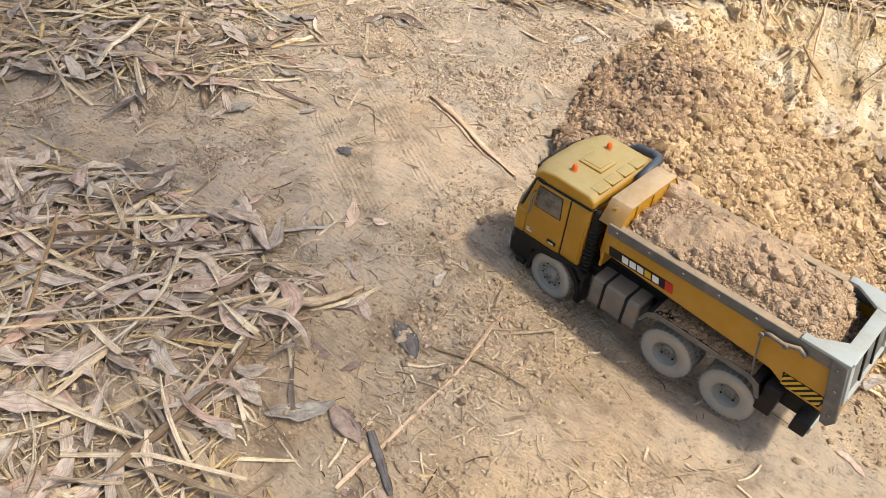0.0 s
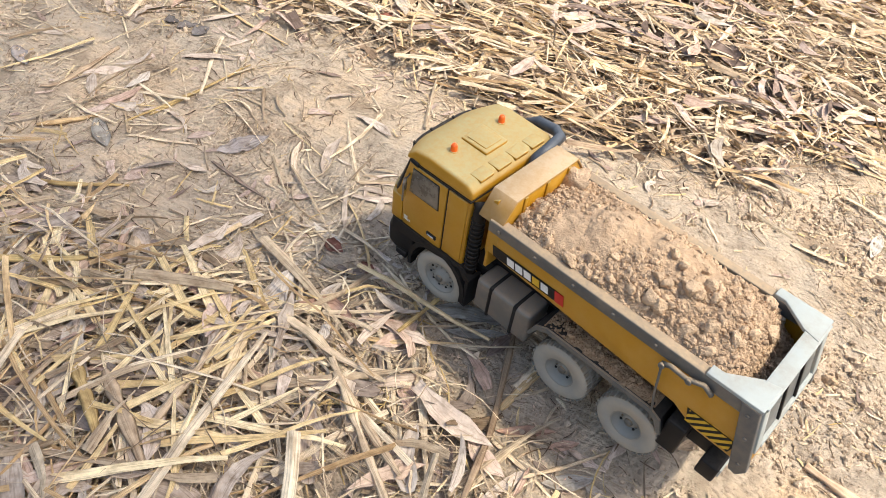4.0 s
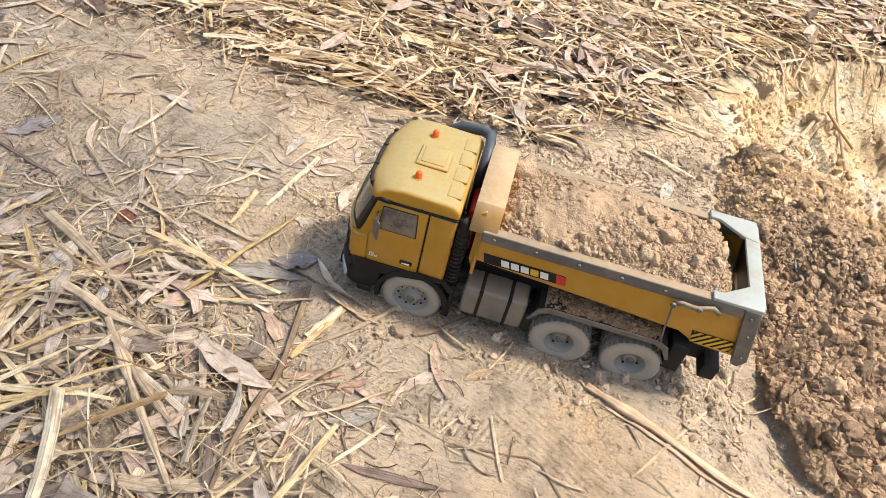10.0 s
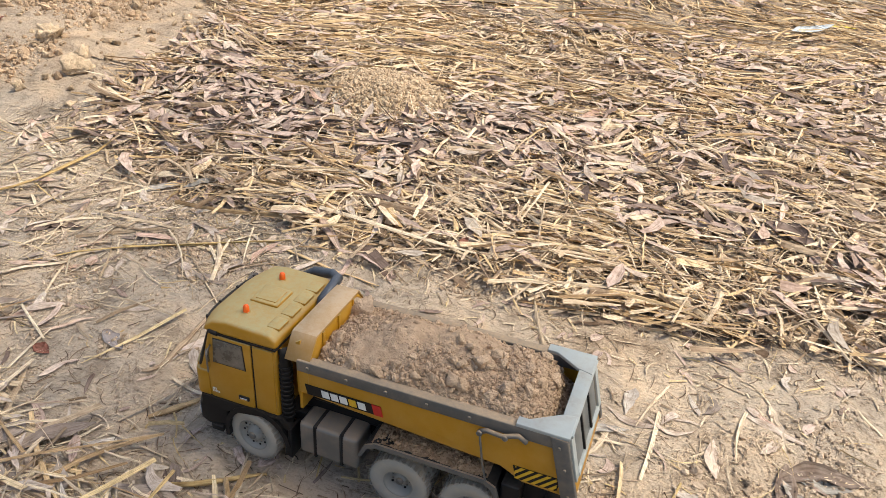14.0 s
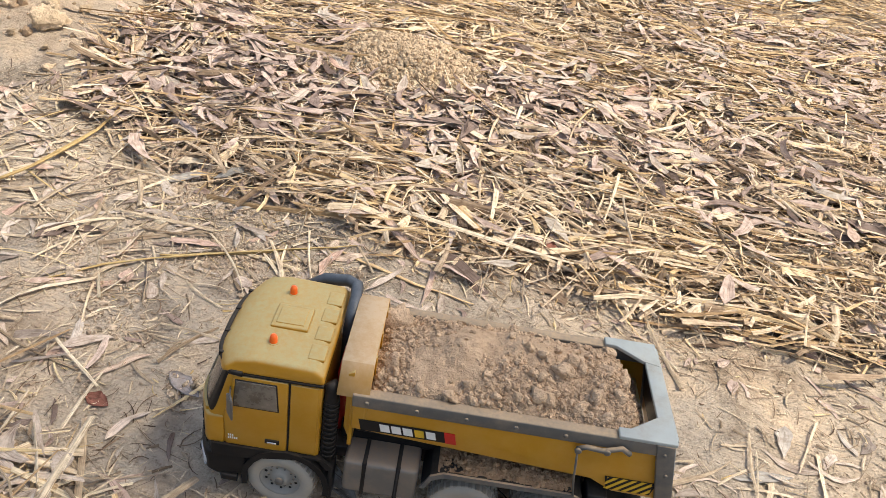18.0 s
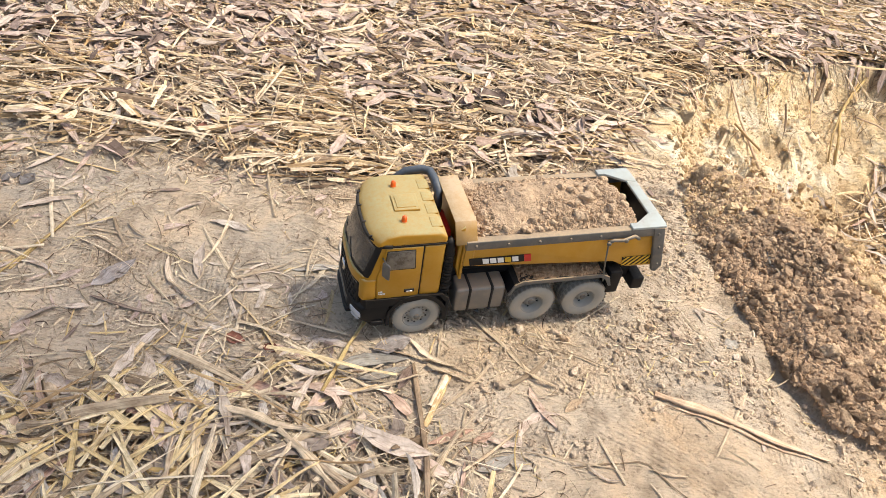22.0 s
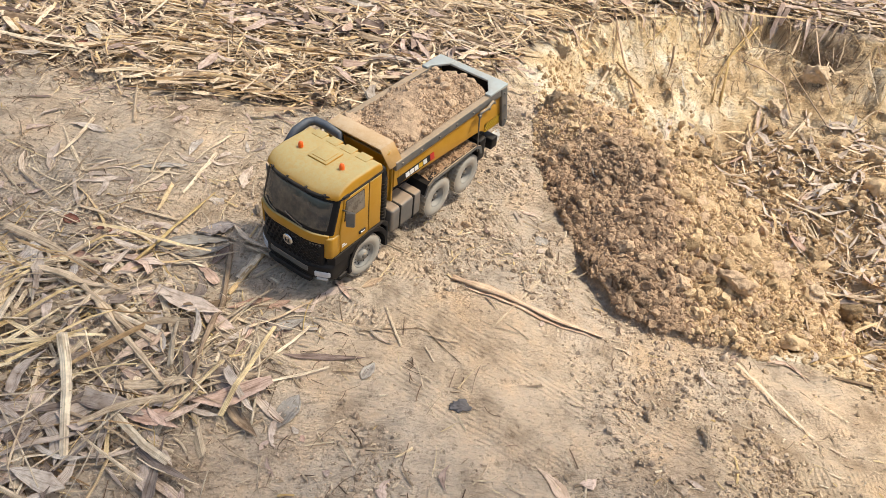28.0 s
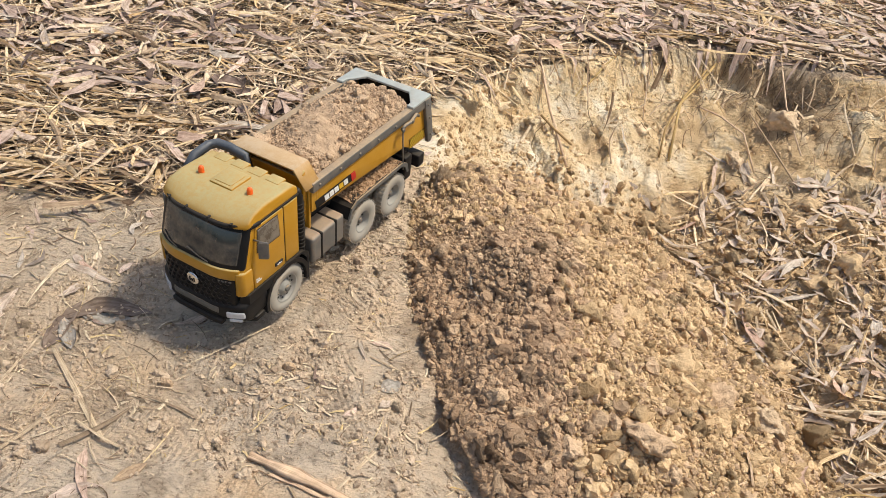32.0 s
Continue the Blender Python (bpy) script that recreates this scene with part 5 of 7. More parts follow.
def build_cab(truck):
    shell = prism([(-0.040, 0.098), (-0.040, 0.222), (0.086, 0.222), (0.112, 0.163), (0.119, 0.150), (0.121, 0.098)], -0.084, 0.084, "y", 0.006, 3)
    cab = fitted("cab", shell, YELLOW, truck, "ochre yellow cab shell")
    bm = prism([(-0.041, 0.220), (-0.041, 0.232), (-0.030, 0.2405), (0.040, 0.2425), (0.072, 0.238), (0.092, 0.228), (0.099, 0.219)], -0.085, 0.085, "y")
    for v in bm.verts:
        v.co.y *= 1 - 1.1 * max(0, v.co.z - 0.226)
    roof = fitted("roof", rounded(bm, 0.011, 3), YELLOW, cab, "dusty ochre cab roof")
    fitted("roof_hatch", block(-0.006, 0.040, -0.022, 0.022, 0.240, 0.2452, 0.0018), YELLOW, cab)
    fitted("roof_hatch_lid", block(0.0, 0.034, -0.016, 0.016, 0.243, 0.2464, 0.001), YELLOW, cab)
    for y in (-0.052, -0.0175, 0.0175, 0.052):
        fitted("roof_rib", block(-0.036, -0.016, y - 0.013, y + 0.013, 0.2375, 0.2417, 0.0012), YELLOW, cab)
    fitted("seam_strip", block(-0.0405, 0.088, -0.0856, 0.0856, 0.2175, 0.2205, 0.0005), BLACK, cab, "black seam under the roof")
    # windscreen in its black frame, on the slope of the front
    up, out = Vector((-0.027, 0, 0.061)).normalized(), Vector((0.061, 0, 0.027)).normalized()

    def slope(name, s0, s1, y0, y1, d0, d1, mat, parent, label="", bevel=0.003):
        foot = Vector((0.1135, 0, 0.159))
        pts = [foot + up * s + out * d for s, d in ((s0, d0), (s1, d0), (s1, d1), (s0, d1))]
        return fitted(name, prism([(p.x, p.z) for p in pts], y0, y1, "y", bevel), mat, parent, label)

    frame_bar = slope("windscreen_frame", -0.009, 0.068, -0.0835, 0.0835, -0.006, 0.0022, BLACK, cab, "black windscreen surround")
    slope("windscreen", -0.001, 0.056, -0.074, 0.074, 0.0, 0.0036, GLASS, frame_bar, "dusty smoked windscreen", 0.0012)
    fitted("sun_visor", tube([(0.055, 0.0845, 0.2200), (0.080, 0.0835, 0.2205), (0.091, 0.077, 0.2210), (0.0965, 0.050, 0.2215), (0.0980, 0.0, 0.2215), (0.0965, -0.050, 0.2215), (0.091, -0.077, 0.2210), (0.080, -0.0835, 0.2205), (0.055, -0.0845, 0.2200)], 0.0040), BLACK, cab, "black visor rail round the roof edge")
    for y in (-0.060, -0.022, 0.022, 0.060):
        fitted("visor_clip", block(0.092, 0.0995, y - 0.002, y + 0.002, 0.2205, 0.2270, 0.0006), BLACK, cab)
    for y0, y1 in ((0.030, -0.012), (-0.032, -0.068)):
        fitted("wiper", tube([(0.1185, y0, 0.1555), (0.1185, (y0 + y1) / 2, 0.160), (0.1165, y1, 0.1655)], 0.0011, 5), STEEL, cab, "pale wiper arm")
    fitted("waist_panel", prism([(0.113, 0.1335), (0.1235, 0.1335), (0.1225, 0.1525), (0.113, 0.1525)], -0.079, 0.079, "y", 0.002), YELLOW, cab)
    for s in (1, -1):
        fitted("corner_panel", block(0.098, 0.1245, min(s * 0.074, s * 0.0862), max(s * 0.074, s * 0.0862), 0.100, 0.147, 0.004), YELLOW, cab)
        y0, y1 = sorted((s * 0.0835, s * 0.0862))
        door = fitted("door", prism([(0.000, 0.102), (0.094, 0.102), (0.098, 0.150), (0.086, 0.176), (0.073, 0.2165), (0.000, 0.2165)], y0, y1, "y", 0.001), YELLOW, cab, "ochre cab door")
        y0, y1 = sorted((s * 0.0845, s * 0.0869))
        fitted("window_frame", prism([(0.0095, 0.1680), (0.0785, 0.1680), (0.0708, 0.2120), (0.0125, 0.2120)], y0, y1, "y", 0.001), BLACK, door)
        y0, y1 = sorted((s * 0.0845, s * 0.0876))
        fitted("window", prism([(0.011, 0.1695), (0.077, 0.1695), (0.0695, 0.2105), (0.014, 0.2105)], y0, y1, "y", 0.002), SIDE_GLASS, door, "tinted side window")
        y0, y1 = sorted((s * 0.0855, s * 0.0882))
        fitted("door_handle", block(0.008, 0.026, y0, y1, 0.1135, 0.1205, 0.0015), BLACK, door)
        y0, y1 = sorted((s * 0.0872, s * 0.0894))
        fitted("handle_grip", block(0.011, 0.023, y0, y1, 0.1150, 0.1180, 0.0008), CHROME, door)
        y0, y1 = sorted((s * 0.0835, s * 0.0858))
        fitted("sleeper_panel", block(-0.036, -0.003, y0, y1, 0.104, 0.2155, 0.0015), YELLOW, cab)
        fitted("door_gap", block(-0.0028, -0.0006, *sorted((s * 0.083, s * 0.0848)), 0.102, 0.217, 0.0), BLACK, cab)
        mirror = fitted("mirror", joined(tube([(0.082, s * 0.085, 0.196), (0.089, s * 0.099, 0.195)], 0.002, 6), block(0.082, 0.095, *sorted((s * 0.093, s * 0.106)), 0.163, 0.196, 0.003)), SILVER, cab, "scuffed silver door mirror")
        fitted("mirror_glass", block(0.0808, 0.0824, *sorted((s * 0.0945, s * 0.1045)), 0.166, 0.193, 0.0006), CHROME, mirror)
        fitted("mirror_trim", block(0.0945, 0.0962, *sorted((s * 0.0938, s * 0.1052)), 0.1645, 0.1945, 0.0006), STEEL, mirror, "bright scuffed mirror back")
        beacon = fitted("beacon", turned_body([(0.0005, 0.0125), (0.0030, 0.0118), (0.0045, 0.009), (0.0048, 0.003), (0.0052, 0.0)], 14), ORANGE, cab, "small orange roof beacon", Matrix.Translation((0.028, s * 0.048, 0.2415)) @ Matrix.Rotation(radians(90), 4, "X"))
        fitted("beacon_base", turned_body([(0.0062, 0.0016), (0.0062, -0.002)], 14), YELLOW, beacon)
    # door lettering, pale and small
    y = 0.0866
    for k, (w, z) in enumerate(((0.010, 0.118), (0.022, 0.1135))):
        for j in range(3 + 2 * k):
            x = 0.090 - j * 0.0048
            fitted("print_bar", block(x - 0.0034, x, y, y + 0.0004, z - 0.0016, z + 0.0016, 0.0), WHITE, cab)
    # front: grille, badge, bumper, lamps
    grille = fitted("grille", block(0.114, 0.1225, -0.072, 0.072, 0.078, 0.1335, 0.002), BLACK, cab, "black honeycomb grille")
    bm = None
    for row in range(5):
        for k in range(13):
            y = -0.063 + 0.0105 * k + (0.00525 if row % 2 else 0)
            z = 0.084 + row * 0.0105
            if abs(y) < 0.068:
                one = prism([(y - 0.0042, z), (y, z - 0.0046), (y + 0.0042, z), (y, z + 0.0046)], 0.1215, 0.1245, "x", 0.0008, 1)
                bm = one if bm is None else joined(bm, one)
    fitted("grille_mesh", bm, BLACK, grille)
    ring = turned_body([(0.0005, 0.0035), (0.0095, 0.0035), (0.0115, 0.0024), (0.0120, -0.001)], 24)
    ring.transform(Matrix.Translation((0.1245, 0, 0.112)) @ Matrix.Rotation(radians(-90), 4, "Z"))
    badge = fitted("badge", ring, CHROME, cab, "round bright badge")
    for dy in (-0.0042, 0.0, 0.0042):
        fitted("badge_mark", block(0.1278, 0.1286, dy - 0.0014, dy + 0.0014, 0.1075, 0.1160 if dy else 0.1135, 0.0004), BLACK, badge)
    for k in range(4):
        y = 0.048 + k * 0.0055
        fitted("print_bar", block(0.1226, 0.1231, y, y + 0.0038, 0.1275, 0.1305, 0.0), STEEL, cab)
    bumper = fitted("front_bumper", prism([(0.050, 0.050), (0.112, 0.043), (0.126, 0.050), (0.127, 0.078), (0.118, 0.084), (0.060, 0.100), (0.050, 0.100)], -0.087, 0.087, "y", 0.004), BLACK, truck, "black front bumper")
    fitted("bumper_step", block(0.120, 0.131, -0.052, 0.052, 0.040, 0.049, 0.002), BLACK, bumper)
    fitted("bumper_slot", block(0.1262, 0.1280, -0.046, 0.046, 0.062, 0.074, 0.001), STEEL, bumper)
    for s in (1, -1):
        y0, y1 = sorted((s * 0.058, s * 0.0845))
        fitted("headlight", block(0.112, 0.1285, y0, y1, 0.055, 0.0685, 0.003), LAMP_GLASS, bumper, "clear headlight")
        fitted("fog_lamp", block(0.112, 0.1278, *sorted((s * 0.062, s * 0.080)), 0.0475, 0.0535, 0.0015), LAMP_GLASS, bumper)
        y0, y1 = sorted((s * 0.058, s * 0.0895))
        fitted("wheel_arch", arch_strip(0, 0.046, 0.050, 0.058, -12, 192, y0, y1), BLACK, truck, "black front wheel arch")
        y0, y1 = sorted((s * 0.076, s * 0.0885))
        fitted("cab_skirt", prism([(0.052, 0.082), (0.120, 0.082), (0.120, 0.101), (-0.045, 0.101), (-0.060, 0.088), (-0.052, 0.082), (-0.040, 0.098)], y0, y1, "y", 0.0), BLACK, truck)
        fitted("step", block(0.068, 0.108, *sorted((s * 0.074, s * 0.0895)), 0.036, 0.046, 0.002), BLACK, truck)
        fitted("mud_flap", block(-0.060, -0.054, *sorted((s * 0.060, s * 0.088)), 0.030, 0.085, 0.0015), BLACK, truck)


def build_chassis(truck):
    for s in (1, -1):
        part("chassis_rail", block(-0.425, 0.100, *sorted((s * 0.020, s * 0.032)), 0.062, 0.100, 0.002), BLACK, truck)
        part("fuel_tank" if s > 0 else "battery_box", prism([(-0.072, 0.048), (-0.166, 0.048), (-0.166, 0.104), (-0.072, 0.104)], *sorted((s * 0.040, s * 0.0865)), "y", 0.007, 3), TANK, truck, "dust-covered dark tank with straps")
        for x in (-0.098, -0.140):
            part("tank_strap", block(x - 0.003, x + 0.003, *sorted((s * 0.0385, s * 0.0880)), 0.0465, 0.1055, 0.006), BLACK, truck)
        for x in (-0.228, -0.3355):
            part("hub_carrier", block(x - 0.012, x + 0.012, *sorted((s * 0.0, s * 0.045)), 0.036, 0.056, 0.003), BLACK, truck)
        guard = part("mudguard", prism([(-0.170, 0.088), (-0.180, 0.108), (-0.195, 0.1155), (-0.352, 0.1155), (-0.368, 0.108), (-0.376, 0.088), (-0.372, 0.086), (-0.362, 0.104), (-0.350, 0.1115), (-0.197, 0.1115), (-0.183, 0.104), (-0.174, 0.086)], *sorted((s * 0.040, s * 0.0905)), "y"), BLACK, truck, "black mudguard caked with soil")
        part("guard_lip", prism([(-0.169, 0.086), (-0.179, 0.1085), (-0.195, 0.1170), (-0.352, 0.1170), (-0.369, 0.1085), (-0.377, 0.086), (-0.372, 0.085), (-0.362, 0.103), (-0.350, 0.1095), (-0.197, 0.1095), (-0.183, 0.103), (-0.174, 0.085)], *sorted((s * 0.0905, s * 0.0935)), "y"), STEEL, guard, "dusty grey lip of the mudguard")
        gx, gy = np.meshgrid(np.linspace(-0.356, -0.188, 60), s * np.linspace(0.043, 0.0885, 20))
        gz = 0.1152 + 0.006 * np.clip(1 - ((gx + 0.272) / 0.086) ** 2, 0, 1) * np.clip(1 - ((np.abs(gy) - 0.062) / 0.026) ** 2, 0, 1) + 0.0022 * value_noise(gx, gy, 60, 2) + 0.0014 * value_noise(gx, gy, 170, 4)
        ids = np.arange(gx.size).reshape(gx.shape)
        cells = np.stack([ids[:-1, :-1], ids[:-1, 1:], ids[1:, 1:], ids[1:, :-1]], -1).reshape(-1, 4)
        layer = new("dirt_layer", sheet("dirt_layer", np.stack([gx, gy, gz], -1).reshape(-1, 3), cells if s > 0 else cells[:, ::-1], DIRT_BED))
        layer.parent = guard
        tagged(layer, "reddish dirt lying on the mudguard")
        rng = np.random.default_rng(7 + s)
        n = 900
        x, y = rng.uniform(-0.350, -0.192, n), s * rng.uniform(0.046, 0.087, n)
        bulge = 0.010 * np.clip(1 - ((x + 0.272) / 0.085) ** 2, 0, 1) * np.clip(1 - ((np.abs(y) - 0.062) / 0.024) ** 2, 0, 1)
        me = clod_mesh("soil_crust", rng, np.stack([x, y, 0.1160 + 0.55 * bulge], -1), np.clip(rng.lognormal(math.log(0.0014), 0.6, n), 0.0006, 0.006), CLODS_FINE, DIRT)
        crust = tagged(new("soil_crust", me), "dry soil lying on the mudguard")
        crust.parent = guard
        part("tail_block", block(-0.400, -0.374, *sorted((s * 0.052, s * 0.086)), 0.058, 0.112, 0.003), BLACK, truck)
        part("bumper_arm", block(-0.432, -0.392, *sorted((s * 0.040, s * 0.060)), 0.070, 0.100, 0.002), BLACK, truck)
    part("rear_bumper", block(-0.452, -0.428, -0.086, 0.086, 0.062, 0.090, 0.003), BLACK, truck, "black rear bumper beam")
    part("tail_plate", block(-0.4545, -0.4515, -0.070, 0.070, 0.058, 0.072, 0.0006), TEAL, truck, "pale scuffed plate")
    part("sub_frame", block(-0.425, -0.060, -0.046, 0.046, 0.100, 0.126, 0.003), BLACK, truck)
    part("side_rail", block(-0.420, -0.080, -0.0540, 0.0540, 0.124, 0.166, 0.002), BLACK, truck)
    part("deck", block(-0.075, 0.06, -0.06, 0.06, 0.080, 0.098, 0.002), BLACK, truck)
    part("axle_front", block(-0.006, 0.006, -0.062, 0.062, 0.040, 0.052, 0.002), BLACK, truck)
    part("lift_ram", block(-0.064, -0.048, -0.030, 0.034, 0.098, 0.200, 0.004), RED, truck, "red hydraulic ram housing")
    part("ram_tank", block(-0.066, -0.044, -0.070, -0.034, 0.098, 0.175, 0.004), BLACK, truck)
    stack = part("air_intake", tube([(-0.050, 0.076, 0.095), (-0.050, 0.076, 0.205), (-0.049, 0.075, 0.212), (-0.045, 0.072, 0.217)], 0.0085, 12), BLACK, truck, "black ribbed air stack")
    for k in range(12):
        part("stack_rib", turned_body([(0.0098, 0.0015), (0.0098, -0.0015)], 12), BLACK, stack, at=Matrix.Translation((-0.050, 0.076, 0.104 + 0.008 * k)) @ Matrix.Rotation(radians(90), 4, "X"))
    part("intake_pipe", tube([(0.022, -0.0895, 0.196), (0.016, -0.0915, 0.226), (-0.004, -0.0925, 0.240), (-0.034, -0.0915, 0.244), (-0.0475, -0.084, 0.244), (-0.0505, -0.060, 0.243), (-0.0505, -0.030, 0.238), (-0.0500, -0.024, 0.220), (-0.050, -0.024, 0.150)], 0.0082, 12), dusty("dusty_pipe", (0.028, 0.034, 0.045), 0.4, dust=0.15, on_top=0.22, powder=(0.30, 0.33, 0.37)), truck, "blue-black intake pipe round the roof corner")


def build_bed(truck):
    bed = part("bed_floor", block(-0.440, -0.076, -0.0780, 0.0780, 0.1665, 0.170, 0.001), YELLOW, truck, "ochre tipper floor")
    for s in (1, -1):
        y0, y1 = sorted((s * 0.0785, s * 0.0832))
        side = part("bed_side", prism([(-0.076, 0.160), (-0.076, 0.204), (-0.442, 0.204), (-0.460, 0.122), (-0.400, 0.124), (-0.370, 0.140)], y0, y1, "y", 0.001), YELLOW, truck, "ochre tipper side")
        rail = part("top_rail", block(-0.440, -0.0745, *sorted((s * 0.0735, s * 0.0882)), 0.2000, 0.2185, 0.002), STEEL, truck, "worn grey top rail")
        for x in (-0.092, -0.150, -0.208, -0.266, -0.324):
            part("rail_bolt", stud(x, s * 0.0884, 0.2092) if s > 0 else stud(x, s * 0.0884, 0.2092, h=-0.002), STEEL, rail)
        yo = s * 0.0835
        decal = part("decal", prism([(-0.088, 0.1605), (-0.200, 0.1605), (-0.196, 0.1775), (-0.084, 0.1775)], *sorted((yo, yo + s * 0.0006)), "y"), BLACK, truck, "black printed decal with pale bars")
        for k in range(5):
            x = -0.112 - k * 0.0138
            part("decal_bar", prism([(x, 0.1632), (x - 0.0112, 0.1632), (x - 0.0084, 0.1744), (x + 0.0028, 0.1744)], *sorted((yo, yo + s * 0.0012)), "y"), WHITE if k != 3 else SIGNAL_YELLOW, decal)
        part("decal_flash", prism([(-0.190, 0.1605), (-0.203, 0.1605), (-0.199, 0.1775), (-0.186, 0.1775)], *sorted((yo, yo + s * 0.0012)), "y"), RED, decal, "red flash")
        hazard = part("hazard_panel", prism([(-0.392, 0.1275), (-0.446, 0.1275), (-0.4500, 0.1490), (-0.386, 0.1490)], *sorted((yo, yo + s * 0.0006)), "y"), BLACK, truck, "black panel with yellow hazard stripes")
        for k in range(7):
            # slanting to the rear, cut off at the panel's ends
            foot, head, wide, lo, hi = -0.366 - k * 0.0115, -0.386 - k * 0.0115, 0.0056, -0.4455, -0.3895
            poly = []
            for a, b in ((foot, 0.1280), (foot - wide, 0.1280), (head - wide, 0.1485), (head, 0.1485)):
                poly.append((min(max(a, lo), hi), b))
            if poly[2][0] < hi and poly[0][0] > lo:
                if foot > hi:
                    poly[0] = (hi, 0.1280 + 0.0205 * (foot - hi) / 0.020)
                    poly[1] = (hi, 0.1280 + 0.0205 * (foot - wide - hi) / 0.020) if foot - wide > hi else poly[1]
                if head - wide < lo:
                    poly[2] = (lo, 0.1280 + 0.0205 * (foot - wide - lo) / 0.020)
                    poly[3] = (lo, 0.1280 + 0.0205 * (foot - lo) / 0.020) if head < lo else poly[3]
                part("hazard_stripe", prism(poly, *sorted((yo, yo + s * 0.0011)), "y"), SIGNAL_YELLOW, hazard)
        strip = part("tail_strip", prism([(-0.428, 0.2185), (-0.450, 0.2185), (-0.474, 0.124), (-0.466, 0.110), (-0.456, 0.112)], *sorted((s * 0.0815, s * 0.0900)), "y", 0.0015), STEEL, truck, "dark grey tailgate edge plate")
        for x, z in ((-0.441, 0.205), (-0.452, 0.172), (-0.462, 0.130)):
            part("strip_bolt", stud(x, s * 0.0902, z, 0.0024) if s > 0 else stud(x, s * 0.0902, z, 0.0024, -0.002), STEEL, strip)
        part("corner_plate", prism([(-0.384, s * 0.089), (-0.452, s * 0.089), (-0.452, s * 0.045), (-0.432, s * 0.050), (-0.398, s * 0.074), (-0.384, s * 0.074)], 0.2185, 0.2235, "z", 0.001), TEAL, truck, "chalky grey corner plate")
        lever = part("latch_lever", tube([(-0.340, s * 0.0925, 0.196), (-0.350, s * 0.0935, 0.202), (-0.370, s * 0.0935, 0.200), (-0.390, s * 0.0930, 0.208), (-0.401, s * 0.0920, 0.200)], 0.0036, 6), STEEL, truck, "worn grey tailgate lever")
        for x, z in ((-0.341, 0.196), (-0.374, 0.2005)):
            part("pivot", stud(x, s * 0.096, z, 0.0042) if s > 0 else stud(x, s * 0.096, z, 0.0042, -0.002), STEEL, lever)
        part("latch_rod", tube([(-0.341, s * 0.0945, 0.194), (-0.348, s * 0.0935, 0.146), (-0.358, s * 0.0915, 0.098)], 0.0015, 6), STEEL, truck, "thin bright rod")
    part("front_wall", block(-0.0775, -0.0725, -0.080, 0.080, 0.126, 0.222, 0.001), YELLOW, truck, "ochre tipper front wall")
    part("wall_rib", prism([(-0.0735, 0.130), (-0.066, 0.150), (-0.066, 0.236), (-0.0735, 0.240)], 0.066, 0.074, "y", 0.001), YELLOW, truck)
    part("head_board", prism([(-0.0835, 0.170), (0.0835, 0.170), (0.0835, 0.2160), (0.0615, 0.2440), (-0.0615, 0.2440), (-0.0835, 0.2160)], -0.0930, -0.0890, "x", 0.0006, 1), YELLOW, truck, "ochre head board inside the tipper")
    for y in (-0.045, 0.0, 0.045):
        part("head_rib", block(-0.0950, -0.0930, y - 0.003, y + 0.003, 0.190, 0.2430, 0.0006), YELLOW, truck)
    guard = [(-0.0880, 0.214), (-0.0865, 0.214), (-0.0620, 0.2435), (0.0620, 0.2435), (0.0865, 0.214), (0.0880, 0.214), (0.0640, 0.2470), (-0.0640, 0.2470)]
    part("cab_guard", prism(guard, -0.0940, -0.0560, "x", 0.0008, 1), dusty("dusty_guard", (0.40, 0.22, 0.05), 0.5, dust=0.6, on_top=0.95), truck, "dust-covered headboard guard")
    tail = part("tailgate", prism([(-0.442, 0.2185), (-0.448, 0.2185), (-0.471, 0.122), (-0.465, 0.116)], -0.081, 0.081, "y", 0.001), YELLOW, truck, "ochre tailgate with grey recessed panels")
    for s in (1, -1):
        part("tail_frame", prism([(-0.4480, 0.2175), (-0.4530, 0.2175), (-0.4695, 0.1500), (-0.4640, 0.1500)], *sorted((s * 0.0675, s * 0.0815)), "y", 0.001), TEAL, tail, "chalky grey tailgate upright")
    for k in range(3):
        y = -0.0440 + 0.0440 * k
        part("tail_panel", prism([(-0.4485, 0.2160), (-0.4505, 0.2160), (-0.4655, 0.1530), (-0.4635, 0.1530)], y - 0.0195, y + 0.0195, "y", 0.0008), TAIL_GREY, tail, "scuffed dark grey tailgate panel")
    for y in (-0.022, 0.022):
        part("tail_rib", prism([(-0.4500, 0.2140), (-0.4535, 0.2140), (-0.4680, 0.1545), (-0.4645, 0.1545)], y - 0.0025, y + 0.0025, "y", 0.0006), BLACK, tail)
    part("tail_sill", prism([(-0.4635, 0.1545), (-0.4690, 0.1545), (-0.4705, 0.1490), (-0.4650, 0.1490)], -0.0675, 0.0675, "y", 0.0008), TEAL, tail, "chalky grey sill under the panels")
    part("tail_inner", prism([(-0.4405, 0.2180), (-0.4420, 0.2180), (-0.4600, 0.1420), (-0.4585, 0.1420)], -0.0775, 0.0775, "y"), BLACK, tail, "black inside of the tailgate")
    part("tail_top", block(-0.4545, -0.4340, -0.0815, 0.0815, 0.2180, 0.2225, 0.001), TEAL, truck, "chalky grey tailgate top bar")
    part("hinge_leaf", arch_strip(-0.395, 0.150, 0.046, 0.049, 40, 110, -0.0725, -0.058, 8), STEEL, truck, "curved steel leaf inside the tipper")


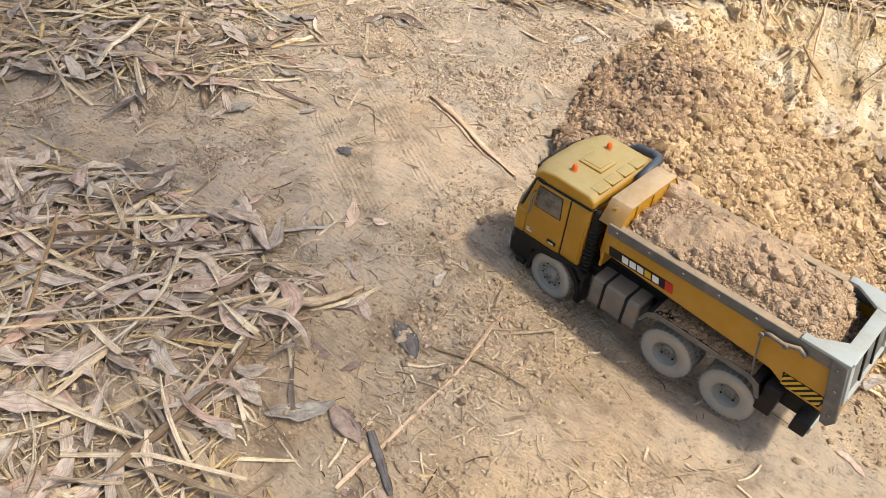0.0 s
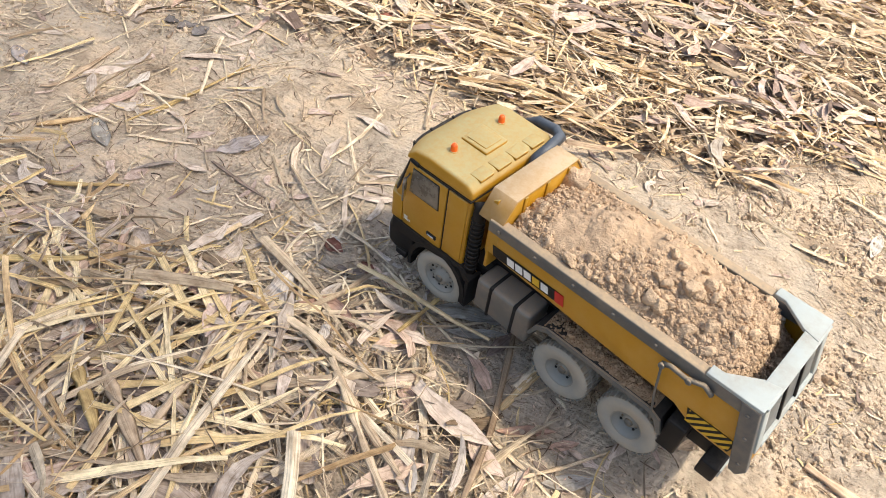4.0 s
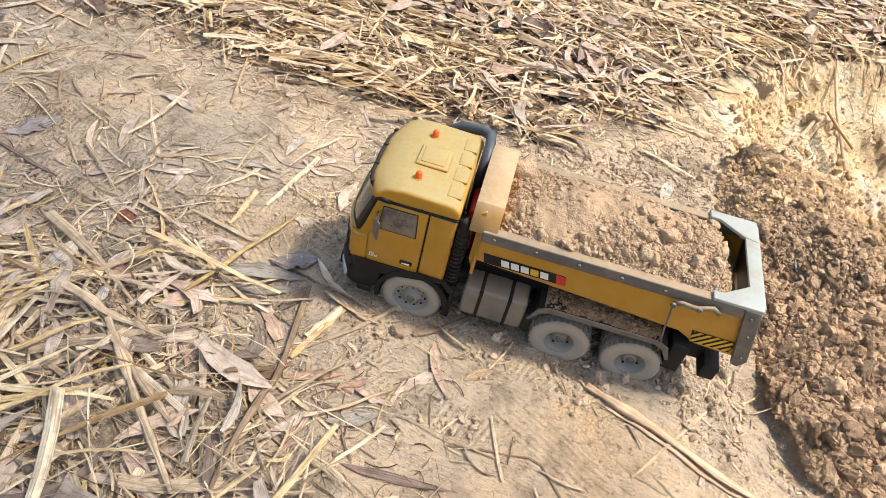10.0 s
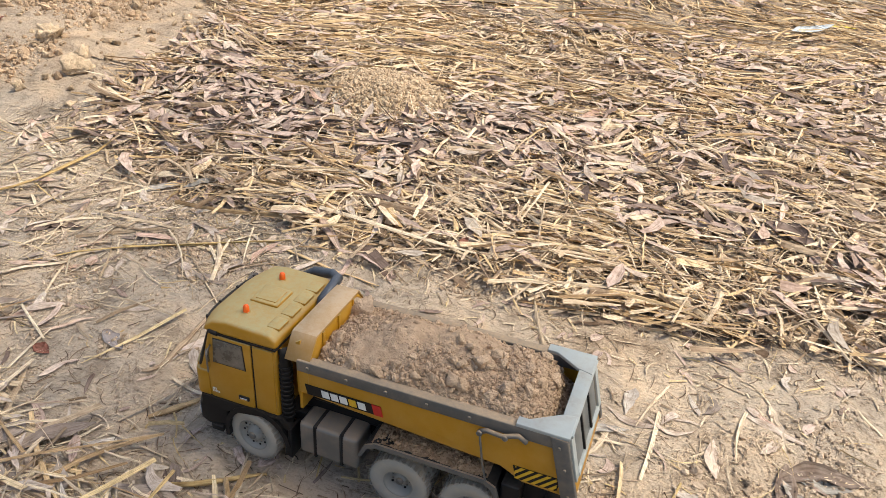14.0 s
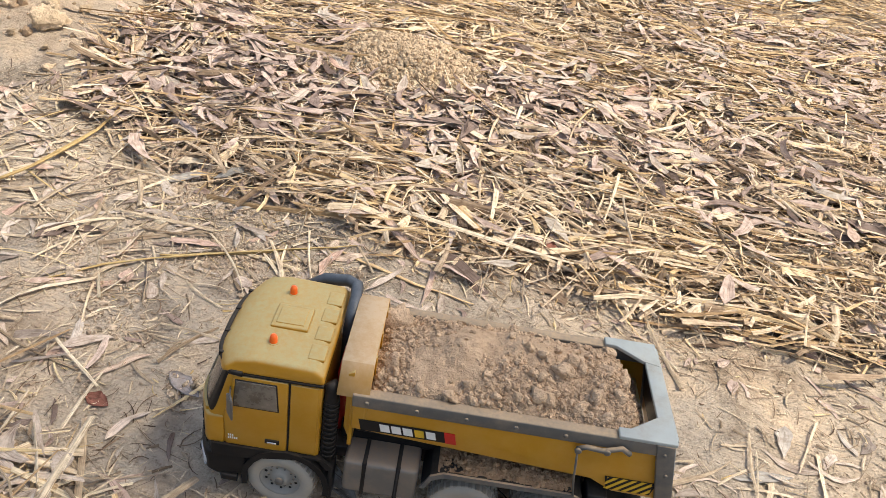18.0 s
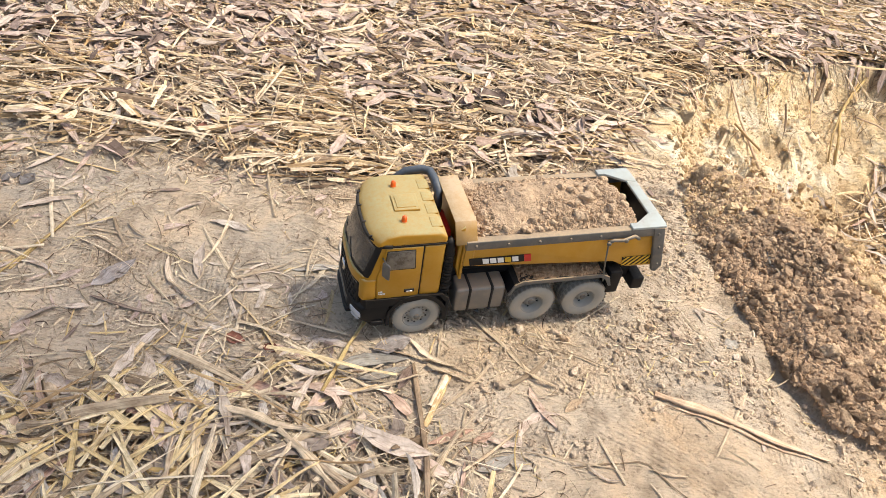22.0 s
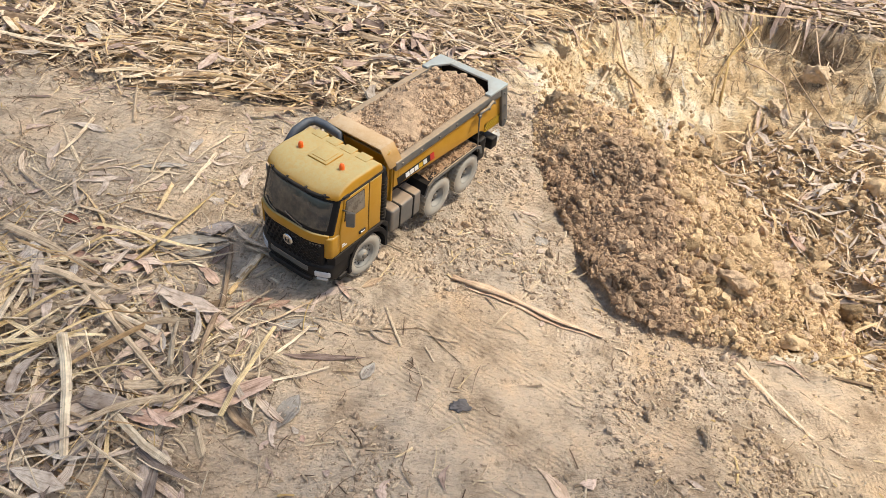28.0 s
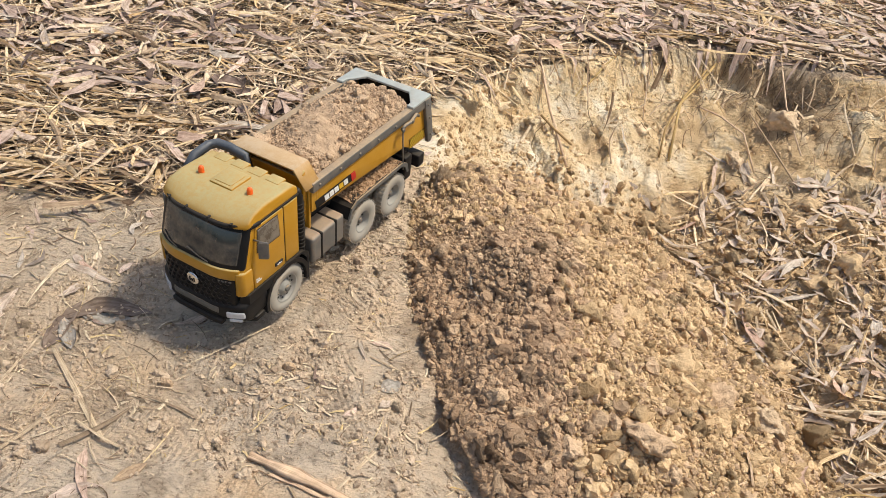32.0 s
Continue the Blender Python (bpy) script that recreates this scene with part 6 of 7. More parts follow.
def build_wheels(truck):
    def wheel(x, s, wide, steered):
        hub = tagged(new("wheel"), "grey toy truck wheel caked with dust")
        hub.parent = truck
        y_out, y_in = s * 0.0870, s * (0.0870 - wide)
        hub.matrix_basis = pose(x, 0, 0.046)
        tyres = [(y_out, y_out - s * 0.027)] if wide < 0.04 else [(y_out, y_out - s * 0.0235), (y_out - s * 0.0265, y_in)]
        inner = 0.0265 if steered else 0.0225
        for a, b in tyres:
            w = b - a
            bm = turned_body([(inner - 0.001, a + w * 0.14), (inner + 0.001, a + w * 0.03), (0.036, a), (0.0415, a + w * 0.04), (0.0440, a + w * 0.13), (0.0448, a + w * 0.3), (0.0448, a + w * 0.7), (0.0440, a + w * 0.87), (0.0415, a + w * 0.96), (0.036, b), (inner + 0.001, b - w * 0.03)], 40, True)
            tyre = part("tyre", bm, RUBBER_SIDE, hub, "dust-whitened rubber tyre")
            lugs = None
            for k in range(30):
                t = 2 * math.pi * k / 30
                for lo, hi, turn in ((0.06, 0.44, 0.0), (0.56, 0.94, 0.5)):
                    one = block(0.0440, 0.0457, *sorted((a + w * lo, a + w * hi)), -0.0026, 0.0026, 0.0)
                    one.transform(Matrix.Rotation(t + turn * 2 * math.pi / 30, 4, "Y"))
                    lugs = one if lugs is None else joined(lugs, one)
            part("tread", lugs, RUBBER, tyre, "blocky tread")
        d = -s
        deep = 0.004 if steered else 0.012
        q = inner / 0.0275
        rim = part("rim", turned_body([(0.0270 * q, y_out + d * 0.021), (0.0285 * q, y_out + d * 0.003), (0.0275 * q, y_out + d * 0.0012), (0.0255 * q, y_out + d * 0.0025), (0.0240 * q, y_out + d * (0.004 + deep)), (0.0130 * q, y_out + d * (0.004 + deep)), (0.0115 * q, y_out + d * (deep - 0.001)), (0.0060, y_out + d * (deep - 0.003)), (0.0008, y_out + d * (deep - 0.003))], 32), RIM, hub, "grey steel rim")
        for k in range(10):
            t = 2 * math.pi * k / 10
            part("wheel_nut", stud(0.0168 * q * math.cos(t), y_out + d * (0.004 + deep), 0.0168 * q * math.sin(t), 0.0016, 0.0014 * s), STEEL, rim)
            # black studs paint the dark of the hand holes; the rim is uncut
            if k % 2 == 0 or steered:
                u = t + math.pi / 10
                part("rim_hole", stud(0.0212 * q * math.cos(u), y_out + d * (0.0045 + deep * 0.9), 0.0212 * q * math.sin(u), 0.0019, 0.0012 * s), BLACK, rim)
        part("hub_cap", turned_body([(0.0062, y_out + d * (deep - 0.002)), (0.0055, y_out + d * (deep - 0.0055)), (0.0010, y_out + d * (deep - 0.006))], 16), STEEL, rim)
        WHEELS.append((hub, x, 0, steered))

    for s in (1, -1):
        wheel(0, s, 0.027, True)
        wheel(-0.228, s, 0.050, False)
        wheel(-0.3355, s, 0.050, False)


def build_truck():
    truck = tagged(new("dump_truck"), "dusty ochre toy tipper truck driving over bare soil", "toy truck")
    build_cab(truck)
    build_chassis(truck)
    build_bed(truck)
    build_wheels(truck)
    RIDERS.append(truck)


def load_height(x, y):
    """Top of the soil in the tipper, in the truck's own space."""
    u, v = (x + 0.255) / 0.19, y / 0.078
    z = 0.206 + 0.040 * np.clip(1 - u * u, 0, 1) ** 0.7 * np.clip(1 - v * v, 0, 1) ** 0.8
    z = z - 0.045 * smooth(-0.385, -0.445, x) - 0.010 * smooth(-0.11, -0.08, x)
    z = z + 0.0050 * value_noise(x, y, 22, 1) + 0.0030 * value_noise(x, y, 60, 3) + 0.0018 * value_noise(x, y, 150, 2) + 0.0022 * np.abs(value_noise(x, y, 95, 4))
    return z + 0.006 * smooth(0.045, 0.0, np.hypot(x + 0.19, y - 0.005))


def build_load():
    load = tagged(new("soil_load"), "heaped load of reddish brown crumbled soil in the tipper", "soil")
    gx, gy = np.linspace(-0.440, -0.078, 190), np.linspace(-0.077, 0.077, 90)
    x, y = np.meshgrid(gx, gy)
    z = load_height(x, y)
    ids = np.arange(x.size).reshape(x.shape)
    faces = np.stack([ids[:-1, :-1], ids[:-1, 1:], ids[1:, 1:], ids[1:, :-1]], -1).reshape(-1, 4)
    heap = new("soil_surface", sheet("soil_surface", np.stack([x, y, z], -1).reshape(-1, 3), faces, LOAD_SOIL))
    heap.parent = load
    rng = np.random.default_rng(77)
    n = 9000
    x, y = rng.uniform(-0.432, -0.082, n), rng.uniform(-0.073, 0.073, n)
    coarse = 0.03 + 0.97 * smooth(0.05, 0.5, 0.8 * value_noise(x, y, 14, 2) + 0.55 * smooth(-0.2, -0.33, x) + 0.75 * smooth(0.04, 0.075, np.abs(y)))
    ok = rng.random(n) < coarse
    x, y = x[ok], y[ok]
    r = np.clip(rng.lognormal(math.log(0.0015), 0.70, len(x)), 0.0005, 0.0050)
    me = clod_mesh("crumbled_soil", rng, np.stack([x, y, load_height(x, y) + r * 0.05], -1), r, CLODS_FINE, LOAD)
    crumbs = tagged(new("crumbled_soil", me), "crumbs of soil", kind="stuff")
    crumbs.parent = load
    lumps = [(-0.106, -0.050, 0.024), (-0.100, 0.052, 0.010), (-0.118, 0.060, 0.008), (-0.315, 0.018, 0.014), (-0.290, 0.030, 0.011), (-0.300, 0.052, 0.013), (-0.342, 0.055, 0.012),
             (-0.330, 0.000, 0.010), (-0.360, 0.040, 0.009), (-0.372, 0.062, 0.010), (-0.265, 0.058, 0.009), (-0.240, 0.062, 0.007), (-0.278, -0.010, 0.009), (-0.395, 0.010, 0.010),
             (-0.405, -0.030, 0.011), (-0.385, -0.055, 0.009), (-0.150, 0.064, 0.007), (-0.182, 0.066, 0.008), (-0.255, -0.030, 0.007), (-0.345, -0.040, 0.008), (-0.128, 0.066, 0.006), (-0.225, -0.055, 0.006)]
    # smaller lumps lie in clusters, rolled down to the walls and the tail
    for cx, cy, wide, count in ((-0.105, -0.045, 0.018, 9), (-0.100, 0.045, 0.014, 8), (-0.295, 0.035, 0.026, 20), (-0.345, -0.010, 0.024, 14), (-0.215, 0.062, 0.020, 10), (-0.395, 0.035, 0.020, 12), (-0.275, -0.055, 0.022, 10)):
        for _ in range(count):
            x, y = float(np.clip(rng.normal(cx, wide), -0.428, -0.086)), float(np.clip(rng.normal(cy, wide * 0.7), -0.070, 0.070))
            lumps.append((x, y, float(np.clip(rng.lognormal(math.log(0.0046), 0.50), 0.002, 0.0105))))
    for k, (x, y, r) in enumerate(lumps):
        me = clod_mesh("soil_lump", np.random.default_rng(200 + k), np.array([[x, y, float(load_height(np.array(x), np.array(y))) + r * (0.05 + 0.25 * ((k * 7) % 10) / 10)]]), np.array([r]), [clod_shape(40 + k, 3, 0.55)], LOAD)
        ob = new("soil_lump", me)
        ob.parent = load
    RIDERS.append(load)


LOAD_SOIL = clod_material("load_heap", (0.505, 0.37, 0.25), (0.515, 0.376, 0.255))
build_truck()
build_load()


# ---- unseen gum tree, added so its thin crown dapples ground beyond the track ----
def build_tree():
    tree = tagged(new("unseen_gum_tree"), "unseen tall gum tree beside the pit, added for its dappled shade", "tree")
    bx, by = 3.3, -2.5
    base = float(height(np.array(bx), np.array(by)))
    trunk = joined(tube([(bx, by, base - 0.1), (bx - 0.05, by + 0.02, 1.0), (bx - 0.02, by + 0.1, 2.4), (bx - 0.25, by + 0.2, 4.2), (bx - 0.5, by + 0.5, 6.2)], 0.11, 10))
    for v in trunk.verts:
        k = 1 - 0.1 * max(0, v.co.z)
        axis = Vector((bx - 0.05 * v.co.z, by + 0.06 * v.co.z, v.co.z))
        v.co = axis + (v.co - axis) * max(k, 0.35)
    part("trunk", trunk, TWIG, tree, "smooth greyish trunk")
    rng = np.random.default_rng(5)
    limbs = []
    for k in range(34):
        z = rng.uniform(4.6, 6.2)
        foot = Vector((bx - 0.05 * z, by + 0.06 * z, z))
        tip = Vector((rng.uniform(-0.9, 2.6), rng.uniform(-1.4, 4.2), rng.uniform(5.2, 6.8)))
        limbs.append((foot, tip))
        part("limb", tube([foot, foot.lerp(tip, 0.5) + Vector((0, 0, 0.25)), tip], 0.018, 6), TWIG, tree)
    n = 8600
    pick = rng.integers(0, len(limbs), n)
    s = rng.uniform(0.45, 1.08, n)
    centre = np.array([limbs[p][0].lerp(limbs[p][1], q)[:] for p, q in zip(pick, s)]) + rng.normal(0, 0.36, (n, 3))
    # only leaves whose shade falls on the wanted ground stay
    keep = centre[:, 0] - SUN_SLOPE[0] * centre[:, 2] < -0.60 + 0.15 * rng.normal(size=n)
    keep &= centre[:, 1] - SUN_SLOPE[1] * centre[:, 2] < 0.30 + 0.15 * rng.normal(size=n)
    centre = centre[keep]
    # a thicker part of the crown, added to shade the near-side heaps
    z = rng.uniform(5.3, 6.7, 1900)
    gx, gy = rng.normal(-0.85, 0.42, 1900), rng.normal(-0.62, 0.38, 1900)
    gx[450:], gy[450:] = rng.uniform(-0.6, 0.6, 1450), rng.normal(-0.72, 0.26, 1450)
    thick = np.stack([gx + SUN_SLOPE[0] * z, gy + SUN_SLOPE[1] * z, z], -1)[gy < -0.15]
    for k in range(6):
        tip = Vector(thick[40 * k])
        foot = Vector((bx - 0.27, by + 0.33, 5.4))
        part("limb", tube([foot, foot.lerp(tip, 0.5) + Vector((0, 0, 0.2)), tip], 0.016, 6), TWIG, tree)
    centre = np.concatenate([centre, thick])
    n = len(centre)
    length, width = rng.uniform(0.09, 0.16, n), rng.uniform(0.018, 0.03, n)
    axis = rng.normal(size=(n, 3)) - np.array([0, 0, 0.8])
    axis /= np.linalg.norm(axis, axis=1, keepdims=True)
    side = np.cross(axis, rng.normal(size=(n, 3)))
    side /= np.linalg.norm(side, axis=1, keepdims=True)
    u, w = axis * length[:, None] / 2, side * width[:, None] / 2
    v = np.stack([centre - u, centre - u * 0.2 + w, centre + u, centre - u * 0.2 - w], 1).reshape(-1, 3)
    crown = new("crown", sheet("crown", v, np.arange(4 * n).reshape(-1, 4), LEAF))
    crown.parent = tree
    tagged(crown, "thin drooping gum foliage", kind="stuff")


build_tree()


build_litter()
build_clods()


# ---- single leaves, straws and sticks that stand out ----
def bed_height(x, y):
    """The ground with the litter that lies on it."""
    return height(x, y) + 0.024 * np.maximum(straw_cover(x, y), heap_cover(x, y))


COUNT = [0]


def along_path(points, steps):
    """Even places along a bent line, rounded at the bends."""
    p = np.array(points, float)
    if len(p) > 2:
        t = np.linspace(0, 1, 40)
        cum = np.concatenate([[0], np.cumsum(np.hypot(*np.diff(p, axis=0).T))])
        cum /= cum[-1]
        q = np.stack([np.interp(t, cum, p[:, k]) for k in (0, 1)], -1)
        for _ in range(3):
            q[1:-1] = (q[:-2] + 2 * q[1:-1] + q[2:]) / 4
        p = q
    cum = np.concatenate([[0], np.cumsum(np.hypot(*np.diff(p, axis=0).T))])
    t = np.linspace(0, cum[-1], steps + 1)
    return np.stack([np.interp(t, cum, p[:, k]) for k in (0, 1)], -1), cum[-1]


def lay_stem(name, label, mat, width, *points):
    COUNT[0] += 1
    rng = np.random.default_rng(3000 + COUNT[0])
    p, length = along_path(points, 12)
    s = np.linspace(0, 1, 13)
    z = bed_height(p[:, 0], p[:, 1])
    line = np.maximum(z, (z[0] * (1 - s) + z[-1] * s)) * 0.6 + z * 0.4 + width * 0.10
    way = np.gradient(p, axis=0)
    way /= np.linalg.norm(way, axis=1, keepdims=True)
    side = np.stack([-way[:, 1], way[:, 0]], -1)
    wob = 1 + 0.16 * rng.normal(size=13)
    half = width * 0.5 * np.clip(1 - 0.55 * s ** 3 - 0.3 * (1 - s) ** 6, 0.1, 1) * wob
    ring = [(-1.0, 0.0), (-0.55, 0.42), (-0.12, 0.30), (0.2, 0.55), (0.7, 0.40), (1.0, 0.0), (0.0, -0.3)]
    tw = rng.normal(0, 0.12) + rng.normal(0, 0.18) * s
    v = np.empty((13, 7, 3))
    for k, (a, b) in enumerate(ring):
        c, d = a * np.cos(tw) - b * np.sin(tw), a * np.sin(tw) + b * np.cos(tw)
        v[:, k, :2] = p + side * (half * c)[:, None]
        v[:, k, 2] = line + half * d + 0.001
    f = [[7 * i + k, 7 * i + (k + 1) % 7, 7 * (i + 1) + (k + 1) % 7, 7 * (i + 1) + k] for i in range(12) for k in range(7)]
    ob = new(name, graining(sheet(name, v.reshape(-1, 3), f, mat), 7, 13))
    return tagged(ob, label, name.split("_")[-1])


def lay_leaf(name, label, mat, width, *points):
    COUNT[0] += 1
    rng = np.random.default_rng(3000 + COUNT[0])
    p, length = along_path(points, 12)
    s = np.linspace(0, 1, 13)
    way = np.gradient(p, axis=0)
    way /= np.linalg.norm(way, axis=1, keepdims=True)
    side = np.stack([-way[:, 1], way[:, 0]], -1)
    half = width * 0.5 * np.clip(np.sin(np.pi * s ** rng.uniform(0.75, 1.1)) ** 0.8, 0.05, 1)
    base = bed_height(p[:, 0], p[:, 1])
    base = base.mean() * 0.5 + base * 0.5 + 0.002 + length * 0.10 * rng.random() * (s - 0.5) ** 2 * 2
    curl, lean = rng.uniform(0.05, 0.42), rng.normal(0, 0.14)
    v = np.empty((2, 13, 5, 3))
    for k, a in enumerate((-1, -0.5, 0, 0.5, 1)):
        v[0, :, k, :2] = p + side * (half * a * (1 - 0.15 * curl * abs(a)))[:, None]
        v[0, :, k, 2] = base + half * (curl * a * a + lean * a) + 0.13 * half * rng.normal(size=13)
    v[0, :, :, 2] = np.maximum(v[0, :, :, 2], height(v[0, :, :, 0], v[0, :, :, 1]) + 0.0018)
    v[1] = v[0]
    v[1, :, :, 2] -= 0.0008
    top = [[5 * i + k, 5 * i + k + 1, 5 * i + k + 6, 5 * i + k + 5] for i in range(12) for k in range(4)]
    low = [[65 + a for a in reversed(f)] for f in top]
    rim = [[5 * i + k, 5 * i + k + 5, 5 * i + k + 70, 5 * i + k + 65] for i in range(12) for k in (0, 4)]
    ob = new(name, graining(sheet(name, v.reshape(-1, 3), top + low + rim, mat), 5, 13))
    return tagged(ob, label, "leaf" if "scrap" not in label else "scrap")


def build_single_pieces():
    lay_stem("bark_stick", "split strip of brown bark lying on bare soil", BARK, 0.020, (-0.005, 0.017), (0.150, -0.042), (0.296, -0.072))
    lay_stem("bark_stick", "thin splinter beside the split strip of bark", BARK, 0.008, (0.030, -0.010), (0.150, -0.056), (0.275, -0.080))
    lay_stem("twig", "thin bent twig on bare soil", TWIG1, 0.0032, (-0.174, -0.156), (-0.051, -0.135), (0.018, -0.207))
    lay_stem("straw", "short pale straw on bare soil", STRAW_ONE, 0.006, (-0.353, -0.201), (-0.262, -0.102))
    lay_stem("straw_sheath", "wide pale straw sheath", STRAW_ONE, 0.013, (-0.414, -0.106), (-0.374, 0.011))
    lay_stem("cane_stalk", "yellow-brown straw stalk lying on the ground", HAY_ONE, 0.008, (-0.587, -0.081), (-0.560, 0.046), (-0.517, 0.180))
    lay_stem("cane_stalk", "broken pale cane stalk", STRAW_ONE, 0.010, (-0.442, 0.026), (-0.412, -0.157), (-0.405, -0.362))
    lay_stem("cane_stalk", "thick grey-brown stalk lying on the ground", STRAW_ONE, 0.013, (-0.638, -0.177), (-0.538, -0.273), (-0.444, -0.358))
    lay_leaf("fallen_leaf", "pinkish fallen leaf lying on the ground", PINK_LEAF, 0.018, (-0.408, -0.142), (-0.335, -0.104))
    lay_leaf("fallen_leaf", "small pinkish leaf lying on the ground", PINK_LEAF, 0.014, (-0.335, -0.134), (-0.301, -0.108))
    lay_leaf("fallen_leaf", "grey-green leaf pressed into the soil", GREY_LEAF, 0.024, (-0.329, -0.188), (-0.267, -0.146))
    lay_leaf("fallen_leaf", "long tan leaf lying on the ground", LEAF_ONE, 0.014, (-0.289, -0.234), (-0.151, -0.219))
    lay_leaf("fallen_leaf", "small grey-green leaf lying on the ground", GREY_LEAF, 0.022, (-0.149, -0.268), (-0.133, -0.230))
    lay_leaf("fallen_leaf", "curled dark grey leaf", GREY_LEAF, 0.036, (-0.268, -0.376), (-0.247, -0.312))
    lay_leaf("fallen_leaf", "pale curled leaf lying on the ground", STRAW_ONE, 0.020, (-0.364, -0.345), (-0.295, -0.400))
    lay_leaf("fallen_leaf", "pale dry leaf lying on the ground", STRAW_ONE, 0.016, (-0.177, -0.050), (-0.141, -0.014))
    lay_leaf("fallen_leaf", "grey leaf on the brink of the pit", GREY_LEAF, 0.030, (0.173, 0.168), (0.202, 0.194))
    lay_leaf("fallen_leaf", "grey leaf on the soil mound", GREY_LEAF, 0.020, (0.311, 0.420), (0.331, 0.348))
    lay_leaf("fallen_leaf", "grey leaf on the soil mound", GREY_LEAF, 0.018, (0.371, 0.156), (0.398, 0.120))
    lay_leaf("fallen_leaf", "reddish leaf in the pit", PINK_LEAF, 0.022, (1.281, 0.855), (1.367, 0.972))
    lay_stem("straw_sheath", "pale strip of straw in the pit", STRAW_ONE, 0.012, (1.099, 0.791), (1.303, 0.978))
    lay_stem("straw", "pale straw along the pit's near brink", STRAW_ONE, 0.007, (0.544, -0.009), (0.693, 0.069), (0.907, 0.215))
    lay_stem("straw_sheath", "pale chip of straw", STRAW_ONE, 0.014, (0.812, 0.106), (0.949, 0.252))
    lay_stem("straw", "long straw along the pit's near brink", HAY_ONE, 0.006, (0.758, -0.020), (1.112, 0.242), (1.234, 0.233))
    lay_stem("straw", "straw leaning over the bank", HAY_ONE, 0.006, (0.631, 1.387), (0.765, 1.551))
    lay_leaf("fallen_leaf", "dark curled slab of bark", DARK_BARK, 0.040, (-0.375, 0.238), (-0.315, 0.277), (-0.230, 0.275))
    lay_leaf("fallen_leaf", "dark grey bark flake", DARK_BARK, 0.034, (-0.366, 0.173), (-0.353, 0.284))
    lay_leaf("fallen_leaf", "dark grey leaf lying on the ground", GREY_LEAF, 0.022, (-0.703, 0.246), (-0.601, 0.274))
    lay_leaf("fallen_leaf", "long dark leaf lying on the ground", GREY_LEAF, 0.018, (-0.538, -0.022), (-0.448, 0.019))
    lay_leaf("fallen_leaf", "torn blue-grey leaf lying on the ground", BLUE_LEAF, 0.045, (-0.514, 0.048), (-0.449, 0.084))
    lay_leaf("fallen_leaf", "crumpled red-brown leaf lying on the ground", RED_LEAF, 0.026, (-0.779, 0.049), (-0.743, 0.045))
    lay_leaf("fallen_leaf", "blue-grey leaf on bare soil", BLUE_LEAF, 0.036, (-1.053, 0.147), (-1.025, 0.181), (-0.997, 0.226))
    lay_leaf("fallen_leaf", "dark grey torn flake", CHAR, 0.030, (-1.382, 0.428), (-1.357, 0.444))
    lay_leaf("fallen_leaf", "dark grey torn flake", CHAR, 0.030, (-1.345, 0.421), (-1.325, 0.463))
    lay_leaf("fallen_leaf", "dark grey torn flake", CHAR, 0.030, (-1.302, 0.416), (-1.292, 0.458))
    lay_leaf("fallen_leaf", "curled mauve leaf lying on the ground", LEAF_ONE, 0.022, (-1.358, 0.713), (-1.241, 0.575))
    lay_stem("straw", "bent pale cane lying on the ground", STRAW_ONE, 0.012, (-1.418, 0.124), (-1.394, 0.138), (-1.394, 0.221), (-1.393, 0.302))
    lay_stem("cane_stalk", "yellow-brown cane lying on the ground", HAY_ONE, 0.012, (-1.247, -0.072), (-1.181, -0.037), (-1.116, -0.003))
    lay_stem("cane_stalk", "long yellow-brown stalk lying on the ground", HAY_ONE, 0.008, (-1.236, 0.130), (-1.191, 0.250), (-1.147, 0.394))
    lay_stem("twig", "thin curved stem lying on the ground", TWIG1, 0.003, (-1.191, 0.464), (-1.119, 0.298), (-0.993, 0.220))
    lay_stem("straw", "pale straw on bare soil", STRAW_ONE, 0.007, (-1.208, 0.103), (-1.088, 0.147))
    lay_stem("straw_sheath", "pale flat straw lying on the ground", STRAW_ONE, 0.012, (-1.348, 0.040), (-1.280, 0.118))
    lay_leaf("fallen_leaf", "grey curled leaf lying on the ground", GREY_LEAF, 0.030, (-1.280, 0.107), (-1.215, 0.059))
    lay_stem("bark_stick", "dark stick on bare soil", DARK_BARK, 0.008, (-1.044, 0.122), (-0.915, 0.090))
    lay_leaf("fallen_leaf", "mauve leaf on bare soil", LEAF_ONE, 0.026, (-1.138, 0.009), (-1.125, 0.054))
    lay_stem("straw", "pale split straw lying on the ground", STRAW_ONE, 0.010, (-1.393, 0.576), (-1.250, 0.523), (-1.125, 0.496))
    lay_stem("cane_stalk", "long yellow stalk lying on the ground", HAY_ONE, 0.008, (-1.696, 0.454), (-1.551, 0.516), (-1.403, 0.584))
    lay_leaf("fallen_leaf", "broad mauve-grey leaf on the straw", LEAF_ONE, 0.055, (-0.343, 1.064), (-0.218, 0.975))
    lay_leaf("fallen_leaf", "broad mauve-grey leaf on the straw", LEAF_ONE, 0.040, (-0.287, 1.103), (-0.255, 0.980))
    lay_leaf("fallen_leaf", "long brown leaf on the straw", LEAF_ONE, 0.030, (-0.422, 0.638), (-0.330, 0.689))
    lay_leaf("fallen_leaf", "curved mauve leaf on the straw", LEAF_ONE, 0.024, (-0.166, 1.441), (-0.149, 1.527), (-0.117, 1.640))
    lay_leaf("fallen_leaf", "broad pink-brown leaf on the straw", PINK_LEAF, 0.060, (-0.846, 1.534), (-0.750, 1.698))
    lay_leaf("fallen_leaf", "crumpled whitish scrap on the straw", WHITE_BIT, 0.060, (-0.116, 2.076), (-0.031, 2.044))
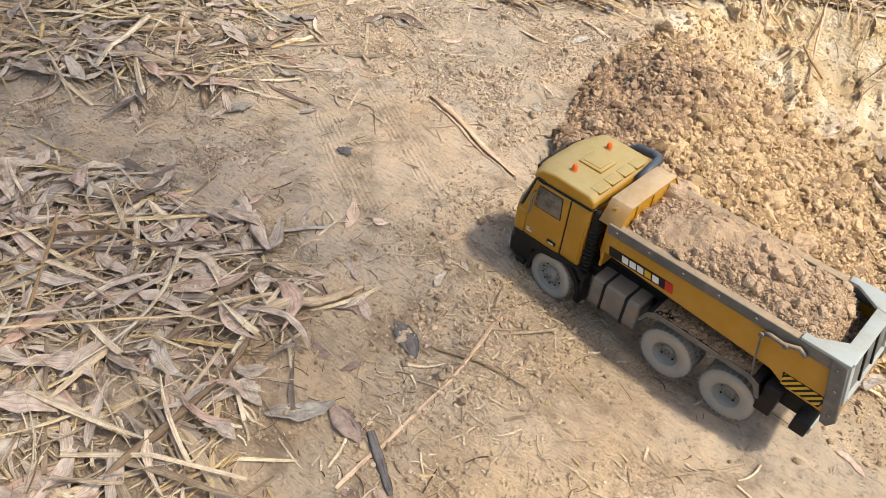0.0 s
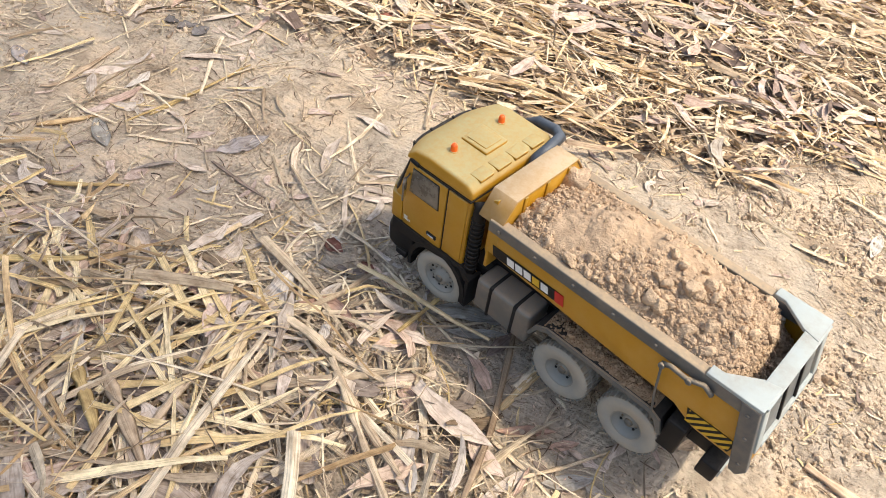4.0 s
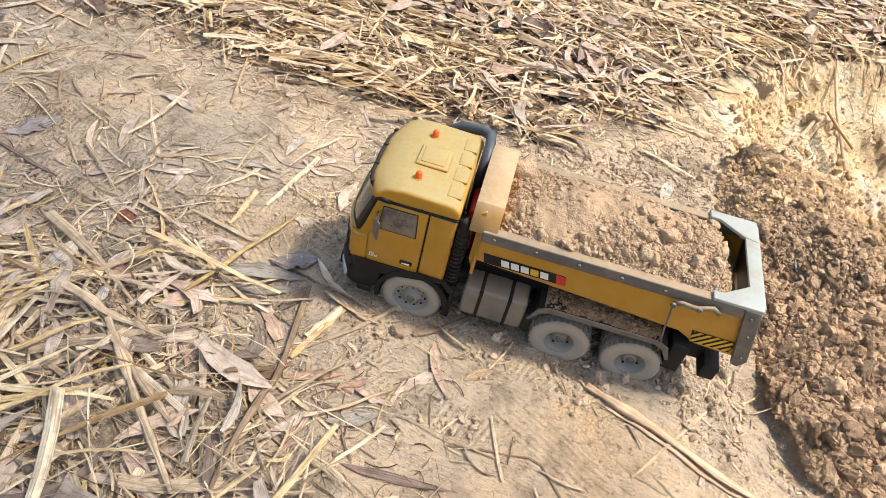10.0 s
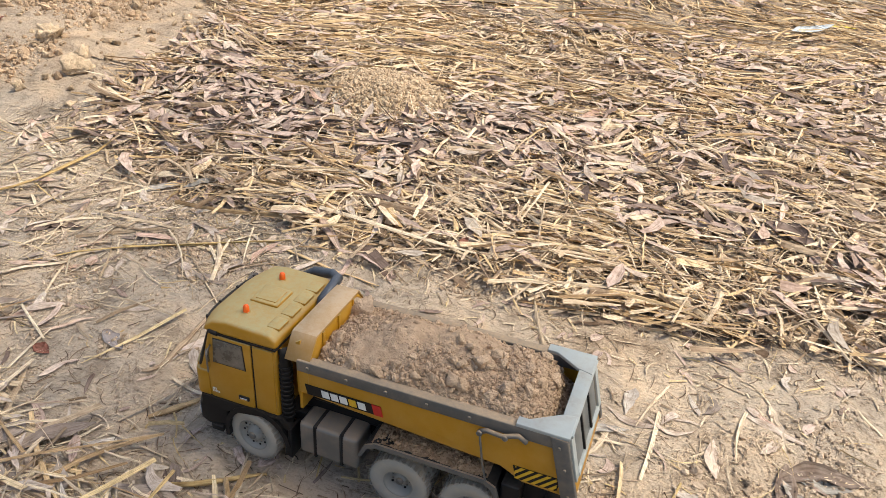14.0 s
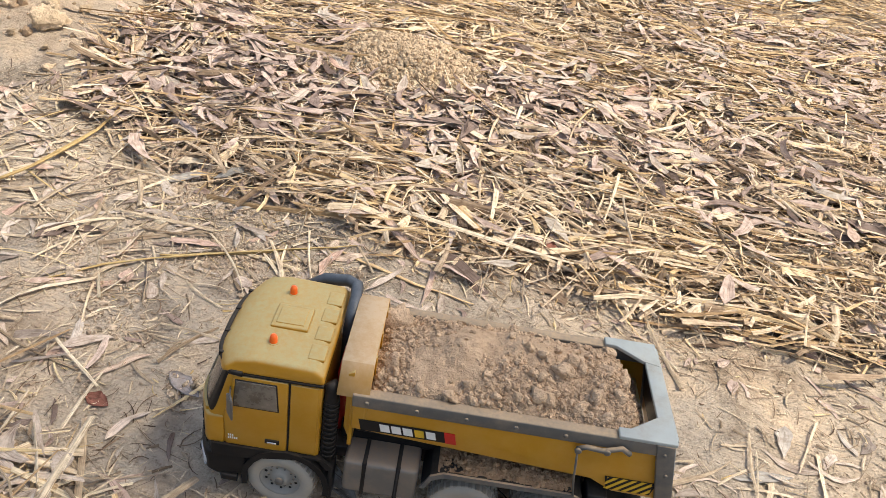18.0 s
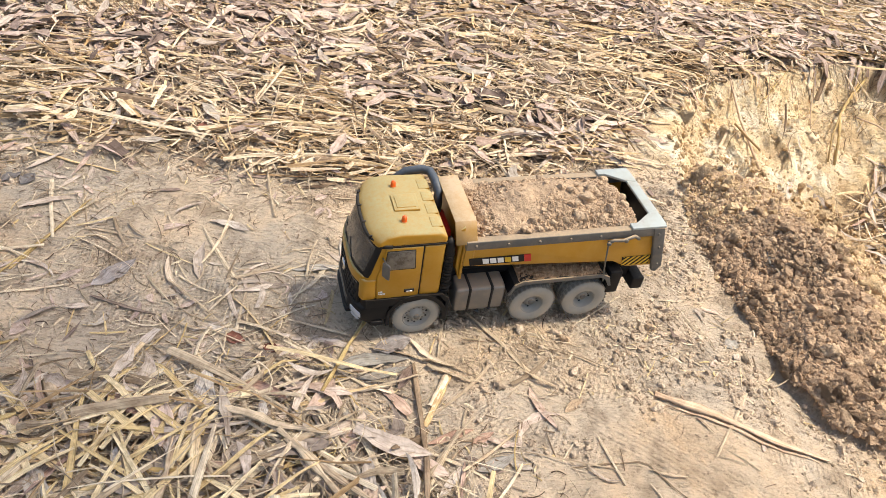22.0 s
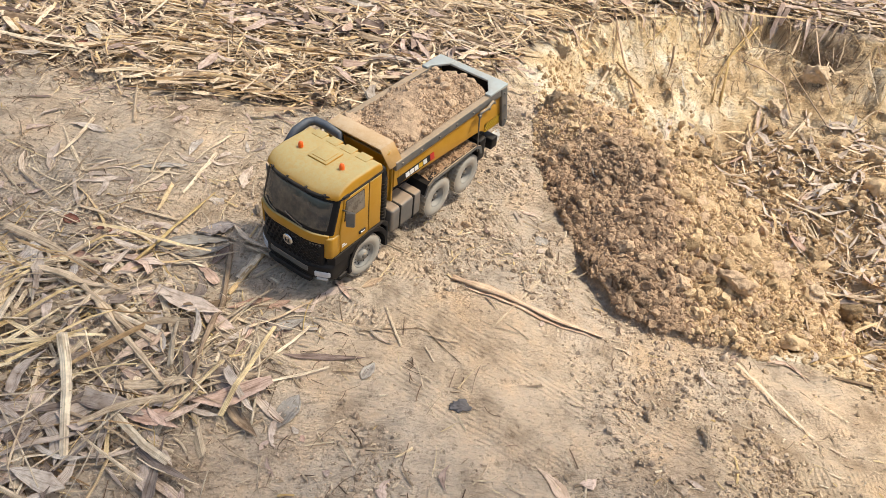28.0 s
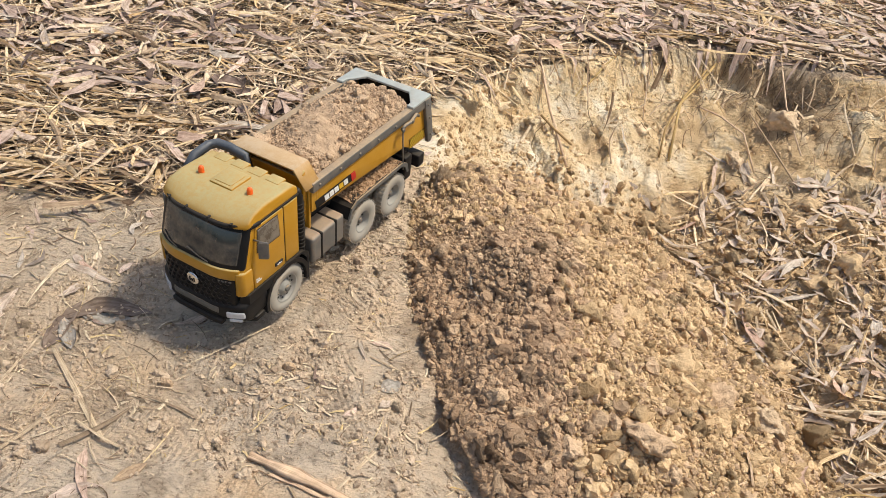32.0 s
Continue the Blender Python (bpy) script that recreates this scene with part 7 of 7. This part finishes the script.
    lay_leaf("fallen_leaf", "scrap of blue plastic on the straw", BLUE_BIT, 0.050, (-0.096, 2.937), (0.106, 3.138))
    lay_leaf("fallen_leaf", "scrap of yellow plastic on the straw", YELLOW_BIT, 0.045, (0.103, 3.194), (0.223, 3.216))
    lay_leaf("fallen_leaf", "broad mauve leaf on the straw", LEAF_ONE, 0.075, (-1.896, 1.780), (-1.819, 1.909))
    lay_leaf("fallen_leaf", "broad pinkish leaf on the straw", PINK_LEAF, 0.060, (-1.532, 2.041), (-1.480, 2.196))
    lay_leaf("fallen_leaf", "small red leaf on the straw", RED_LEAF, 0.020, (-1.010, 0.691), (-0.997, 0.731))
    lay_leaf("fallen_leaf", "dark leaf on the straw", CHAR, 0.028, (0.025, 0.829), (0.057, 0.775))
    lay_leaf("fallen_leaf", "pale leaf near the brink of the pit", WHITE_BIT, 0.024, (0.076, 0.521), (0.095, 0.601))
    lay_leaf("fallen_leaf", "mauve leaf on bare soil", LEAF_ONE, 0.034, (-1.913, 0.418), (-1.883, 0.467), (-1.816, 0.482))
    lay_leaf("fallen_leaf", "grey leaf lying on the ground", GREY_LEAF, 0.026, (-1.813, 0.675), (-1.727, 0.732))
    lay_leaf("fallen_leaf", "grey leaf lying on the ground", GREY_LEAF, 0.026, (-1.708, 0.708), (-1.636, 0.772))
    lay_stem("cane_stalk", "long yellow-brown cane lying on the ground", HAY_ONE, 0.011, (-2.185, 0.281), (-2.153, 0.452), (-2.059, 0.570), (-2.015, 0.763), (-2.009, 0.978))
    lay_stem("cane_stalk", "long curved dry stem", HAY_ONE, 0.008, (-1.833, 0.329), (-1.762, 0.406), (-1.611, 0.488), (-1.369, 0.598))
    lay_stem("twig", "grey twig lying on the ground", TWIG1, 0.006, (-2.090, 0.318), (-1.904, 0.232), (-1.778, 0.179), (-1.670, 0.157))
    lay_stem("straw_sheath", "fat yellow straw sheath", HAY_ONE, 0.022, (-2.005, 0.110), (-1.937, 0.132))
    lay_stem("straw_sheath", "bent straw sheath lying on the ground", STRAW_ONE, 0.018, (-1.961, 0.115), (-1.871, 0.028))
    lay_stem("cane_stalk", "thick pale stem lying on the ground", STRAW_ONE, 0.016, (-1.815, -0.073), (-1.706, -0.031), (-1.566, -0.009))
    lay_leaf("fallen_leaf", "brown leaf on the soil heap", RED_LEAF, 0.045, (-2.846, 1.308), (-2.846, 1.415))
    lay_stem("straw_sheath", "pale straw sheath lying on the ground", STRAW_ONE, 0.012, (-2.257, 1.151), (-2.083, 0.900))
    lay_stem("straw", "pale straw lying on the ground", STRAW_ONE, 0.010, (-2.013, 0.937), (-2.016, 1.295))
    lay_leaf("fallen_leaf", "blue-grey leaf beside the track", BLUE_LEAF, 0.030, (-1.544, 0.192), (-1.483, 0.160))
    lay_leaf("fallen_leaf", "crumpled red leaf lying on the ground", RED_LEAF, 0.024, (-1.634, 0.119), (-1.596, 0.112))
    lay_stem("cane_stalk", "thick pale cane lying on the ground", STRAW_ONE, 0.013, (0.344, -1.050), (0.336, -0.966), (0.323, -0.871))
    lay_stem("cane_stalk", "pale cane lying on the ground", STRAW_ONE, 0.011, (0.325, -0.874), (0.299, -0.809), (0.263, -0.738))
    lay_stem("cane_stalk", "pale cane lying on the ground", STRAW_ONE, 0.013, (0.216, -0.877), (0.199, -0.758), (0.199, -0.670))
    lay_stem("straw_sheath", "wide pale bark strip", STRAW_ONE, 0.022, (0.265, -0.736), (0.295, -0.655), (0.312, -0.567))
    lay_leaf("fallen_leaf", "large dark grey leaf on bare soil", CHAR, 0.036, (0.404, -0.587), (0.444, -0.603), (0.477, -0.623))
    lay_leaf("fallen_leaf", "long grey-green leaf lying on the ground", GREY_LEAF, 0.034, (0.390, -0.849), (0.424, -0.815), (0.445, -0.763))
    lay_leaf("fallen_leaf", "broad mauve leaf lying on the ground", LEAF_ONE, 0.036, (0.439, -0.769), (0.519, -0.790))
    lay_stem("bark_stick", "brown stick lying on the ground", BARK, 0.010, (0.538, -0.860), (0.541, -0.744), (0.541, -0.620))
    lay_stem("bark_stick", "brown stick lying on the ground", BARK, 0.008, (0.541, -0.620), (0.528, -0.521), (0.512, -0.430))
    lay_stem("twig", "pale twig on bare soil", TWIG1, 0.004, (0.470, -0.588), (0.552, -0.555), (0.635, -0.548))
    lay_stem("twig", "thin twig lying on the ground", TWIG1, 0.004, (0.512, -0.430), (0.544, -0.356))
    lay_stem("bark_stick", "dark stick lying on the ground", CHAR, 0.016, (0.516, -0.769), (0.599, -0.821))
    lay_stem("straw", "thin straw lying on the ground", STRAW_ONE, 0.005, (-0.031, -0.993), (0.089, -0.994))
    lay_leaf("fallen_leaf", "whitish leaf lying on the ground", STRAW_ONE, 0.024, (-0.078, -0.694), (0.055, -0.715))
    lay_stem("straw_sheath", "wide bark strip lying on the ground", LEAF_ONE, 0.028, (-0.003, -0.553), (0.167, -0.635))
    lay_stem("bark_stick", "dark stick in the leaves", DARK_BARK, 0.010, (-0.088, -0.889), (0.015, -0.793), (0.105, -0.668))
    lay_leaf("fallen_leaf", "broad mauve bark flake", LEAF_ONE, 0.050, (-1.210, -0.218), (-1.176, -0.154), (-1.100, -0.162))
    lay_leaf("fallen_leaf", "curled mauve leaf lying on the ground", LEAF_ONE, 0.026, (-1.072, -0.203), (-1.132, -0.104))
    lay_leaf("fallen_leaf", "curved pink-brown leaf lying on the ground", PINK_LEAF, 0.028, (-0.910, -0.141), (-0.810, -0.176))
    lay_stem("straw_sheath", "fat pale straw sheath", STRAW_ONE, 0.020, (-1.330, -0.216), (-1.102, -0.383))
    lay_stem("straw", "long pale straw lying on the ground", STRAW_ONE, 0.012, (-1.005, -0.426), (-0.980, -0.257), (-0.903, -0.170))
    lay_stem("straw", "yellow straw lying on the ground", HAY_ONE, 0.014, (-1.119, -0.255), (-1.019, -0.191))
    lay_stem("straw_sheath", "pale upright straw sheath", STRAW_ONE, 0.016, (-1.043, -0.075), (-0.910, -0.241))
    lay_stem("cane_stalk", "pale cane lying on the ground", STRAW_ONE, 0.014, (-0.768, -0.140), (-0.640, -0.171), (-0.560, -0.176))
    lay_leaf("fallen_leaf", "curled pinkish leaf lying on the ground", PINK_LEAF, 0.020, (-0.736, -0.100), (-0.695, -0.072), (-0.637, -0.111))
    lay_stem("straw_sheath", "pale straw sheath lying on the ground", STRAW_ONE, 0.016, (-0.734, -0.284), (-0.760, -0.174))
    lay_leaf("fallen_leaf", "long dark grey leaf", GREY_LEAF, 0.030, (-0.590, -0.011), (-0.518, 0.028), (-0.450, 0.035))
    lay_leaf("fallen_leaf", "curled grey leaf lying on the ground", GREY_LEAF, 0.026, (-0.365, 0.243), (-0.325, 0.176))
    lay_leaf("fallen_leaf", "grey leaf lying on the ground", GREY_LEAF, 0.024, (-0.337, 0.249), (-0.259, 0.257))
    lay_stem("straw_sheath", "pale chip of bark", STRAW_ONE, 0.018, (-0.406, -0.068), (-0.378, 0.013))
    lay_leaf("fallen_leaf", "mauve leaf on bare soil", LEAF_ONE, 0.022, (-0.463, -0.036), (-0.441, 0.024))
    lay_leaf("fallen_leaf", "red-brown seed husk lying on the ground", RED_LEAF, 0.020, (-0.710, 0.037), (-0.674, 0.026))
    lay_stem("cane_stalk", "yellow stem on bare soil", HAY_ONE, 0.007, (-1.214, 0.169), (-1.176, 0.304))
    lay_leaf("fallen_leaf", "pink-mauve leaf lying on the ground", LEAF_ONE, 0.034, (-0.796, -0.229), (-0.817, -0.147))
    lay_stem("cane_stalk", "pale cane lying on the ground", STRAW_ONE, 0.012, (-0.770, -0.361), (-0.774, -0.271), (-0.786, -0.179))
    lay_stem("cane_stalk", "pale cane lying on the ground", STRAW_ONE, 0.012, (-0.623, -0.196), (-0.544, -0.250), (-0.485, -0.286))
    lay_stem("straw_sheath", "wide straw sheath lying on the ground", STRAW_ONE, 0.018, (-0.867, -0.331), (-0.749, -0.408))
    lay_stem("straw_sheath", "yellow straw sheath lying on the ground", HAY_ONE, 0.020, (-0.902, -0.342), (-0.849, -0.378), (-0.810, -0.408))
    lay_stem("straw", "pale straw lying on the ground", STRAW_ONE, 0.010, (-0.465, -0.193), (-0.407, -0.113))
    lay_stem("cane_stalk", "long greenish yellow stalk lying on bare soil", HAY_ONE, 0.007, (-0.446, -0.696), (-0.336, -0.691), (-0.231, -0.690))
    lay_stem("cane_stalk", "thick yellow cane lying on bare soil", HAY_ONE, 0.020, (-0.420, -0.790), (-0.356, -0.763), (-0.235, -0.732))
    lay_stem("straw", "pale straw lying on bare soil", STRAW_ONE, 0.005, (-0.08, -0.607), (-0.097, -0.533))
    lay_stem("bark_stick", "brown stick lying on bare soil", BARK, 0.008, (-0.025, -0.528), (0.02, -0.545))
    lay_stem("straw_sheath", "pale strip lying along the pit's near brink", STRAW_ONE, 0.010, (0.79, -0.053), (0.951, -0.064))
    lay_stem("straw_sheath", "upright pale strip at the pit's near brink", STRAW_ONE, 0.014, (1.062, -0.053), (1.129, 0.029), (1.226, 0.145))
    lay_stem("cane_stalk", "long yellow stalk leaning out of the pit", HAY_ONE, 0.008, (1.003, 0.028), (1.138, 0.095), (1.309, 0.195))
    lay_stem("straw", "bent straw at the pit's near brink", HAY_ONE, 0.006, (1.034, 0.133), (1.002, 0.019))


def build_bank_things():
    def stem(name, label, mat, radius, *points):
        bm = tube(points, radius, 7)
        me = bpy.data.meshes.new(name)
        bm.to_mesh(me)
        bm.free()
        me.materials.append(mat)
        return tagged(new(name, me), label, name.split("_")[-1])

    def on(x, y, up=0.006):
        return (x, y, float(height(np.array([x]), np.array([y]))[0]) + up)

    stem("cane_stalk", "dry brown stalk hanging down the cut bank", BARK, 0.0040, on(0.49, 1.47, 0.03), on(0.505, 1.425, 0.022), on(0.55, 1.30, 0.03), on(0.605, 1.155, 0.008))
    stem("cane_stalk", "bent yellow stalk hanging down the cut bank", HAY_ONE, 0.0042, on(1.13, 1.70, 0.03), on(1.06, 1.62, 0.02), on(0.995, 1.527, 0.03), on(0.97, 1.43, 0.03), on(0.955, 1.35, 0.008))
    stem("cane_stalk", "second yellow stalk beside the bent one", HAY_ONE, 0.0030, on(1.10, 1.68, 0.03), on(1.00, 1.535, 0.036), on(0.93, 1.40, 0.03), on(0.915, 1.33, 0.006))
    stem("cane_stalk", "grey stalk hanging over the far bank", BARK, 0.0026, on(1.33, 1.72, 0.03), on(1.34, 1.55, 0.05), on(1.35, 1.36, 0.02))
    stem("cane_stalk", "thin dry stalk in the pit's far corner", STRAW_ONE, 0.0026, on(1.20, 1.48, 0.06), on(1.28, 1.38, 0.04), on(1.33, 1.26, 0.01))
    stem("root", "thin curled root sticking out of the bank", BARK, 0.0028, on(1.06, 1.55, 0.0), on(1.12, 1.49, 0.05), on(1.18, 1.42, 0.05), on(1.22, 1.34, 0.01))
    stem("straw", "long pale straw over the top of the bank", STRAW_ONE, 0.004, on(1.25, 1.80, 0.035), on(1.6, 1.70, 0.045), on(1.95, 1.66, 0.03))
    stem("straw", "pale straw lying along the back of the pit", STRAW_ONE, 0.0035, on(0.52, 1.26, 0.012), on(0.56, 1.24, 0.016), on(0.62, 1.23, 0.01))
    # tufts of yellow grass pulled up and thrown on the heap
    for k, (x, y, way) in enumerate(((-0.86, -0.36, 1.9), (-0.95, -0.25, 2.3), (-0.80, -0.30, 0.9), (-0.78, -0.24, 2.6), (-0.90, -0.31, 1.2))):
        rng = np.random.default_rng(640 + k)
        n = 11
        yaw = rng.normal(way, 0.42, n)
        length, width = rng.uniform(0.08, 0.20, n), rng.uniform(0.006, 0.013, n)
        s = np.linspace(0, 1, 6)[None]
        foot = np.stack([x + rng.normal(0, 0.06, n), y + rng.normal(0, 0.06, n)], -1)
        rise = rng.uniform(0.02, 0.16, n)[:, None]
        px, py = foot[:, :1] + np.cos(yaw)[:, None] * length[:, None] * s, foot[:, 1:] + np.sin(yaw)[:, None] * length[:, None] * s
        pz = bed_height(px, py) + 0.004 + length[:, None] * rise * s * (1.15 - s)
        half = 0.5 * width[:, None] * np.clip(1.25 - s, 0, 1) ** 0.6
        sx, sy = -np.sin(yaw)[:, None] * half, np.cos(yaw)[:, None] * half
        v = np.stack([np.stack([px + sx, py + sy, pz], -1), np.stack([px, py, pz - 0.25 * half], -1), np.stack([px - sx, py - sy, pz], -1)], 2)
        tuft = tagged(new("grass_tuft"), "tuft of dry yellow grass thrown on the heap", "grass", "tufts of dry grass")
        b = 3 * np.arange(5)
        f = np.concatenate([np.stack([b + i, b + j, b + j + 3, b + i + 3], -1) for i, j in ((0, 1), (1, 2), (2, 0))])
        for one in v:
            blade = new("blade", graining(sheet("blade", one.reshape(-1, 3), f[:10], TUFT), 3, 6))
            blade.parent = tuft
    for k, (x, y, r, label) in enumerate(((1.315, 1.48, 0.050, "rounded lump of pale soil on the bank"), (1.16, 1.36, 0.030, "lump of soil below the bank"), (0.83, 0.345, 0.034, "large crumbled lump of soil in the pit"),
                                          (0.97, 0.36, 0.042, "large pale lump of soil in the pit"), (0.60, 0.13, 0.040, "large lump of dug soil at the foot of the mound"), (0.66, 0.10, 0.026, "lump of dug soil at the foot of the mound"),
                                          (0.52, 0.50, 0.024, "lump of dug soil on the mound"), (0.60, 0.42, 0.022, "lump of dug soil on the mound"), (0.47, 0.08, 0.020, "lump of dug soil on the mound"), (0.36, 0.15, 0.018, "lump of dug soil on the mound"),
                                          (0.28, 0.29, 0.016, "lump of dug soil by the brink"), (0.40, 0.13, 0.022, "lump of dug soil on the mound"), (-0.16, 0.13, 0.011, "small lump of soil on bare ground"), (0.02, 0.19, 0.012, "small lump of soil on bare ground"),
                                          (0.019, -0.300, 0.018, "flat dark grey stone on bare soil"), (-2.35, 1.15, 0.045, "lump of soil on the far heap"), (-2.55, 1.30, 0.050, "lump of soil on the far heap"), (-2.2, 1.32, 0.035, "lump of soil on the far heap"))):
        shape = clod_shape(70 + k, 4, 0.85)
        mat = CHAR if "stone" in label else CLOD_PALE if "pale" in label or x < -1 or y > 1 else CLOD
        scale = np.array([1.0, 0.8, 0.35]) if "stone" in label else np.array([1.0, 0.9, 0.85])
        v = shape[0] * scale * r + np.array([x, y, float(height(np.array([x]), np.array([y]))[0]) + r * (0.12 if "stone" in label else 0.35)])
        ob = new("stone" if "stone" in label else "soil_clod", sheet("soil_clod", v, shape[1], mat))
        tagged(ob, label, "stone" if "stone" in label else "clod", "" if "stone" in label else "lumps of soil")


build_single_pieces()
build_bank_things()


# ---- what moves ----
def truck_rows():
    return [(t, pose(x, y, z, roll, pitch, turn)) for t, x, y, z, turn, pitch, roll in TRUCK]


def wheel_rows(x, y, r, steered):
    """The wheel rolls as far as its truck drives, forwards and back."""
    t = np.arange(0, 32.01, 0.1)
    rows = np.array(TRUCK)
    px, py = np.interp(t, rows[:, 0], rows[:, 1]), np.interp(t, rows[:, 0], rows[:, 2])
    h = np.radians(np.interp(t, rows[:, 0], rows[:, 4]))
    step = np.diff(px) * np.cos(h[:-1]) + np.diff(py) * np.sin(h[:-1])
    roll = np.degrees(np.concatenate([[0], np.cumsum(step)]) / r)
    lock = np.zeros(len(t))
    if steered:
        wide = np.ones(15) / 15
        ds, dh = np.convolve(np.abs(step), wide, "same"), np.convolve(np.diff(h) * np.sign(step), wide, "same")
        lock[:-1] = np.clip(np.degrees(np.arctan(0.28 * dh / np.maximum(ds, 0.006))), -14, 14)
        lock = np.convolve(np.pad(lock, 10, "edge"), np.ones(21) / 21, "valid")
    return [(float(a), pose(x, y, r, 0, float(b), float(c))) for a, b, c in zip(t, roll, lock)]


def motions():
    for ob in RIDERS:
        walk(ob, truck_rows())
    for wheel, x, y, steered in WHEELS:
        walk(wheel, wheel_rows(x, y, 0.046, steered))


motions()
